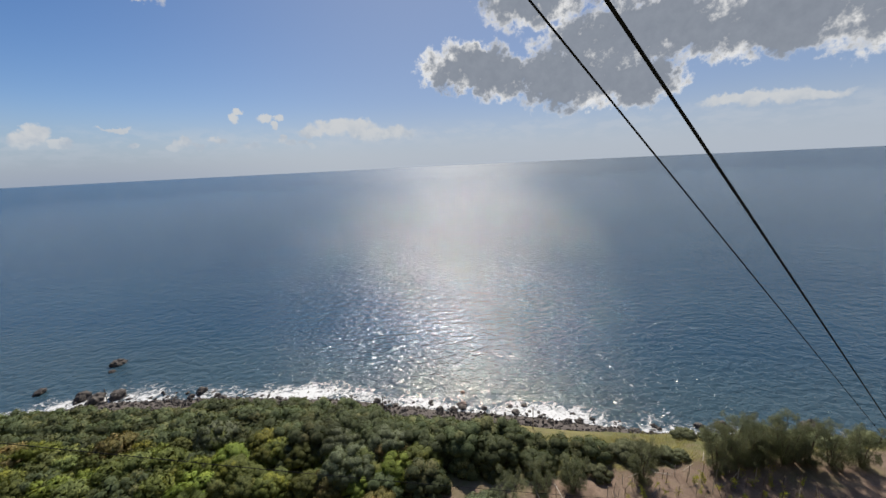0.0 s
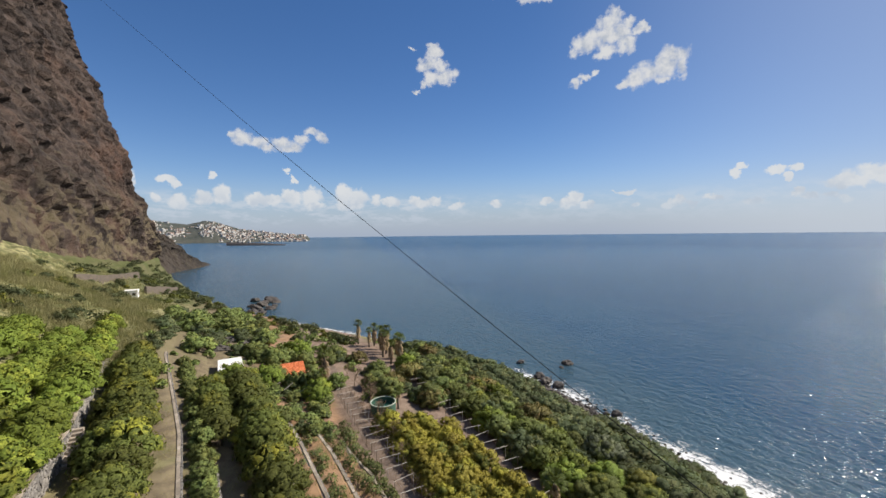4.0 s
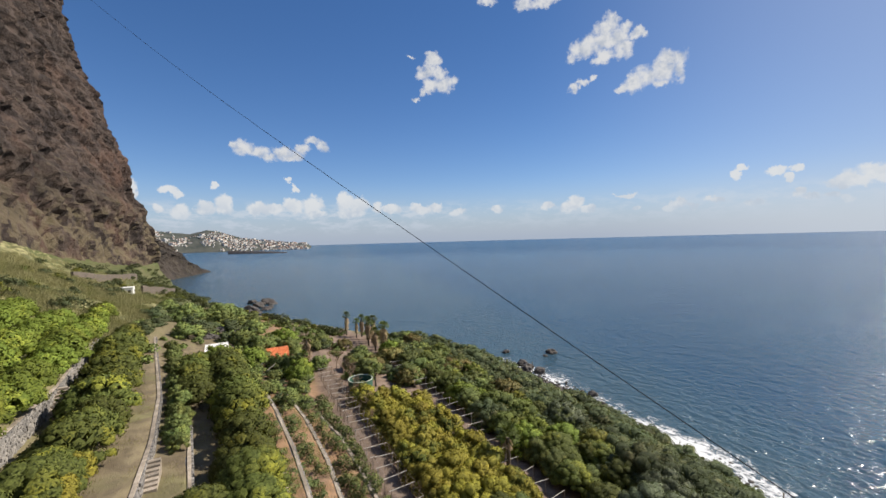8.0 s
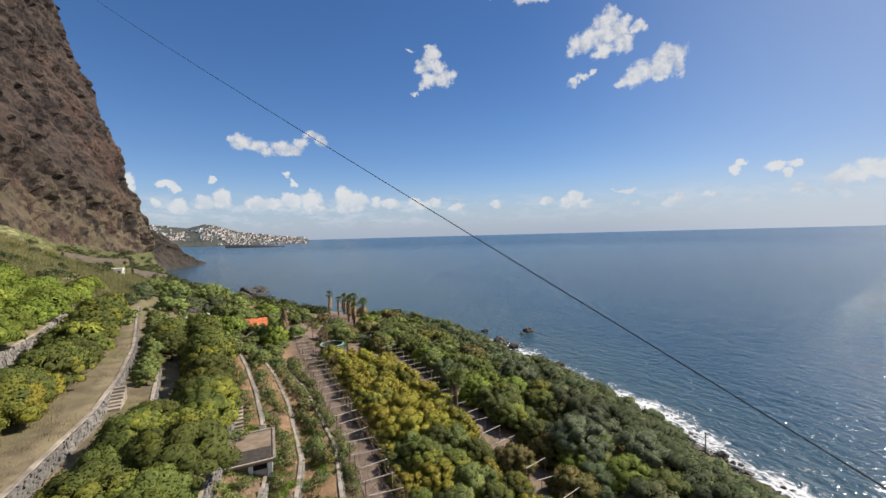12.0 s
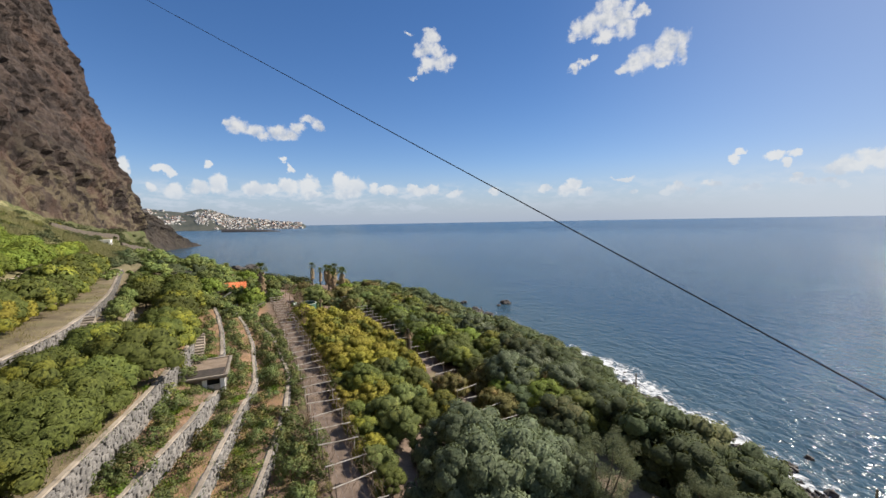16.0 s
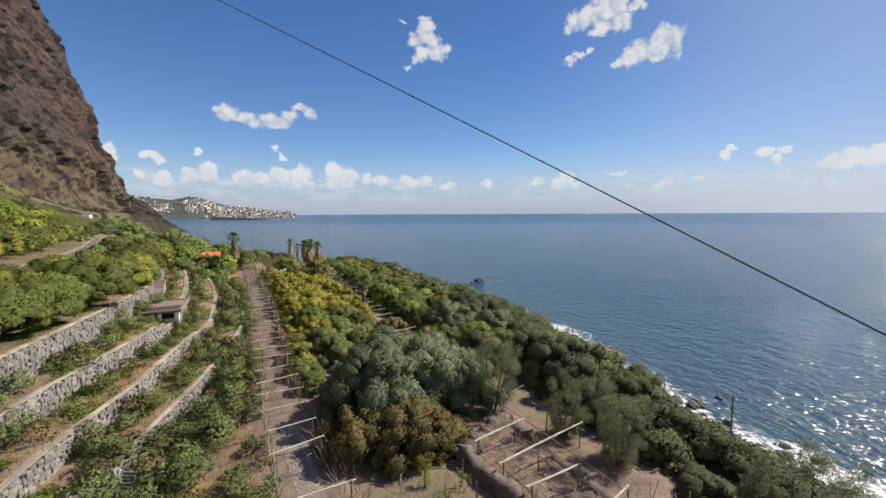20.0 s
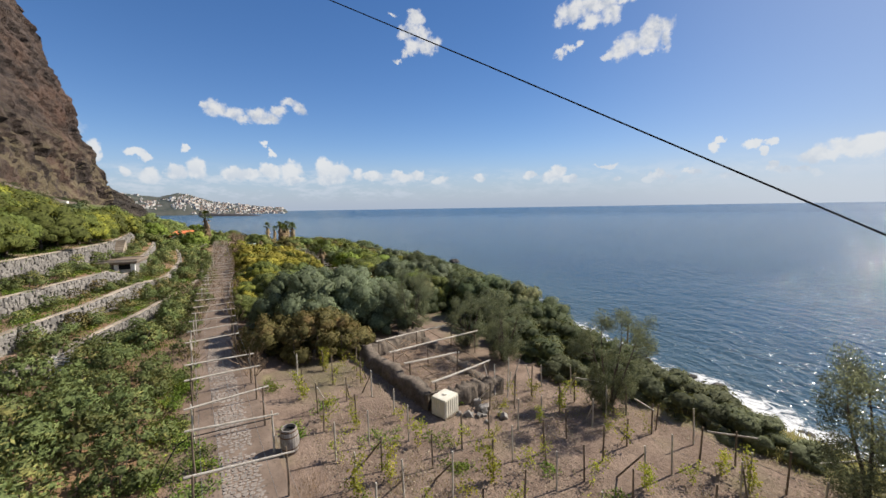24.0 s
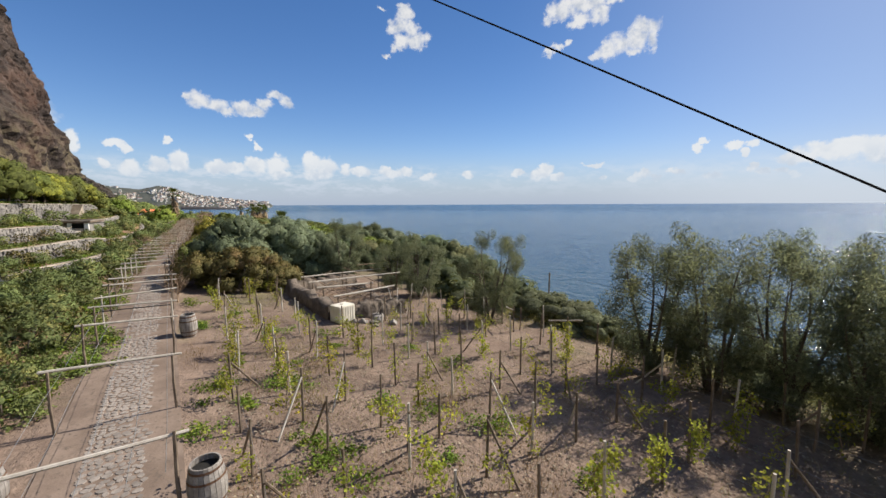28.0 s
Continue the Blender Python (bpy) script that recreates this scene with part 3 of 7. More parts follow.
# each terrace wall: y of its face, z of its foot, z of its top
WALLS = [
    (along((70, -15.5), (-34, -14.6), (-36.3, -14.2), (-37, -12.9), (-39, -12.4), (-42, -11.5), (-48, -9.5), (-58, -6.9), (-67, -5.6), (-86, -6.2), (-92, -7.4), (-150, -8), (-180, -12), (-225, -32), (-320, -64), (-420, -76)),
     along((70, 10.3), (-36, 10.6), (-60, 10.9), (-95, 11.6), (-150, 12.9), (-225, 11.5), (-320, 14)), along((70, 10.4), (-33, 10.7), (-37, 11.8), (-92, 12.0), (-96, 11.8), (-150, 13.0), (-225, 11.8), (-320, 14.5))),
    (along((70, -21), (-20, -18), (-36, -16.1), (-39.5, -15.3), (-46, -13.2), (-56, -11), (-65, -9.3), (-80, -9.2), (-91, -10.1), (-105, -12.1), (-150, -14), (-180, -18), (-225, -38), (-320, -67), (-420, -77)),
     along((70, 11.2), (-36, 11.9), (-60, 11.8), (-92, 12.1), (-105, 12.3), (-150, 13.8), (-225, 13), (-320, 15.5)), along((70, 13.0), (-56, 13.2), (-62, 12.6), (-80, 12.7), (-90, 13.2), (-92, 13.25), (-106, 13.3), (-110, 12.8), (-150, 14.0), (-225, 13.5), (-320, 16))),
    (along((70, -28), (0, -23), (-30, -19.6), (-41, -17.8), (-45, -16.8), (-54, -13.9), (-62, -12.6), (-70, -12.5), (-80, -12.9), (-92, -13.9), (-101, -15), (-150, -17), (-180, -23), (-225, -43), (-320, -69), (-420, -78)),
     along((70, 13.2), (-41, 13.3), (-54, 13.2), (-60, 12.8), (-68, 12.9), (-72, 13.3), (-101, 13.5), (-150, 14.4), (-225, 15), (-320, 17)), along((70, 14.7), (-56, 14.7), (-58.5, 14.2), (-62, 13.3), (-68, 13.4), (-69, 14.8), (-101, 14.8), (-106, 13.7), (-150, 14.6), (-225, 15.5), (-320, 17.5))),
    (along((70, -31), (0, -27), (-30, -21.5), (-44, -18.9), (-50, -17.8), (-54, -17.1), (-60, -16.3), (-68, -15.4), (-76, -15.8), (-86, -16.5), (-95, -17.7), (-150, -21), (-180, -27), (-225, -47), (-320, -71), (-420, -79)),
     along((70, 14.9), (-41, 14.9), (-95, 15.1), (-115, 14.4), (-150, 15.0), (-225, 16.5), (-320, 18.5)), along((70, 16.8), (-95, 17.0), (-102, 16.2), (-115, 14.9), (-150, 15.3), (-225, 17), (-320, 19))),
    (along((70, -35), (0, -30), (-40, -24.0), (-60, -22), (-69, -21.9), (-79, -23), (-100, -25.5), (-150, -29), (-180, -34), (-225, -52), (-320, -73), (-420, -80)),
     along((70, 17.2), (-100, 17.4), (-118, 16.0), (-150, 16.6), (-225, 18.5), (-320, 20)), along((70, 18.4), (-100, 18.5), (-104, 17.9), (-118, 16.4), (-150, 17.2), (-225, 19), (-320, 20.5))),
    (along((70, -39), (0, -33), (-40, -27.5), (-68, -25.5), (-78, -26), (-92, -27.6), (-107, -30.3), (-130, -34.5), (-150, -36), (-180, -42), (-225, -58), (-320, -75), (-420, -81)),
     along((70, 18.7), (-107, 18.8), (-150, 19.5), (-320, 25)), along((70, 20.0), (-130, 20.1), (-150, 20.2), (-320, 25.5))),
    (along((70, -52), (0, -43), (-60, -37), (-78, -36.2), (-85, -36.7), (-91, -37), (-107, -39.6), (-122, -41.8), (-150, -45), (-180, -51), (-225, -64), (-320, -77), (-420, -82)),
     along((70, 20.9), (-91, 21.0), (-122, 21.4), (-150, 23), (-320, 26.5)), along((70, 23.3), (-110, 23.3), (-122, 22.8), (-128, 22.6), (-150, 23.5), (-320, 27))),
]
FOOT = along((70, -110), (-80, -100), (-150, -96), (-217, -91), (-270, -92), (-326, -84), (-404, -80), (-460, -84))
FOOT_Z = along((70, 60), (-80, 56), (-150, 50), (-217, 43), (-270, 35), (-326, 28), (-404, 22), (-460, 16))

LINES = []  # (y, z, steps from the line before, roughness)
LINES.append((lambda x: SHORE(x) + 30, lambda x: -5.0, 1, 0.0))
LINES.append((lambda x: SHORE(x), lambda x: -0.1, 4, 0.15))
LINES.append((lambda x: SHORE(x) - 5.5, lambda x: 1.4, 4, 0.25))
LINES.append((lambda x: 0.62 * SHORE(x) + 0.38 * EDGE(x), lambda x: 0.42 * EDGE_Z(x), 4, 0.5))
LINES.append((lambda x: 0.36 * SHORE(x) + 0.64 * EDGE(x), lambda x: 0.76 * EDGE_Z(x), 6, 0.4))
LINES.append((EDGE, EDGE_Z, 8, 0.35))
LINES.append((MID, MID_Z, 10, 0.18))
LINES.append((lambda x: ROAD_R(x) + 0.35, lambda x: ROAD_Z(x) - 0.08, 8, 0.12))
LINES.append((ROAD_R, lambda x: ROAD_Z(x), 1, 0.0))
LINES.append((ROAD_L, lambda x: ROAD_Z(x), 2, 0.0))
for k, (wy, wf, wt) in enumerate(WALLS):
    LINES.append((lambda x, w=wy: w(x) + 0.12, lambda x, w=wf: w(x), 7, 0.10))
    LINES.append((lambda x, w=wy: w(x) - 0.12, lambda x, w=wt: w(x) - 0.04, 1, 0.0))
LINES.append((lambda x: 0.5 * WALLS[-1][0](x) + 0.5 * FOOT(x), lambda x: 0.6 * WALLS[-1][2](x) + 0.4 * FOOT_Z(x), 12, 1.1))
LINES.append((FOOT, FOOT_Z, 12, 1.6))
LINES.append((lambda x: FOOT(x) - 12, lambda x: FOOT_Z(x) + 8, 2, 1.0))


def height(x, y):
    """The ground's height at a place, without its small unevenness."""
    ys = [l[0](x) for l in LINES]
    zs = [l[1](x) for l in LINES]
    return float(np.interp(-y, [-v for v in ys], zs))


def build_ground():
    xs = [250 - 12 * i for i in range(15)] + [70 - 2.0 * i for i in range(171)] + [-272 - 6 * i for i in range(1, 26)]
    cols = []
    for x in xs:
        col, last = [], None
        for ly, lz, steps, rough in LINES:
            here = (ly(x), lz(x), rough)
            if last is None:
                col.append(here)
            else:
                for s in range(1, steps + 1):
                    f = s / steps
                    inner = math.sin(f * math.pi) ** 0.6 if s < steps else 0.0
                    col.append((last[0] + (here[0] - last[0]) * f, last[1] + (here[1] - last[1]) * f, rough * (0.25 + inner)))
            last = here
        cols.append([(x, y, z + r * fbm(x * 0.23, y * 0.23)) for y, z, r in col])
    n = len(cols[0])
    verts = [v for c in cols for v in c]
    faces = [(i * n + j, i * n + j + 1, (i + 1) * n + j + 1, (i + 1) * n + j) for i in range(len(cols) - 1) for j in range(n - 1)]
    me = mesh_from("ground", verts, faces, GROUND, True)
    return tagged(link("ground", me), "brown terraced coastal ground with dry grass above a stony shore", "ground", kind="structure")


build_ground()


def build_sea():
    rs = [0, 15, 30, 45, 60, 80, 100, 130, 170, 220, 300, 400, 550, 750, 1000, 1400, 2000, 2800, 3600, 4300, 4850]
    k = 120
    verts = [(-40.0, 0.0, 0.0)]
    for r in rs[1:]:
        lift = 20.0 * max(0.0, (r - 1500) / 3350) ** 2
        verts += [(-40 + r * math.cos(a * math.tau / k), r * math.sin(a * math.tau / k), lift) for a in range(k)]
    faces = [(0, 1 + a, 1 + (a + 1) % k) for a in range(k)]
    for i in range(len(rs) - 2):
        o, p = 1 + i * k, 1 + (i + 1) * k
        faces += [(o + a, p + a, p + (a + 1) % k, o + (a + 1) % k) for a in range(k)]
    tagged(link("water", mesh_from("water", verts, faces, SEA, True)), "deep blue sea with small waves and sun glitter", "sea", kind="structure")


build_sea()


def build_cliff():
    """The high rock wall behind the terraces, in ribs and ledges, ending in a steep edge over the bay."""
    base = [(140, -125, 58), (40, -112, 58), (-80, -100, 55), (-150, -96, 49), (-217, -91, 42), (-270, -93, 34), (-326, -86, 26), (-380, -82, 20), (-425, -80, 10), (-456, -87, 0), (-462, -130, -5), (-455, -200, -5), (-440, -300, -5)]
    d = [0.0]
    for a, b in zip(base, base[1:]):
        d.append(d[-1] + math.dist(a[:2], b[:2]))
    cols, rows = 420, 120
    grid = []
    for i in range(cols):
        s = d[-1] * i / (cols - 1)
        x, y, z0 = (float(np.interp(s, d, [b[k] for b in base])) for k in range(3))
        x2, y2 = (float(np.interp(min(s + 4, d[-1]), d, [b[k] for b in base])) for k in range(2))
        x1, y1 = (float(np.interp(max(s - 4, 0), d, [b[k] for b in base])) for k in range(2))
        t = Vector((x2 - x1, y2 - y1, 0)).normalized()
        inward = Vector((t.y, -t.x, 0))
        if inward.y > 0.2:
            inward = -inward
        if s > d[8]:
            inward = Vector((-0.05, -1.0, 0)).normalized()
        for j in range(rows):
            v = j / (rows - 1)
            h = 275 * v
            lean = 3 * v ** 0.5 + 68 * v ** 1.15 - 5.0 * math.exp(-((v - 0.17) / 0.05) ** 2)
            ledge = 5.0 * fbm(s * 0.012, h * 0.035, 3.1, 3) + 9.0 * abs(fbm(s * 0.04 + h * 0.012, h * 0.014, 7.7, 5)) + 3.4 * fbm(s * 0.10, h * 0.13 + s * 0.03, 1.3, 5) + 2.2 * abs(fbm(s * 0.20, h * 0.28, 4.4, 4))
            p = Vector((x, y, z0 - 6)) + inward * (lean - 3 + ledge * min(1, 0.4 + v * 4)) + Vector((0, 0, h))
            grid.append(tuple(p))
    faces = [(i * rows + j, (i + 1) * rows + j, (i + 1) * rows + j + 1, i * rows + j + 1) for i in range(cols - 1) for j in range(rows - 1)]
    tagged(link("cliff", mesh_from("cliff", grid, faces, CLIFF, False)), "towering reddish brown basalt cliff with ledges and scree", "cliff", kind="structure")


build_cliff()
# ---- terrace walls, with their stones and copings ----
STONE_SHAPES = []
for _ in range(10):
    bm = bmesh.new()
    bmesh.ops.create_cube(bm, size=1.0)
    for v in bm.verts:
        v.co += Vector([random.uniform(-0.14, 0.14) for _ in range(3)])
        if v.co.y < 0:
            v.co.x *= 0.86
            v.co.z *= 0.84
    bmesh.ops.bevel(bm, geom=list(bm.edges), offset=0.10, segments=1, affect="EDGES")
    me = bpy.data.meshes.new("stone")
    bm.to_mesh(me)
    bm.free()
    me.materials.append(STONE)
    STONE_SHAPES.append(me)
STONE_DATA = [(np.array([v.co[:] for v in me.vertices]), [tuple(p.vertices) for p in me.polygons]) for me in STONE_SHAPES]


def stone_rows(wy, wf, wt, x0, x1, size=0.31):
    """Poses of the stones of a dry wall between two ends, laid in wavering courses."""
    rng = random.Random(round(x0 * 7 + x1 * 3 + wy(x0) * 11))
    out, x = [], x0
    while x < x1:
        w = size * rng.uniform(0.75, 1.5)
        foot, top = wf(x) - 0.1, wt(x) - 0.05
        z = foot
        slope = math.atan2(wy(x + 0.6) - wy(x - 0.6), 1.2)
        while z < top - 0.08:
            h = min(size * rng.uniform(0.5, 1.0), top - z + 0.03)
            out.append((Matrix.Translation((x + rng.uniform(-0.15, 0.15), wy(x) + 0.13 + rng.uniform(-0.03, 0.05), z + h / 2)) @ Matrix.Rotation(slope, 4, "Z")
                        @ Matrix.Rotation(rng.uniform(-0.16, 0.16), 4, "Y") @ Matrix.Diagonal((w * rng.uniform(0.85, 1.1), rng.uniform(0.24, 0.36), h * 1.06, 1))))
            z += h * 0.96
        x += w * 0.93
    rng.shuffle(out)
    return out


def joined_stones(poses, seed=0):
    vs, fs, o = [], [], 0
    rng = random.Random(seed)
    for m in poses:
        v, f = STONE_DATA[rng.randrange(10)]
        a = np.array(m)
        vs.append(v @ a[:3, :3].T + a[:3, 3])
        fs += [tuple(i + o for i in q) for q in f]
        o += len(v)
    return np.concatenate(vs).tolist(), fs


def terrace_wall(k, x0, x1, near, label, coping=True):
    wy, wf, wt = WALLS[k]
    xs = np.arange(x0, x1 + 0.01, 1.0)
    verts, faces = [], []
    for x in xs:
        f, t, y = wf(x) - 0.4, wt(x) - 0.03, wy(x)
        verts += [(x, y + 0.13, f), (x, y + 0.10, t), (x, y - 0.35, t), (x, y - 0.35, f)]
    for i in range(len(xs) - 1):
        a, b = 4 * i, 4 * i + 4
        faces += [(a, b, b + 1, a + 1), (a + 1, b + 1, b + 2, a + 2)]
    faces += [(0, 1, 2, 3), tuple(4 * (len(xs) - 1) + j for j in (3, 2, 1, 0))]
    wall = tagged(link("terrace_wall", mesh_from("terrace_wall", verts, faces, MORTAR)), label, "wall", "terrace walls", "structure")
    poses = stone_rows(wy, wf, wt, x0, x1)
    close = [m for m in poses if near[0] < m.translation.x < near[1]][:300]
    rest = poses if not close else [m for m in poses if m not in close]
    for i, m in enumerate(close):
        link("stone", STONE_SHAPES[i % 10], wall, at=m)
    if rest:
        v, f = joined_stones(rest, k)
        tagged(link("stonework", mesh_from("stonework", v, f, STONE), wall), kind="stuff")
    if coping:
        rng = random.Random(k)
        x = x0
        while x < x1 - 0.5:
            run = rng.uniform(1.2, 2.6)
            e = min(x + run, x1)
            bm = bmesh.new()
            ang = math.atan2(wy(e) - wy(x), e - x)
            box(bm, (math.hypot(e - x, wy(e) - wy(x)) + 0.02, rng.uniform(0.27, 0.36), rng.uniform(0.09, 0.14)), ((x + e) / 2, (wy(x) + wy(e)) / 2 - 0.02, (wt(x) + wt(e)) / 2 + rng.uniform(0.0, 0.03)),
                Matrix.Rotation(ang, 4, "Z"), 0.02)
            part("coping_stone", bm, COPING, wall, "pale weathered coping stone")
            x = e
    return wall


terrace_wall(0, -96, -33, (-60, -34), "low dry stone terrace wall with pale coping beside the field")
terrace_wall(1, -106, -30, (-60, -34), "grey dry stone terrace wall with pale mortar coping")
terrace_wall(2, -103, -28, (-58, -36), "grey dry stone terrace wall with pale coping under the hut")
terrace_wall(3, -100, -28, (-66, -40), "tall grey dry stone terrace wall with pale coping")
terrace_wall(4, -84, -52, (-84, -74), "short dry stone terrace wall among orchard trees")
terrace_wall(5, -132, -52, (-80, -62), "long curving dry stone terrace wall with pale coping")
terrace_wall(6, -124, -52, (-95, -78), "tall grey stone terrace wall above a bare earth path")


def wall_stairs(k, x, length, label, steps=8):
    """A flight that climbs along the face of a wall."""
    wy, wf, wt = WALLS[k]
    root = tagged(new("stone_stairs"), label, "stairs", "terrace stairs")
    root.location = (x, wy(x) + 0.75, wf(x))
    rise = (wt(x) - wf(x)) / steps
    ang = math.atan2(wy(x + length) - wy(x), length)
    root.rotation_euler = (0, 0, ang)
    for i in range(steps):
        bm = bmesh.new()
        box(bm, (length / steps * 1.02, 1.0, rise * (i + 1) + 0.3), (-(i + 0.5) * length / steps + length / 2, 0, rise * (i + 1) / 2 - 0.15), None, 0.02)
        part("step", bm, COPING, root)
    return root


wall_stairs(3, -70.5, 3.6, "narrow concrete steps climbing a terrace wall", 9)
wall_stairs(5, -72.5, 3.2, "pale stone steps set along a terrace wall", 7)
wall_stairs(6, -89.0, 4.0, "pale stone steps climbing a tall terrace wall", 9)
# ---- plants ----
def unit(rng, n):
    v = rng.normal(size=(n, 3))
    return v / np.linalg.norm(v, axis=1, keepdims=True)


def ico(fine):
    """A unit ball of triangles, as arrays."""
    bm = bmesh.new()
    bmesh.ops.create_icosphere(bm, subdivisions=fine, radius=1.0)
    out = np.array([v.co[:] for v in bm.verts]), np.array([[v.index for v in f.verts] for f in bm.faces])
    bm.free()
    return out


BALL, ROUGH_BALL = ico(2), ico(1)


def clump_bodies(rng, c, rad, flat, fill=0.78, ball=BALL):
    """The dense inside of each leaf clump: uneven lumps, without the faces buried in their neighbours."""
    bv, bf = ball
    vs, fs, ns, o = [], [], [], 0
    for i in range(len(rad)):
        v = c[i] + bv * (rad[i] * fill * rng.uniform(0.86, 1.12, len(bv)))[:, None] * np.array([1, 1, flat])
        mid = v[bf].mean(1)
        gap = np.linalg.norm((mid[:, None] - c[None]) / np.array([1, 1, flat]), axis=2) / rad[None]
        gap[:, i] = 9
        f = bf[(gap.min(1) > fill * 0.93) & (bv[bf].mean(1)[:, 2] > -0.7)]
        if not len(f):
            continue
        used, f = np.unique(f, return_inverse=True)
        out = v[used] - c[-1]
        out /= np.linalg.norm(out, axis=1, keepdims=True) + 1e-9
        vs.append(v[used]), fs.append(f.reshape(-1, 3) + o), ns.append(bv[used] * 0.7 + out * 0.6 + np.array([0, 0, 0.35]))
        o += len(used)
    ns = np.concatenate(ns)
    return np.concatenate(vs), np.concatenate(fs), ns / np.linalg.norm(ns, axis=1, keepdims=True)


def leaf_mesh(name, mat, pos, nrm, size, rng, slim=0.45, hang=0.0, shade=None, body=None):
    """One mesh of rhombic leaves at places, turned towards their normals, round a body of clumps where there is one."""
    n = len(pos)
    t = np.cross(nrm, unit(rng, n))
    t /= np.linalg.norm(t, axis=1, keepdims=True) + 1e-9
    if hang:
        t = t + np.array([0, 0, -hang])
        t /= np.linalg.norm(t, axis=1, keepdims=True)
    b = np.cross(nrm, t)
    b /= np.linalg.norm(b, axis=1, keepdims=True) + 1e-9
    L = (size * rng.uniform(0.65, 1.3, n))[:, None]
    fold = nrm * L * 0.12
    v = np.stack([pos + t * L, pos + b * L * slim + fold, pos - t * L, pos - b * L * slim + fold], 1).reshape(-1, 3)
    me = bpy.data.meshes.new(name)
    bv, bf, bn = body if body is not None else (np.zeros((0, 3)), np.zeros((0, 3), int), np.zeros((0, 3)))
    me.vertices.add(4 * n + len(bv))
    me.vertices.foreach_set("co", np.vstack([v, bv]).ravel())
    me.loops.add(4 * n + 3 * len(bf))
    me.loops.foreach_set("vertex_index", np.r_[np.arange(4 * n), bf.ravel() + 4 * n])
    me.polygons.add(n + len(bf))
    me.polygons.foreach_set("loop_start", np.r_[np.arange(0, 4 * n, 4), 4 * n + np.arange(0, 3 * len(bf), 3)])
    me.materials.append(mat)
    me.update()
    if shade is not None:
        me.normals_split_custom_set_from_vertices(np.vstack([np.repeat(shade, 4, 0), bn]).tolist())
    return me


def dome_blobs(rng, r, h, base, n, small=0.34, even=0.0):
    """Clumps spread over a dome: centres and radii."""
    d = unit(rng, n)
    d[:, 2] = np.abs(d[:, 2]) * 1.1 - 0.18
    f = rng.uniform(0.66 + 0.16 * even, 1.04 - 0.12 * even, n)[:, None]
    c = d * f * np.array([r, r, h])
    c[:, 2] += base
    rad = r * small * rng.uniform(0.7, 1.3, n)
    core = np.array([[0, 0, base + h * 0.22]])
    return np.vstack([c, core]), np.r_[rad, r * 0.6]


def crown(name, mat, c, rad, leaves, size, seed, flat=0.85, slim=0.45, depth=0.3, hang=0.0, loose=0.45, dense=0.78, ball=BALL):
    rng = np.random.default_rng(seed)
    body = clump_bodies(rng, c, rad, flat, dense, ball) if dense else None
    w = rad ** 2
    w[-1] *= 0.25
    k = rng.choice(len(rad), leaves * 2, p=w / w.sum())
    d = unit(rng, leaves * 2)
    pos = c[k] + d * (rad[k] * (1 - depth * rng.random(leaves * 2) ** 2))[:, None] * np.array([1, 1, flat])
    gap = np.linalg.norm((pos[:, None] - c[None]) / np.array([1, 1, flat]), axis=2) / rad[None]
    gap[np.arange(len(k)), k] = 9
    keep = (gap.min(1) > 0.95) & (d[:, 2] > -0.75)
    pos, d = pos[keep][:leaves], d[keep][:leaves]
    nrm = d * 0.8 + unit(rng, len(d)) * loose
    nrm /= np.linalg.norm(nrm, axis=1, keepdims=True)
    out = pos - c[-1]
    out /= np.linalg.norm(out, axis=1, keepdims=True) + 1e-9
    soft = d * 0.7 + out * 0.6 + nrm * 0.25 + np.array([0, 0, 0.35])
    return leaf_mesh(name, mat, pos, nrm, size, rng, slim, hang, soft / np.linalg.norm(soft, axis=1, keepdims=True), body)


def trunk(name, c, height, r, seed, limbs=5, mat=None, lean=0.1):
    rng = random.Random(seed)
    bm = bmesh.new()
    top = Vector((rng.uniform(-lean, lean) * height, rng.uniform(-lean, lean) * height, height))
    stick(bm, (0, 0, -0.3), top, r, r * 0.7, 7, rng.uniform(-0.15, 0.15), 4)
    for i in range(min(limbs, len(c) - 1)):
        stick(bm, top * rng.uniform(0.7, 1.0), Vector(c[i]), r * 0.5, r * 0.15, 5, rng.uniform(-0.3, 0.3), 4)
    me = bpy.data.meshes.new(name)
    bm.to_mesh(me)
    bm.free()
    me.materials.append(mat or BARK)
    return me


COARSE = {}  # a crown of fewer, larger leaves for each crown, for trees far down the coast


def kind_of_tree(mat, n, r, h, base, clumps, leaves, size, seed, small=0.34, limbs=5, tr=0.13, even=0.0, **kw):
    out = []
    for i in range(n):
        rng = np.random.default_rng(seed + i)
        c, rad = dome_blobs(rng, r, h, base, clumps, small, even)
        out.append((trunk("trunk", c, base + 0.15 * h, tr, seed + i, limbs), crown("crown", mat, c, rad.copy(), leaves, size, seed + i + 50, **kw)))
        COARSE[out[-1][1].name] = crown("crown", mat, c, rad.copy(), int(leaves * 0.36), size * 1.55, seed + i + 50, **{**kw, "ball": ROUGH_BALL})
    return out


def plant(name, shape, x, y, scale, label, category, group, z=None, wide=1.0, rng=random):
    root = tagged(new(name), label, category, group)
    root.matrix_basis = Matrix.LocRotScale((x, y, height(x, y) if z is None else z), Euler((rng.uniform(-0.04, 0.04), rng.uniform(-0.04, 0.04), rng.uniform(0, 6.283))), (scale * wide, scale * wide, scale))
    for nm, me in zip(("trunk", "crown"), shape):
        link(nm, COARSE[me.name] if x < -74 and nm == "crown" else me, root)
    return root


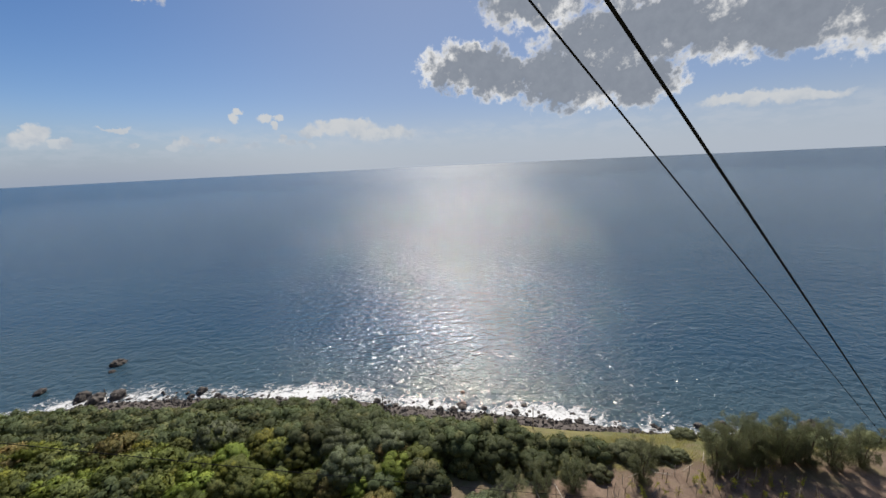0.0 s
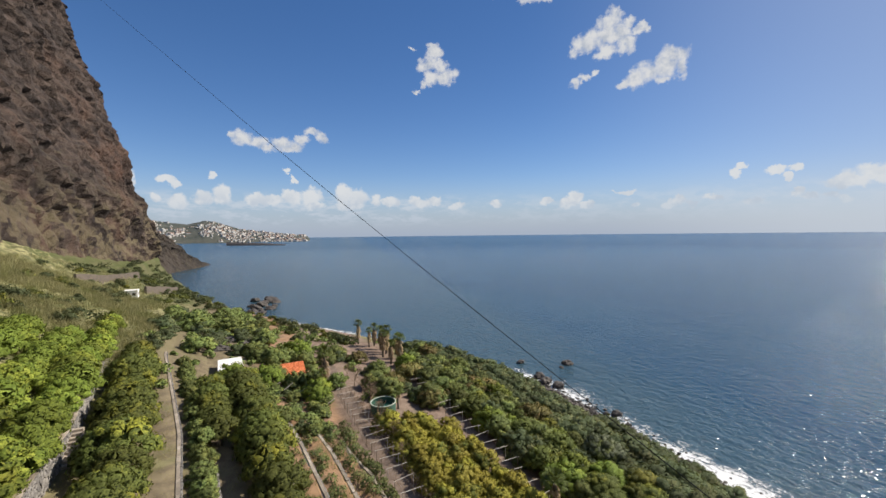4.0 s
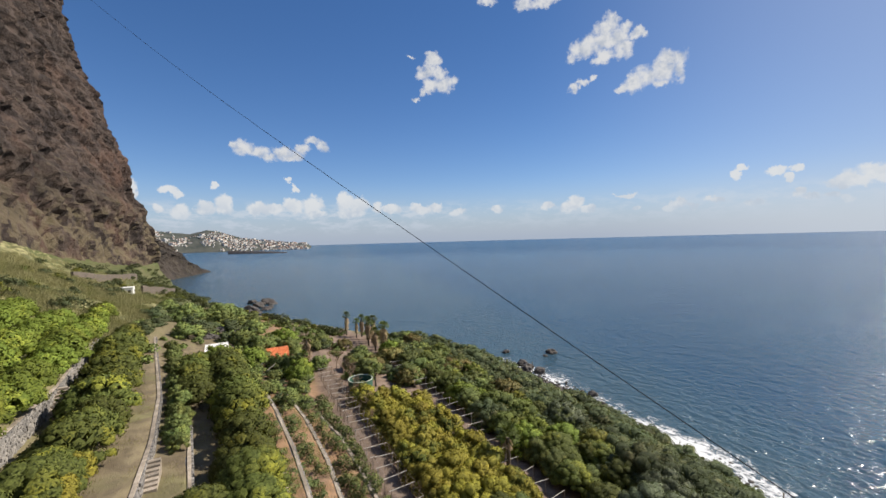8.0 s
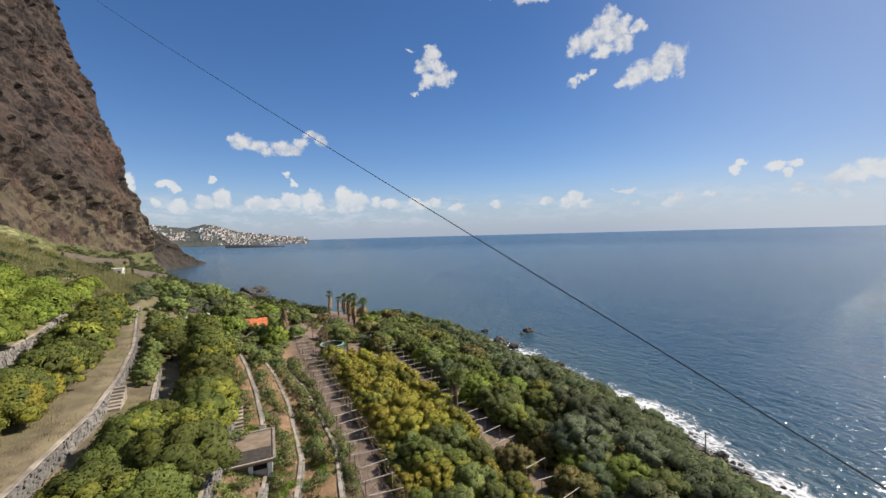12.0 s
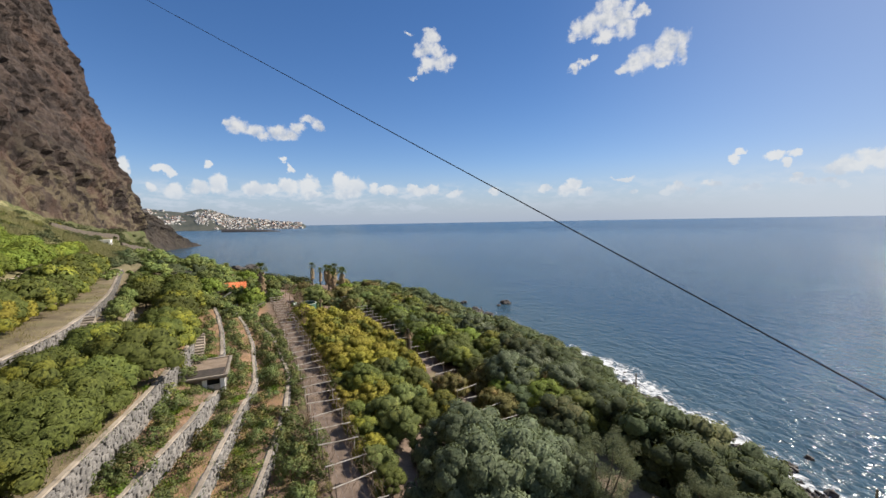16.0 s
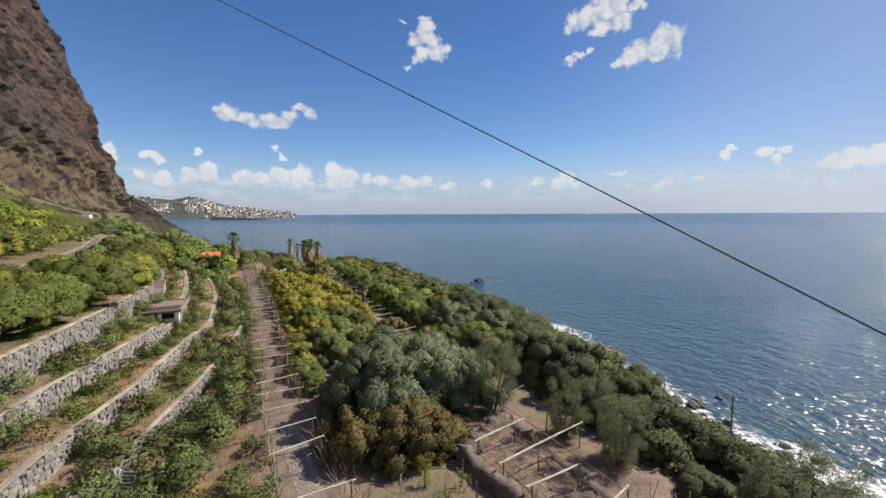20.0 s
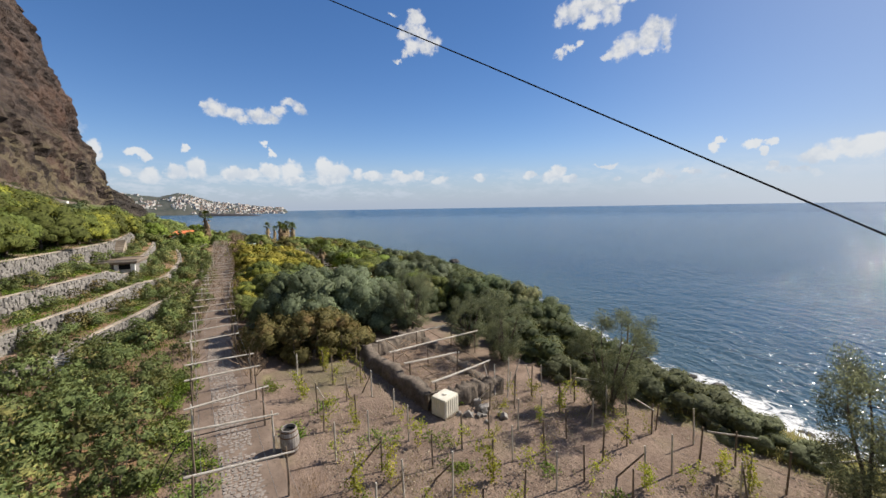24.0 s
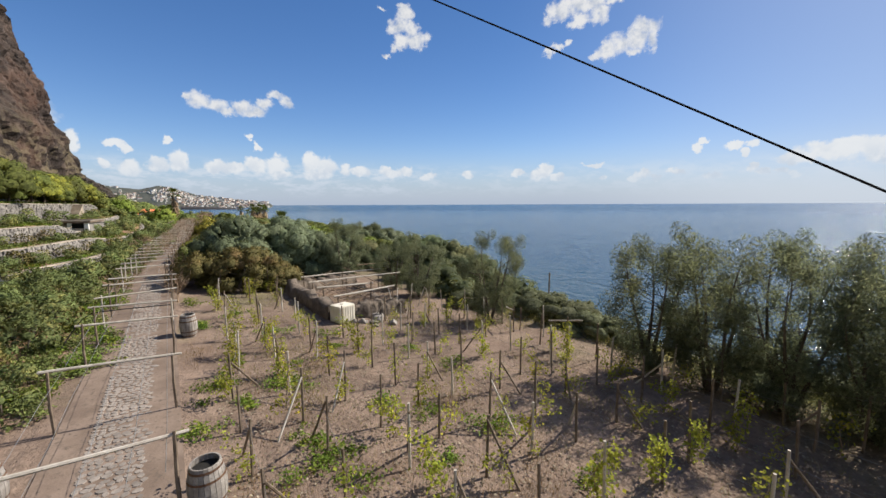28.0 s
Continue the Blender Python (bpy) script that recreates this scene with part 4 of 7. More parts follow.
MANGOS = kind_of_tree(MANGO, 4, 2.5, 2.5, 1.1, 70, 5600, 0.095, 100, small=0.23, even=1.0, loose=0.4)
BRIGHTS = kind_of_tree(BRIGHT, 3, 2.6, 2.6, 1.1, 60, 4600, 0.105, 140, small=0.24, even=0.9, loose=0.4)
YELLOWS = kind_of_tree(YELLOW, 3, 2.0, 2.1, 0.7, 44, 3600, 0.105, 180, small=0.27, loose=0.9)
AVOCADOS = kind_of_tree(LEAFY, 3, 2.2, 2.3, 0.9, 40, 3200, 0.125, 220, small=0.29)
GREYS = kind_of_tree(GREYGREEN, 2, 4.0, 3.4, 1.3, 85, 12000, 0.125, 260, small=0.19, tr=0.25, depth=0.25, loose=0.5)
BANKS = kind_of_tree(DARK, 3, 2.5, 2.7, 0.7, 42, 3200, 0.12, 480, small=0.27, tr=0.12)
SCRUBS = kind_of_tree(DARK, 4, 1.7, 1.5, 0.4, 26, 1600, 0.115, 300, small=0.33, tr=0.07, ball=ROUGH_BALL)
PALES = kind_of_tree(PALEBUSH, 2, 1.7, 1.3, 0.35, 30, 2200, 0.10, 320, small=0.3, tr=0.07)
BROWNS = kind_of_tree(BROWNLEAF, 2, 2.8, 2.4, 1.0, 54, 6500, 0.12, 340, small=0.25, tr=0.16, loose=1.0, hang=0.5, dense=0.7)
FIELDS = kind_of_tree(FIELDLEAF, 4, 0.85, 0.85, 0.45, 15, 1000, 0.078, 380, small=0.40, tr=0.035, slim=0.42, loose=0.9, dense=0.4, ball=ROUGH_BALL)
DRYS = kind_of_tree(BROWNLEAF, 2, 0.8, 0.8, 0.3, 10, 420, 0.09, 440, small=0.4, tr=0.03, loose=1.1, dense=0.0)


def tamarisk(seed, tall=7.0, wide=2.7, leaves=27000):
    """A feathery tree: several leaning stems, side branches, and fine hanging sprays round them."""
    rng, nr = random.Random(seed), np.random.default_rng(seed)
    stems, tips, sizes = [], [], []
    for s in range(4):
        a = s * 1.6 + rng.uniform(-0.4, 0.4)
        out = rng.uniform(0.25, 0.75) * wide
        top = Vector((math.cos(a) * out, math.sin(a) * out, tall * rng.uniform(0.72, 1.0)))
        mid = Vector((math.cos(a) * out * 0.45, math.sin(a) * out * 0.45, tall * 0.32))
        foot = Vector((math.cos(a) * 0.12, math.sin(a) * 0.12, -0.3))
        bm = bmesh.new()
        stick(bm, foot, mid, 0.12, 0.075, 6, rng.uniform(-0.2, 0.2), 4)
        stick(bm, mid, top, 0.075, 0.012, 5, rng.uniform(-0.3, 0.3), 5)
        for b in range(18):
            f = rng.uniform(0.0, 1.0)
            start = mid.lerp(top, f) if b > 9 else foot.lerp(mid, rng.uniform(0.12, 0.98))
            g = a + rng.uniform(-2.2, 2.2)
            tip = start + Vector((math.cos(g), math.sin(g), rng.uniform(0.10, 0.9))) * rng.uniform(0.6, 1.6) * (1.25 - 0.45 * f)
            stick(bm, start, tip, 0.026, 0.007, 4, rng.uniform(-0.1, 0.1), 2)
            tips.append(tip), sizes.append(rng.uniform(0.32, 0.66))
        tips.append(top), sizes.append(0.7)
        me = bpy.data.meshes.new("stem")
        bm.to_mesh(me)
        bm.free()
        me.materials.append(BARK)
        stems.append(me)
    c, rad = np.array([t[:] for t in tips]), np.array(sizes)
    k = nr.choice(len(rad), leaves, p=rad ** 2 / (rad ** 2).sum())
    pos = c[k] + unit(nr, leaves) * (rad[k] * nr.random(leaves) ** 0.45)[:, None] * np.array([1, 1, 1.25])
    d, out, nrm = pos - c[k], pos - np.array([0, 0, tall * 0.4]), unit(nr, leaves)
    soft = 0.5 * d / rad[k][:, None] + 0.3 * out / (np.linalg.norm(out, axis=1, keepdims=True) + 1e-9) + 0.6 * nrm + np.array([0, 0, 0.3])
    return *stems, leaf_mesh("crown", TAMARISK, pos, nrm, 0.072, nr, 0.25, 0.35, soft / np.linalg.norm(soft, axis=1, keepdims=True))


TAMARISKS = [tamarisk(500 + i) for i in range(3)]


def palm_shape(seed, tall=7.5, skirt=True):
    rng, nr = random.Random(seed), np.random.default_rng(seed)
    bm = bmesh.new()
    stick(bm, (0, 0, -0.4), (rng.uniform(-0.3, 0.3), rng.uniform(-0.3, 0.3), tall), 0.30, 0.22, 8, 0.1, 6)
    stem = bpy.data.meshes.new("trunk")
    bm.to_mesh(stem)
    bm.free()
    stem.materials.append(BARK)

    def fronds(name, mat, count, low, high, reach, drop=0.0):
        vs, fs = [], []
        for i in range(count):
            a, up = i * 2.4 + rng.uniform(-0.3, 0.3), rng.uniform(low, high)
            out = Vector((math.cos(a), math.sin(a), 0))
            side = Vector((-math.sin(a), math.cos(a), 0))
            stalk = 0.9 * reach * (1.0 if not drop else 0.5)
            root = Vector((0, 0, tall - drop * rng.random()))
            hub = root + out * math.cos(up) * stalk + Vector((0, 0, math.sin(up) * stalk))
            for b in range(11):
                g = (b - 5) / 5 * 1.35
                way = (out * math.cos(g) + side * math.sin(g)) * math.cos(up) + Vector((0, 0, math.sin(up) - 0.25 - 0.35 * abs(g)))
                w = side * 0.05 * math.cos(g) - out * 0.05 * math.sin(g)
                tip = hub + way.normalized() * reach * rng.uniform(0.75, 1.0)
                o = len(vs)
                vs += [hub - w * 0.4, hub + w * 0.4, hub.lerp(tip, 0.55) + w, tip, hub.lerp(tip, 0.55) - w]
                fs.append((o, o + 1, o + 2, o + 3, o + 4))
            o = len(vs)
            vs += [root - side * 0.03, root + side * 0.03, hub + side * 0.02, hub - side * 0.02]
            fs.append((o, o + 1, o + 2, o + 3))
        return mesh_from(name, [tuple(v) for v in vs], fs, mat)

    live = fronds("crown", PALMLEAF, 34, 0.0, 1.35, 1.05)
    dead = fronds("skirt", PALMDEAD, 110 if skirt else 8, -1.5, -0.5, 1.15, 0.55 * tall if skirt else 0.3)
    return stem, live, dead


PALMS = [palm_shape(700, 6.6), palm_shape(701, 5.6), palm_shape(702, 4.6, False)]


def palm(shape, x, y, scale, label, z=None):
    root = tagged(new("palm_tree"), label, "palm tree", "palms")
    root.matrix_basis = Matrix.LocRotScale((x, y, height(x, y) if z is None else z), Euler((0, 0, x)), (scale,) * 3)
    for nm, me in zip(("trunk", "crown", "skirt"), shape):
        link(nm, me, root)


R = random.Random(11)


def row_of(shapes, name, k0, k1, at, x0, x1, step, scale, label, category, group, jitter=0.5, wide=1.0, skip=0.0):
    """Plants along a terrace, between two wall lines, at a share of the way from the one to the other."""
    x = x0
    while x < x1:
        if R.random() >= skip:
            y = k0(x) + (k1(x) - k0(x)) * at + R.uniform(-jitter, jitter)
            plant(name, R.choice(shapes), x + R.uniform(-jitter, jitter), y, scale * R.uniform(0.82, 1.18), label, category, group, wide=wide, rng=R)
        x += step * R.uniform(0.85, 1.15)


w = [u[0] for u in WALLS]
# orchard between the tall wall and the short one, and above it
row_of(MANGOS, "mango_tree", w[3], w[5], 0.20, -114, -40, 4.0, 1.2, "rounded dark green mango tree on an orchard terrace", "tree", "orchard trees")
row_of(MANGOS, "mango_tree", w[3], w[5], 0.60, -112, -90, 3.9, 1.1, "rounded dark green mango tree on an orchard terrace", "tree", "orchard trees")
row_of(MANGOS, "mango_tree", w[3], w[5], 0.56, -66, -42, 4.0, 1.1, "rounded dark green mango tree on an orchard terrace", "tree", "orchard trees")
row_of(AVOCADOS, "fruit_tree", w[3], w[5], 0.80, -128, -76, 2.6, 0.55, "small leafy fruit tree beside a terrace wall", "tree", "small fruit trees", 0.3)
row_of(MANGOS, "mango_tree", w[5], w[6], 0.50, -126, -40, 3.6, 1.15, "green and yellow mango tree above a curving wall", "tree", "orchard trees", 0.5)
row_of(YELLOWS, "mango_tree", w[5], w[6], 0.44, -72, -44, 5.2, 0.95, "yellowing mango tree above a curving wall", "tree", "orchard trees", 0.4)
for q in (0.025, 0.10, 0.18, 0.27):
    row_of(BRIGHTS, "orchard_tree", w[6], FOOT, q, -124, -74, 3.6, 0.98, "bright green rounded orchard tree above a tall wall", "tree", "upper orchard trees", 0.7)
row_of(BRIGHTS, "orchard_tree", w[6], FOOT, 0.03, -146, -128, 3.6, 0.8, "bright green rounded orchard tree at a path's end", "tree", "upper orchard trees", 0.7)
# low plants on the narrow terraces
row_of(FIELDS, "terrace_shrub", w[0], w[1], 0.45, -98, -64, 2.1, 1.0, "leafy green shrub on a narrow terrace", "shrub", "terrace shrubs", 0.5, 1.1)
row_of(FIELDS + DRYS, "terrace_shrub", w[0], w[1], 0.45, -64, -38, 2.8, 0.85, "leafy green shrub on a narrow terrace", "shrub", "terrace shrubs", 0.5, 1.1)
row_of(FIELDS, "terrace_shrub", w[1], w[2], 0.5, -98, -64, 2.2, 0.9, "leafy green shrub on a narrow terrace", "shrub", "terrace shrubs", 0.5, 1.1)
row_of(FIELDS + DRYS, "terrace_shrub", w[1], w[2], 0.5, -64, -38, 3.1, 0.8, "leafy green shrub on a narrow terrace", "shrub", "terrace shrubs", 0.5, 1.1)
row_of(FIELDS, "terrace_shrub", w[2], w[3], 0.45, -98, -70, 2.8, 0.75, "leafy green shrub on a narrow terrace", "shrub", "terrace shrubs", 0.4)
row_of(FIELDS, "terrace_shrub", w[2], w[3], 0.5, -60, -36, 3.0, 0.85, "leafy green shrub on a narrow terrace", "shrub", "terrace shrubs", 0.5)
for k, q, x0, x1 in ((0, 0.75, -96, -40), (1, 0.8, -98, -40), (2, 0.75, -96, -42), (2, 0.3, -60, -36)):
    row_of(FIELDS + DRYS[:1], "terrace_shrub", w[k], w[k + 1], q, x0, x1, 4.2, 1.0, "ragged leafy shrub on a narrow terrace", "shrub", "terrace shrubs", 0.7, 1.1, 0.35)
row_of(DRYS, "dry_shrub", w[0], w[1], 0.7, -60, -38, 3.4, 1.1, "brownish shrub on an earth terrace", "shrub", "dry shrubs", 0.5)
row_of(FIELDS, "terrace_shrub", ROAD_L, w[0], 0.62, -100, -62, 1.6, 1.0, "leafy green shrub beside the vine path", "shrub", "terrace shrubs", 0.35, 1.1)
# the leafy field between the path and the lowest wall
for q in (0.22, 0.40, 0.58, 0.76, 0.92):
    row_of(FIELDS, "field_shrub", lambda x: ROAD_L(x) - 0.7, lambda x: max(w[0](x), -15.0), q, -56 + 16 * (q > 0.7), 2, 2.1, 1.25, "leafy green crop shrub in a small field", "shrub", "field shrubs", 0.8, 1.05, 0.36)
for q, x0 in ((0.9, -32), (2.4, -28)):
    row_of(FIELDS + DRYS[:1], "field_shrub", lambda x: ROAD_L(x) - 0.8 - q, lambda x: ROAD_L(x) - 0.8 - q, 0.5, x0, 3, 2.2, 0.8, "leafy green crop shrub beside the vine path", "shrub", "field shrubs", 0.4, 1.1, 0.35)
# yellow flowering shrubs beside the path
for q, x0, x1 in ((0.6, -97, -66), (3.4, -97, -64), (6.2, -95, -62), (8.6, -92, -62)):
    row_of(YELLOWS, "yellow_bush", lambda x: q, lambda x: q, 0.5, x0, x1, 2.7, 1.0, "dense bush with yellow green foliage beside the vine path", "bush", "yellow bushes", 0.6)
for q, x0, x1 in ((1.2, -64, -48), (4.2, -63, -50), (7.2, -62, -50)):
    row_of(YELLOWS[:1] + AVOCADOS[:2] + MANGOS[:1], "bush", lambda x: q, lambda x: q, 0.5, x0, x1, 3.0, 0.85, "green and yellow bush beside the vine path", "bush", "mixed bushes", 0.7)
row_of(YELLOWS[:1] + AVOCADOS[:1] + MANGOS[:2], "bush", lambda x: ROAD_R(x) + 1.0, lambda x: ROAD_R(x) + 1.0, 0.5, -66, -44, 2.2, 0.55, "green bush crowding the vine path", "bush", "mixed bushes", 0.35, 1.1)
row_of(YELLOWS, "yellow_bush", lambda x: ROAD_R(x) + 1.2, lambda x: ROAD_R(x) + 1.2, 0.5, -92, -66, 2.4, 0.6, "dense bush with yellow green foliage beside the vine path", "bush", "yellow bushes", 0.35, 1.1)
row_of(FIELDS + DRYS[:1], "field_shrub", lambda x: ROAD_L(x) - 0.6, lambda x: ROAD_L(x) - 0.6, 0.5, -62, -34, 2.0, 0.8, "leafy green shrub beside the vine path", "shrub", "field shrubs", 0.3, 1.1, 0.2)
# fruit trees and scrub between the second trellis and the shore
for f in (0.10, 0.28, 0.46, 0.64):
    row_of(AVOCADOS + MANGOS[:2] + BRIGHTS[:1] + BROWNS[:1] + BANKS[:1], "fruit_tree", lambda x: 15.0, EDGE, f * 1.1, -128, -44, 3.6, 0.92, "leafy green fruit tree in the lower orchard", "tree", "lower orchard trees", 0.9, 1.1)
for f, s in ((0.92, 1.15), (1.18, 1.2), (1.5, 1.1)):
    row_of(SCRUBS, "scrub_bush", lambda x: 15.0, EDGE, f, -146, -86, 2.7, 0.95 * s, "low dark scrub on the bank above the shore", "bush", "bank scrub", 0.9, 1.25)
    row_of(SCRUBS, "scrub_bush", lambda x: 15.0, EDGE, f, -86, -36, 2.7, 1.3 * s, "dark evergreen scrub on the bank above the shore", "bush", "bank scrub", 0.9, 1.15)
row_of(BANKS, "bank_tree", lambda x: EDGE(x), lambda x: SHORE(x) - 6, 0.15, -140, -30, 4.2, 1.0, "dense dark evergreen tree on the bank above the shore", "tree", "bank trees", 1.2, 1.1)
row_of(BANKS, "bank_tree", lambda x: 15.0, EDGE, 0.85, -66, -33, 3.6, 1.35, "tall dense dark evergreen tree above the shore", "tree", "bank trees", 1.2, 1.0)
row_of(BANKS, "bank_tree", lambda x: 15.0, EDGE, 1.12, -64, -35, 3.4, 1.2, "tall dense dark evergreen tree above the shore", "tree", "bank trees", 1.0, 1.0)
row_of(BANKS, "bank_tree", lambda x: EDGE(x), lambda x: SHORE(x) - 6, 0.55, -84, -58, 4.6, 0.85, "dense dark evergreen tree on the bank above the shore", "tree", "bank trees", 1.2, 1.1)
for f in (0.25, 0.6):
    row_of(PALES + SCRUBS[:2], "scrub_bush", lambda x: EDGE(x), lambda x: SHORE(x) - 6, f, -6, 34, 3.0, 0.75, "low grey green scrub on the bank above the shore", "bush", "bank scrub", 1.0, 1.2, 0.25)
row_of(SCRUBS, "scrub_bush", lambda x: EDGE(x), lambda x: SHORE(x) - 6, 0.38, -140, -31, 3.0, 0.85, "dark evergreen scrub on the bank above the shore", "bush", "bank scrub", 1.0, 1.2)
# big trees
for x, y, s, wd in ((-38.6, 2.6, 1.18, 0.86), (-40.2, 6.6, 1.16, 0.92), (-38.6, 9.6, 0.92, 0.8), (-44.6, 5.4, 1.0, 0.9), (-55.5, 18.5, 1.0, 0.95), (-51.0, 22.0, 1.0, 0.95), (-58, 23.0, 0.95, 0.95), (-77, 27, 0.9, 1.0)):
    plant("grey_green_tree", R.choice(GREYS), x, y, s, "large grey green tree with a billowing crown", "tree", "large grey trees", wide=wd, rng=R)
for x, y, s in ((-34.8, -0.2, 0.80), (-34.0, 2.4, 0.95), (-33.4, 4.8, 0.62), (-51, 12.8, 0.8), (-57, 10.6, 0.75)):
    plant("loquat_tree", R.choice(BROWNS), x, y, s, "brownish green tree with drooping leaves", "tree", "brown trees", rng=R)
for i, (x, y, s) in enumerate(((-36.2, 11.2, 0.80), (-31.4, 14.2, 0.66), (-27.2, 14.6, 0.72), (-18.6, 15.0, 0.76), (-8.6, 15.7, 0.86), (-6.4, 15.9, 0.84), (-4.3, 16.1, 0.72), (-2.4, 16.3, 0.66), (0.2, 15.9, 0.78), (2.8, 15.5, 0.78), (5.5, 15.0, 0.8), (9.0, 14.6, 0.8),
                               # extra trees behind the row, added to make its cast shade solid
                               (-5.2, 17.4, 0.80), (1.6, 16.8, 0.85), (-1.8, 18.0, 0.80))):
    root = tagged(new("tamarisk_tree"), "feathery grey green tamarisk tree with several dark stems", "tree", "tamarisk trees")
    root.matrix_basis = Matrix.LocRotScale((x, y, height(x, y)), Euler((0, 0, 2.1 * i)), (s, s, s))
    for nm, me in zip(("stem", "stem", "stem", "stem", "crown"), TAMARISKS[i % 3]):
        link(nm, me, root)
for x, y, s in ((-15.6, 19.0, 0.95), (-18.4, 19.6, 1.05), (-13.4, 18.4, 0.7), (-17.0, 21.0, 0.8), (-11.4, 18.4, 0.5), (-23.2, 16.6, 0.7)):
    plant("rounded_bush", R.choice(PALES), x, y, s, "rounded pale grey green bush on the bank above the sea", "bush", "rounded bushes", rng=R, wide=1.25)
for x, y, s in ((-22.0, 20.5, 1.2), (-25.0, 21.5, 1.25), (-28.0, 22.0, 1.3), (-30.5, 19.0, 1.2), (-26.2, 17.8, 0.9)):
    plant("rounded_bush", R.choice(SCRUBS), x, y, s, "rounded dark evergreen bush on the bank above the sea", "bush", "rounded bushes", rng=R, wide=1.2)
# palms
for i, (x, y, s) in enumerate(((-157.0, 11.4, 0.95), (-152.3, 15.1, 1.0), (-150.6, 13.0, 0.75), (-147.0, 15.4, 1.0), (-143.6, 16.2, 1.0), (-141.2, 15.2, 0.95), (-138.6, 13.4, 0.95), (-131.8, 13.2, 0.9), (-133.0, 16.2, 0.95), (-136.4, 16.8, 1.0), (-117.6, -6.2, 1.12), (-115.3, -7.2, 0.7))):
    palm(PALMS[i % 2], x, y, s, "tall fan palm with a skirt of dead fronds")
palm(PALMS[2], -70.5, 11.2, 1.0, "slender palm among yellow bushes")
palm(PALMS[2], -104.5, 4.8, 0.7, "small fan palm beside the water tank")
# growth round the houses and up to the rock wall
for x0, x1, y0, y1, n, shapes, s, nm, lb in (
        (-142, -130, -22, -6, 10, AVOCADOS + BRIGHTS[:1], 0.9, "garden_tree", "leafy green garden tree near the houses"),
        (-152, -104, 0, 28, 70, SCRUBS[:2] + AVOCADOS[:2] + BROWNS[:1], 0.95, "garden_bush", "leafy bush beside the houses"),
        (-190, -132, -42, -14, 38, SCRUBS + AVOCADOS[:1], 1.2, "slope_bush", "dark evergreen bush on the dry slope")):
    for _ in range(n):
        x, y = R.uniform(x0, x1), R.uniform(y0, y1)
        if (-154 < x < -124 and 5 < y < 19) or math.dist((x, y), (-103.2, 1.4)) < 5.0 or (x < -150 and y > EDGE(x) - 5) or (-133 < x < -104 and -27 < y < -7):
            continue
        plant(nm, R.choice(shapes), x, y, s * R.uniform(0.7, 1.3), lb, "bush" if "bush" in nm else "tree", nm.replace("_", " ") + " growth", rng=R, wide=1.2)


def thicket(name, label, mat, rows, leaves, seed):
    """Far bushes, too many and too small to count, as one mesh of leaves."""
    rng = np.random.default_rng(seed)
    pos, nrm, soft = [], [], []
    for x0, x1, y0, y1, n, s in rows:
        for _ in range(n):
            x, y = rng.uniform(x0, x1), rng.uniform(y0, y1)
            if (x < -150 and y > EDGE(x) - 4) or (-154 < x < -124 and 5 < y < 19) or (-131 < x < -119 and -26 < y < -6) or (x > -134 and -6 < y < 0.5) or math.dist((x, y), (-103.2, 1.4)) < 4.5:
                continue
            r = s * rng.uniform(0.55, 1.35)
            c, rad = dome_blobs(rng, r, r * 0.8, r * 0.2, 11, 0.42)
            k = rng.integers(0, len(rad), leaves)
            d = unit(rng, leaves)
            d[:, 2] = np.abs(d[:, 2]) * 1.1 - 0.2
            pos.append(c[k] + d * rad[k][:, None] + np.array([x, y, height(x, y)]))
            nrm.append(d + unit(rng, leaves) * 0.5), soft.append(d)
    pos, nrm, soft = (np.concatenate(v) for v in (pos, nrm, soft))
    nrm /= np.linalg.norm(nrm, axis=1, keepdims=True)
    soft /= np.linalg.norm(soft, axis=1, keepdims=True)
    return tagged(link(name, leaf_mesh(name, mat, pos, nrm, 0.30, rng, 0.5, 0.0, soft)), label, "bushes", kind="stuff")


thicket("far_scrub", "evergreen scrub scattered over the far dry slope", DARK, ((-230, -150, -30, 10, 45, 1.9), (-270, -130, -80, -46, 36, 1.9), (-140, -80, -86, -62, 20, 1.9), (-400, -230, -82, -28, 130, 2.3)), 330, 901)
thicket("green_scrub", "fresher green scrub on the far slope", MANGO, ((-240, -150, -32, 8, 50, 1.5), (-260, -135, -76, -46, 24, 1.6), (-360, -240, -70, -30, 40, 1.8)), 300, 902)
thicket("garden_growth", "mixed low garden growth round the houses", LEAFY, ((-160, -104, -34, 28, 190, 1.0), (-180, -140, -40, 10, 60, 1.2)), 170, 903)


def tufts(name, label, mat, spots, tall, seed, blades=26, slim=0.10, spread=0.35):
    """Many upright blades in tufts, as one mesh."""
    rng = np.random.default_rng(seed)
    base = np.repeat(np.array(spots), blades, 0)
    n = len(base)
    off = rng.normal(size=(n, 2)) * spread
    way = np.c_[rng.normal(size=(n, 2)) * 0.28, np.ones(n)]
    h = tall * rng.uniform(0.5, 1.2, n)
    a = base + np.c_[off, np.zeros(n)]
    b = a + way * h[:, None]
    side = np.c_[-rng.normal(size=n), rng.normal(size=n), np.zeros(n)]
    side /= np.linalg.norm(side, axis=1, keepdims=True)
    wd = (h * slim)[:, None] * side
    v = np.stack([a - wd * 0.5, a + wd * 0.5, b], 1).reshape(-1, 3)
    me = bpy.data.meshes.new(name)
    me.vertices.add(3 * n), me.vertices.foreach_set("co", v.ravel())
    me.loops.add(3 * n), me.loops.foreach_set("vertex_index", np.arange(3 * n))
    me.polygons.add(n), me.polygons.foreach_set("loop_start", np.arange(0, 3 * n, 3))
    me.materials.append(mat)
    me.update()
    return tagged(link(name, me), label, "grass", kind="stuff")


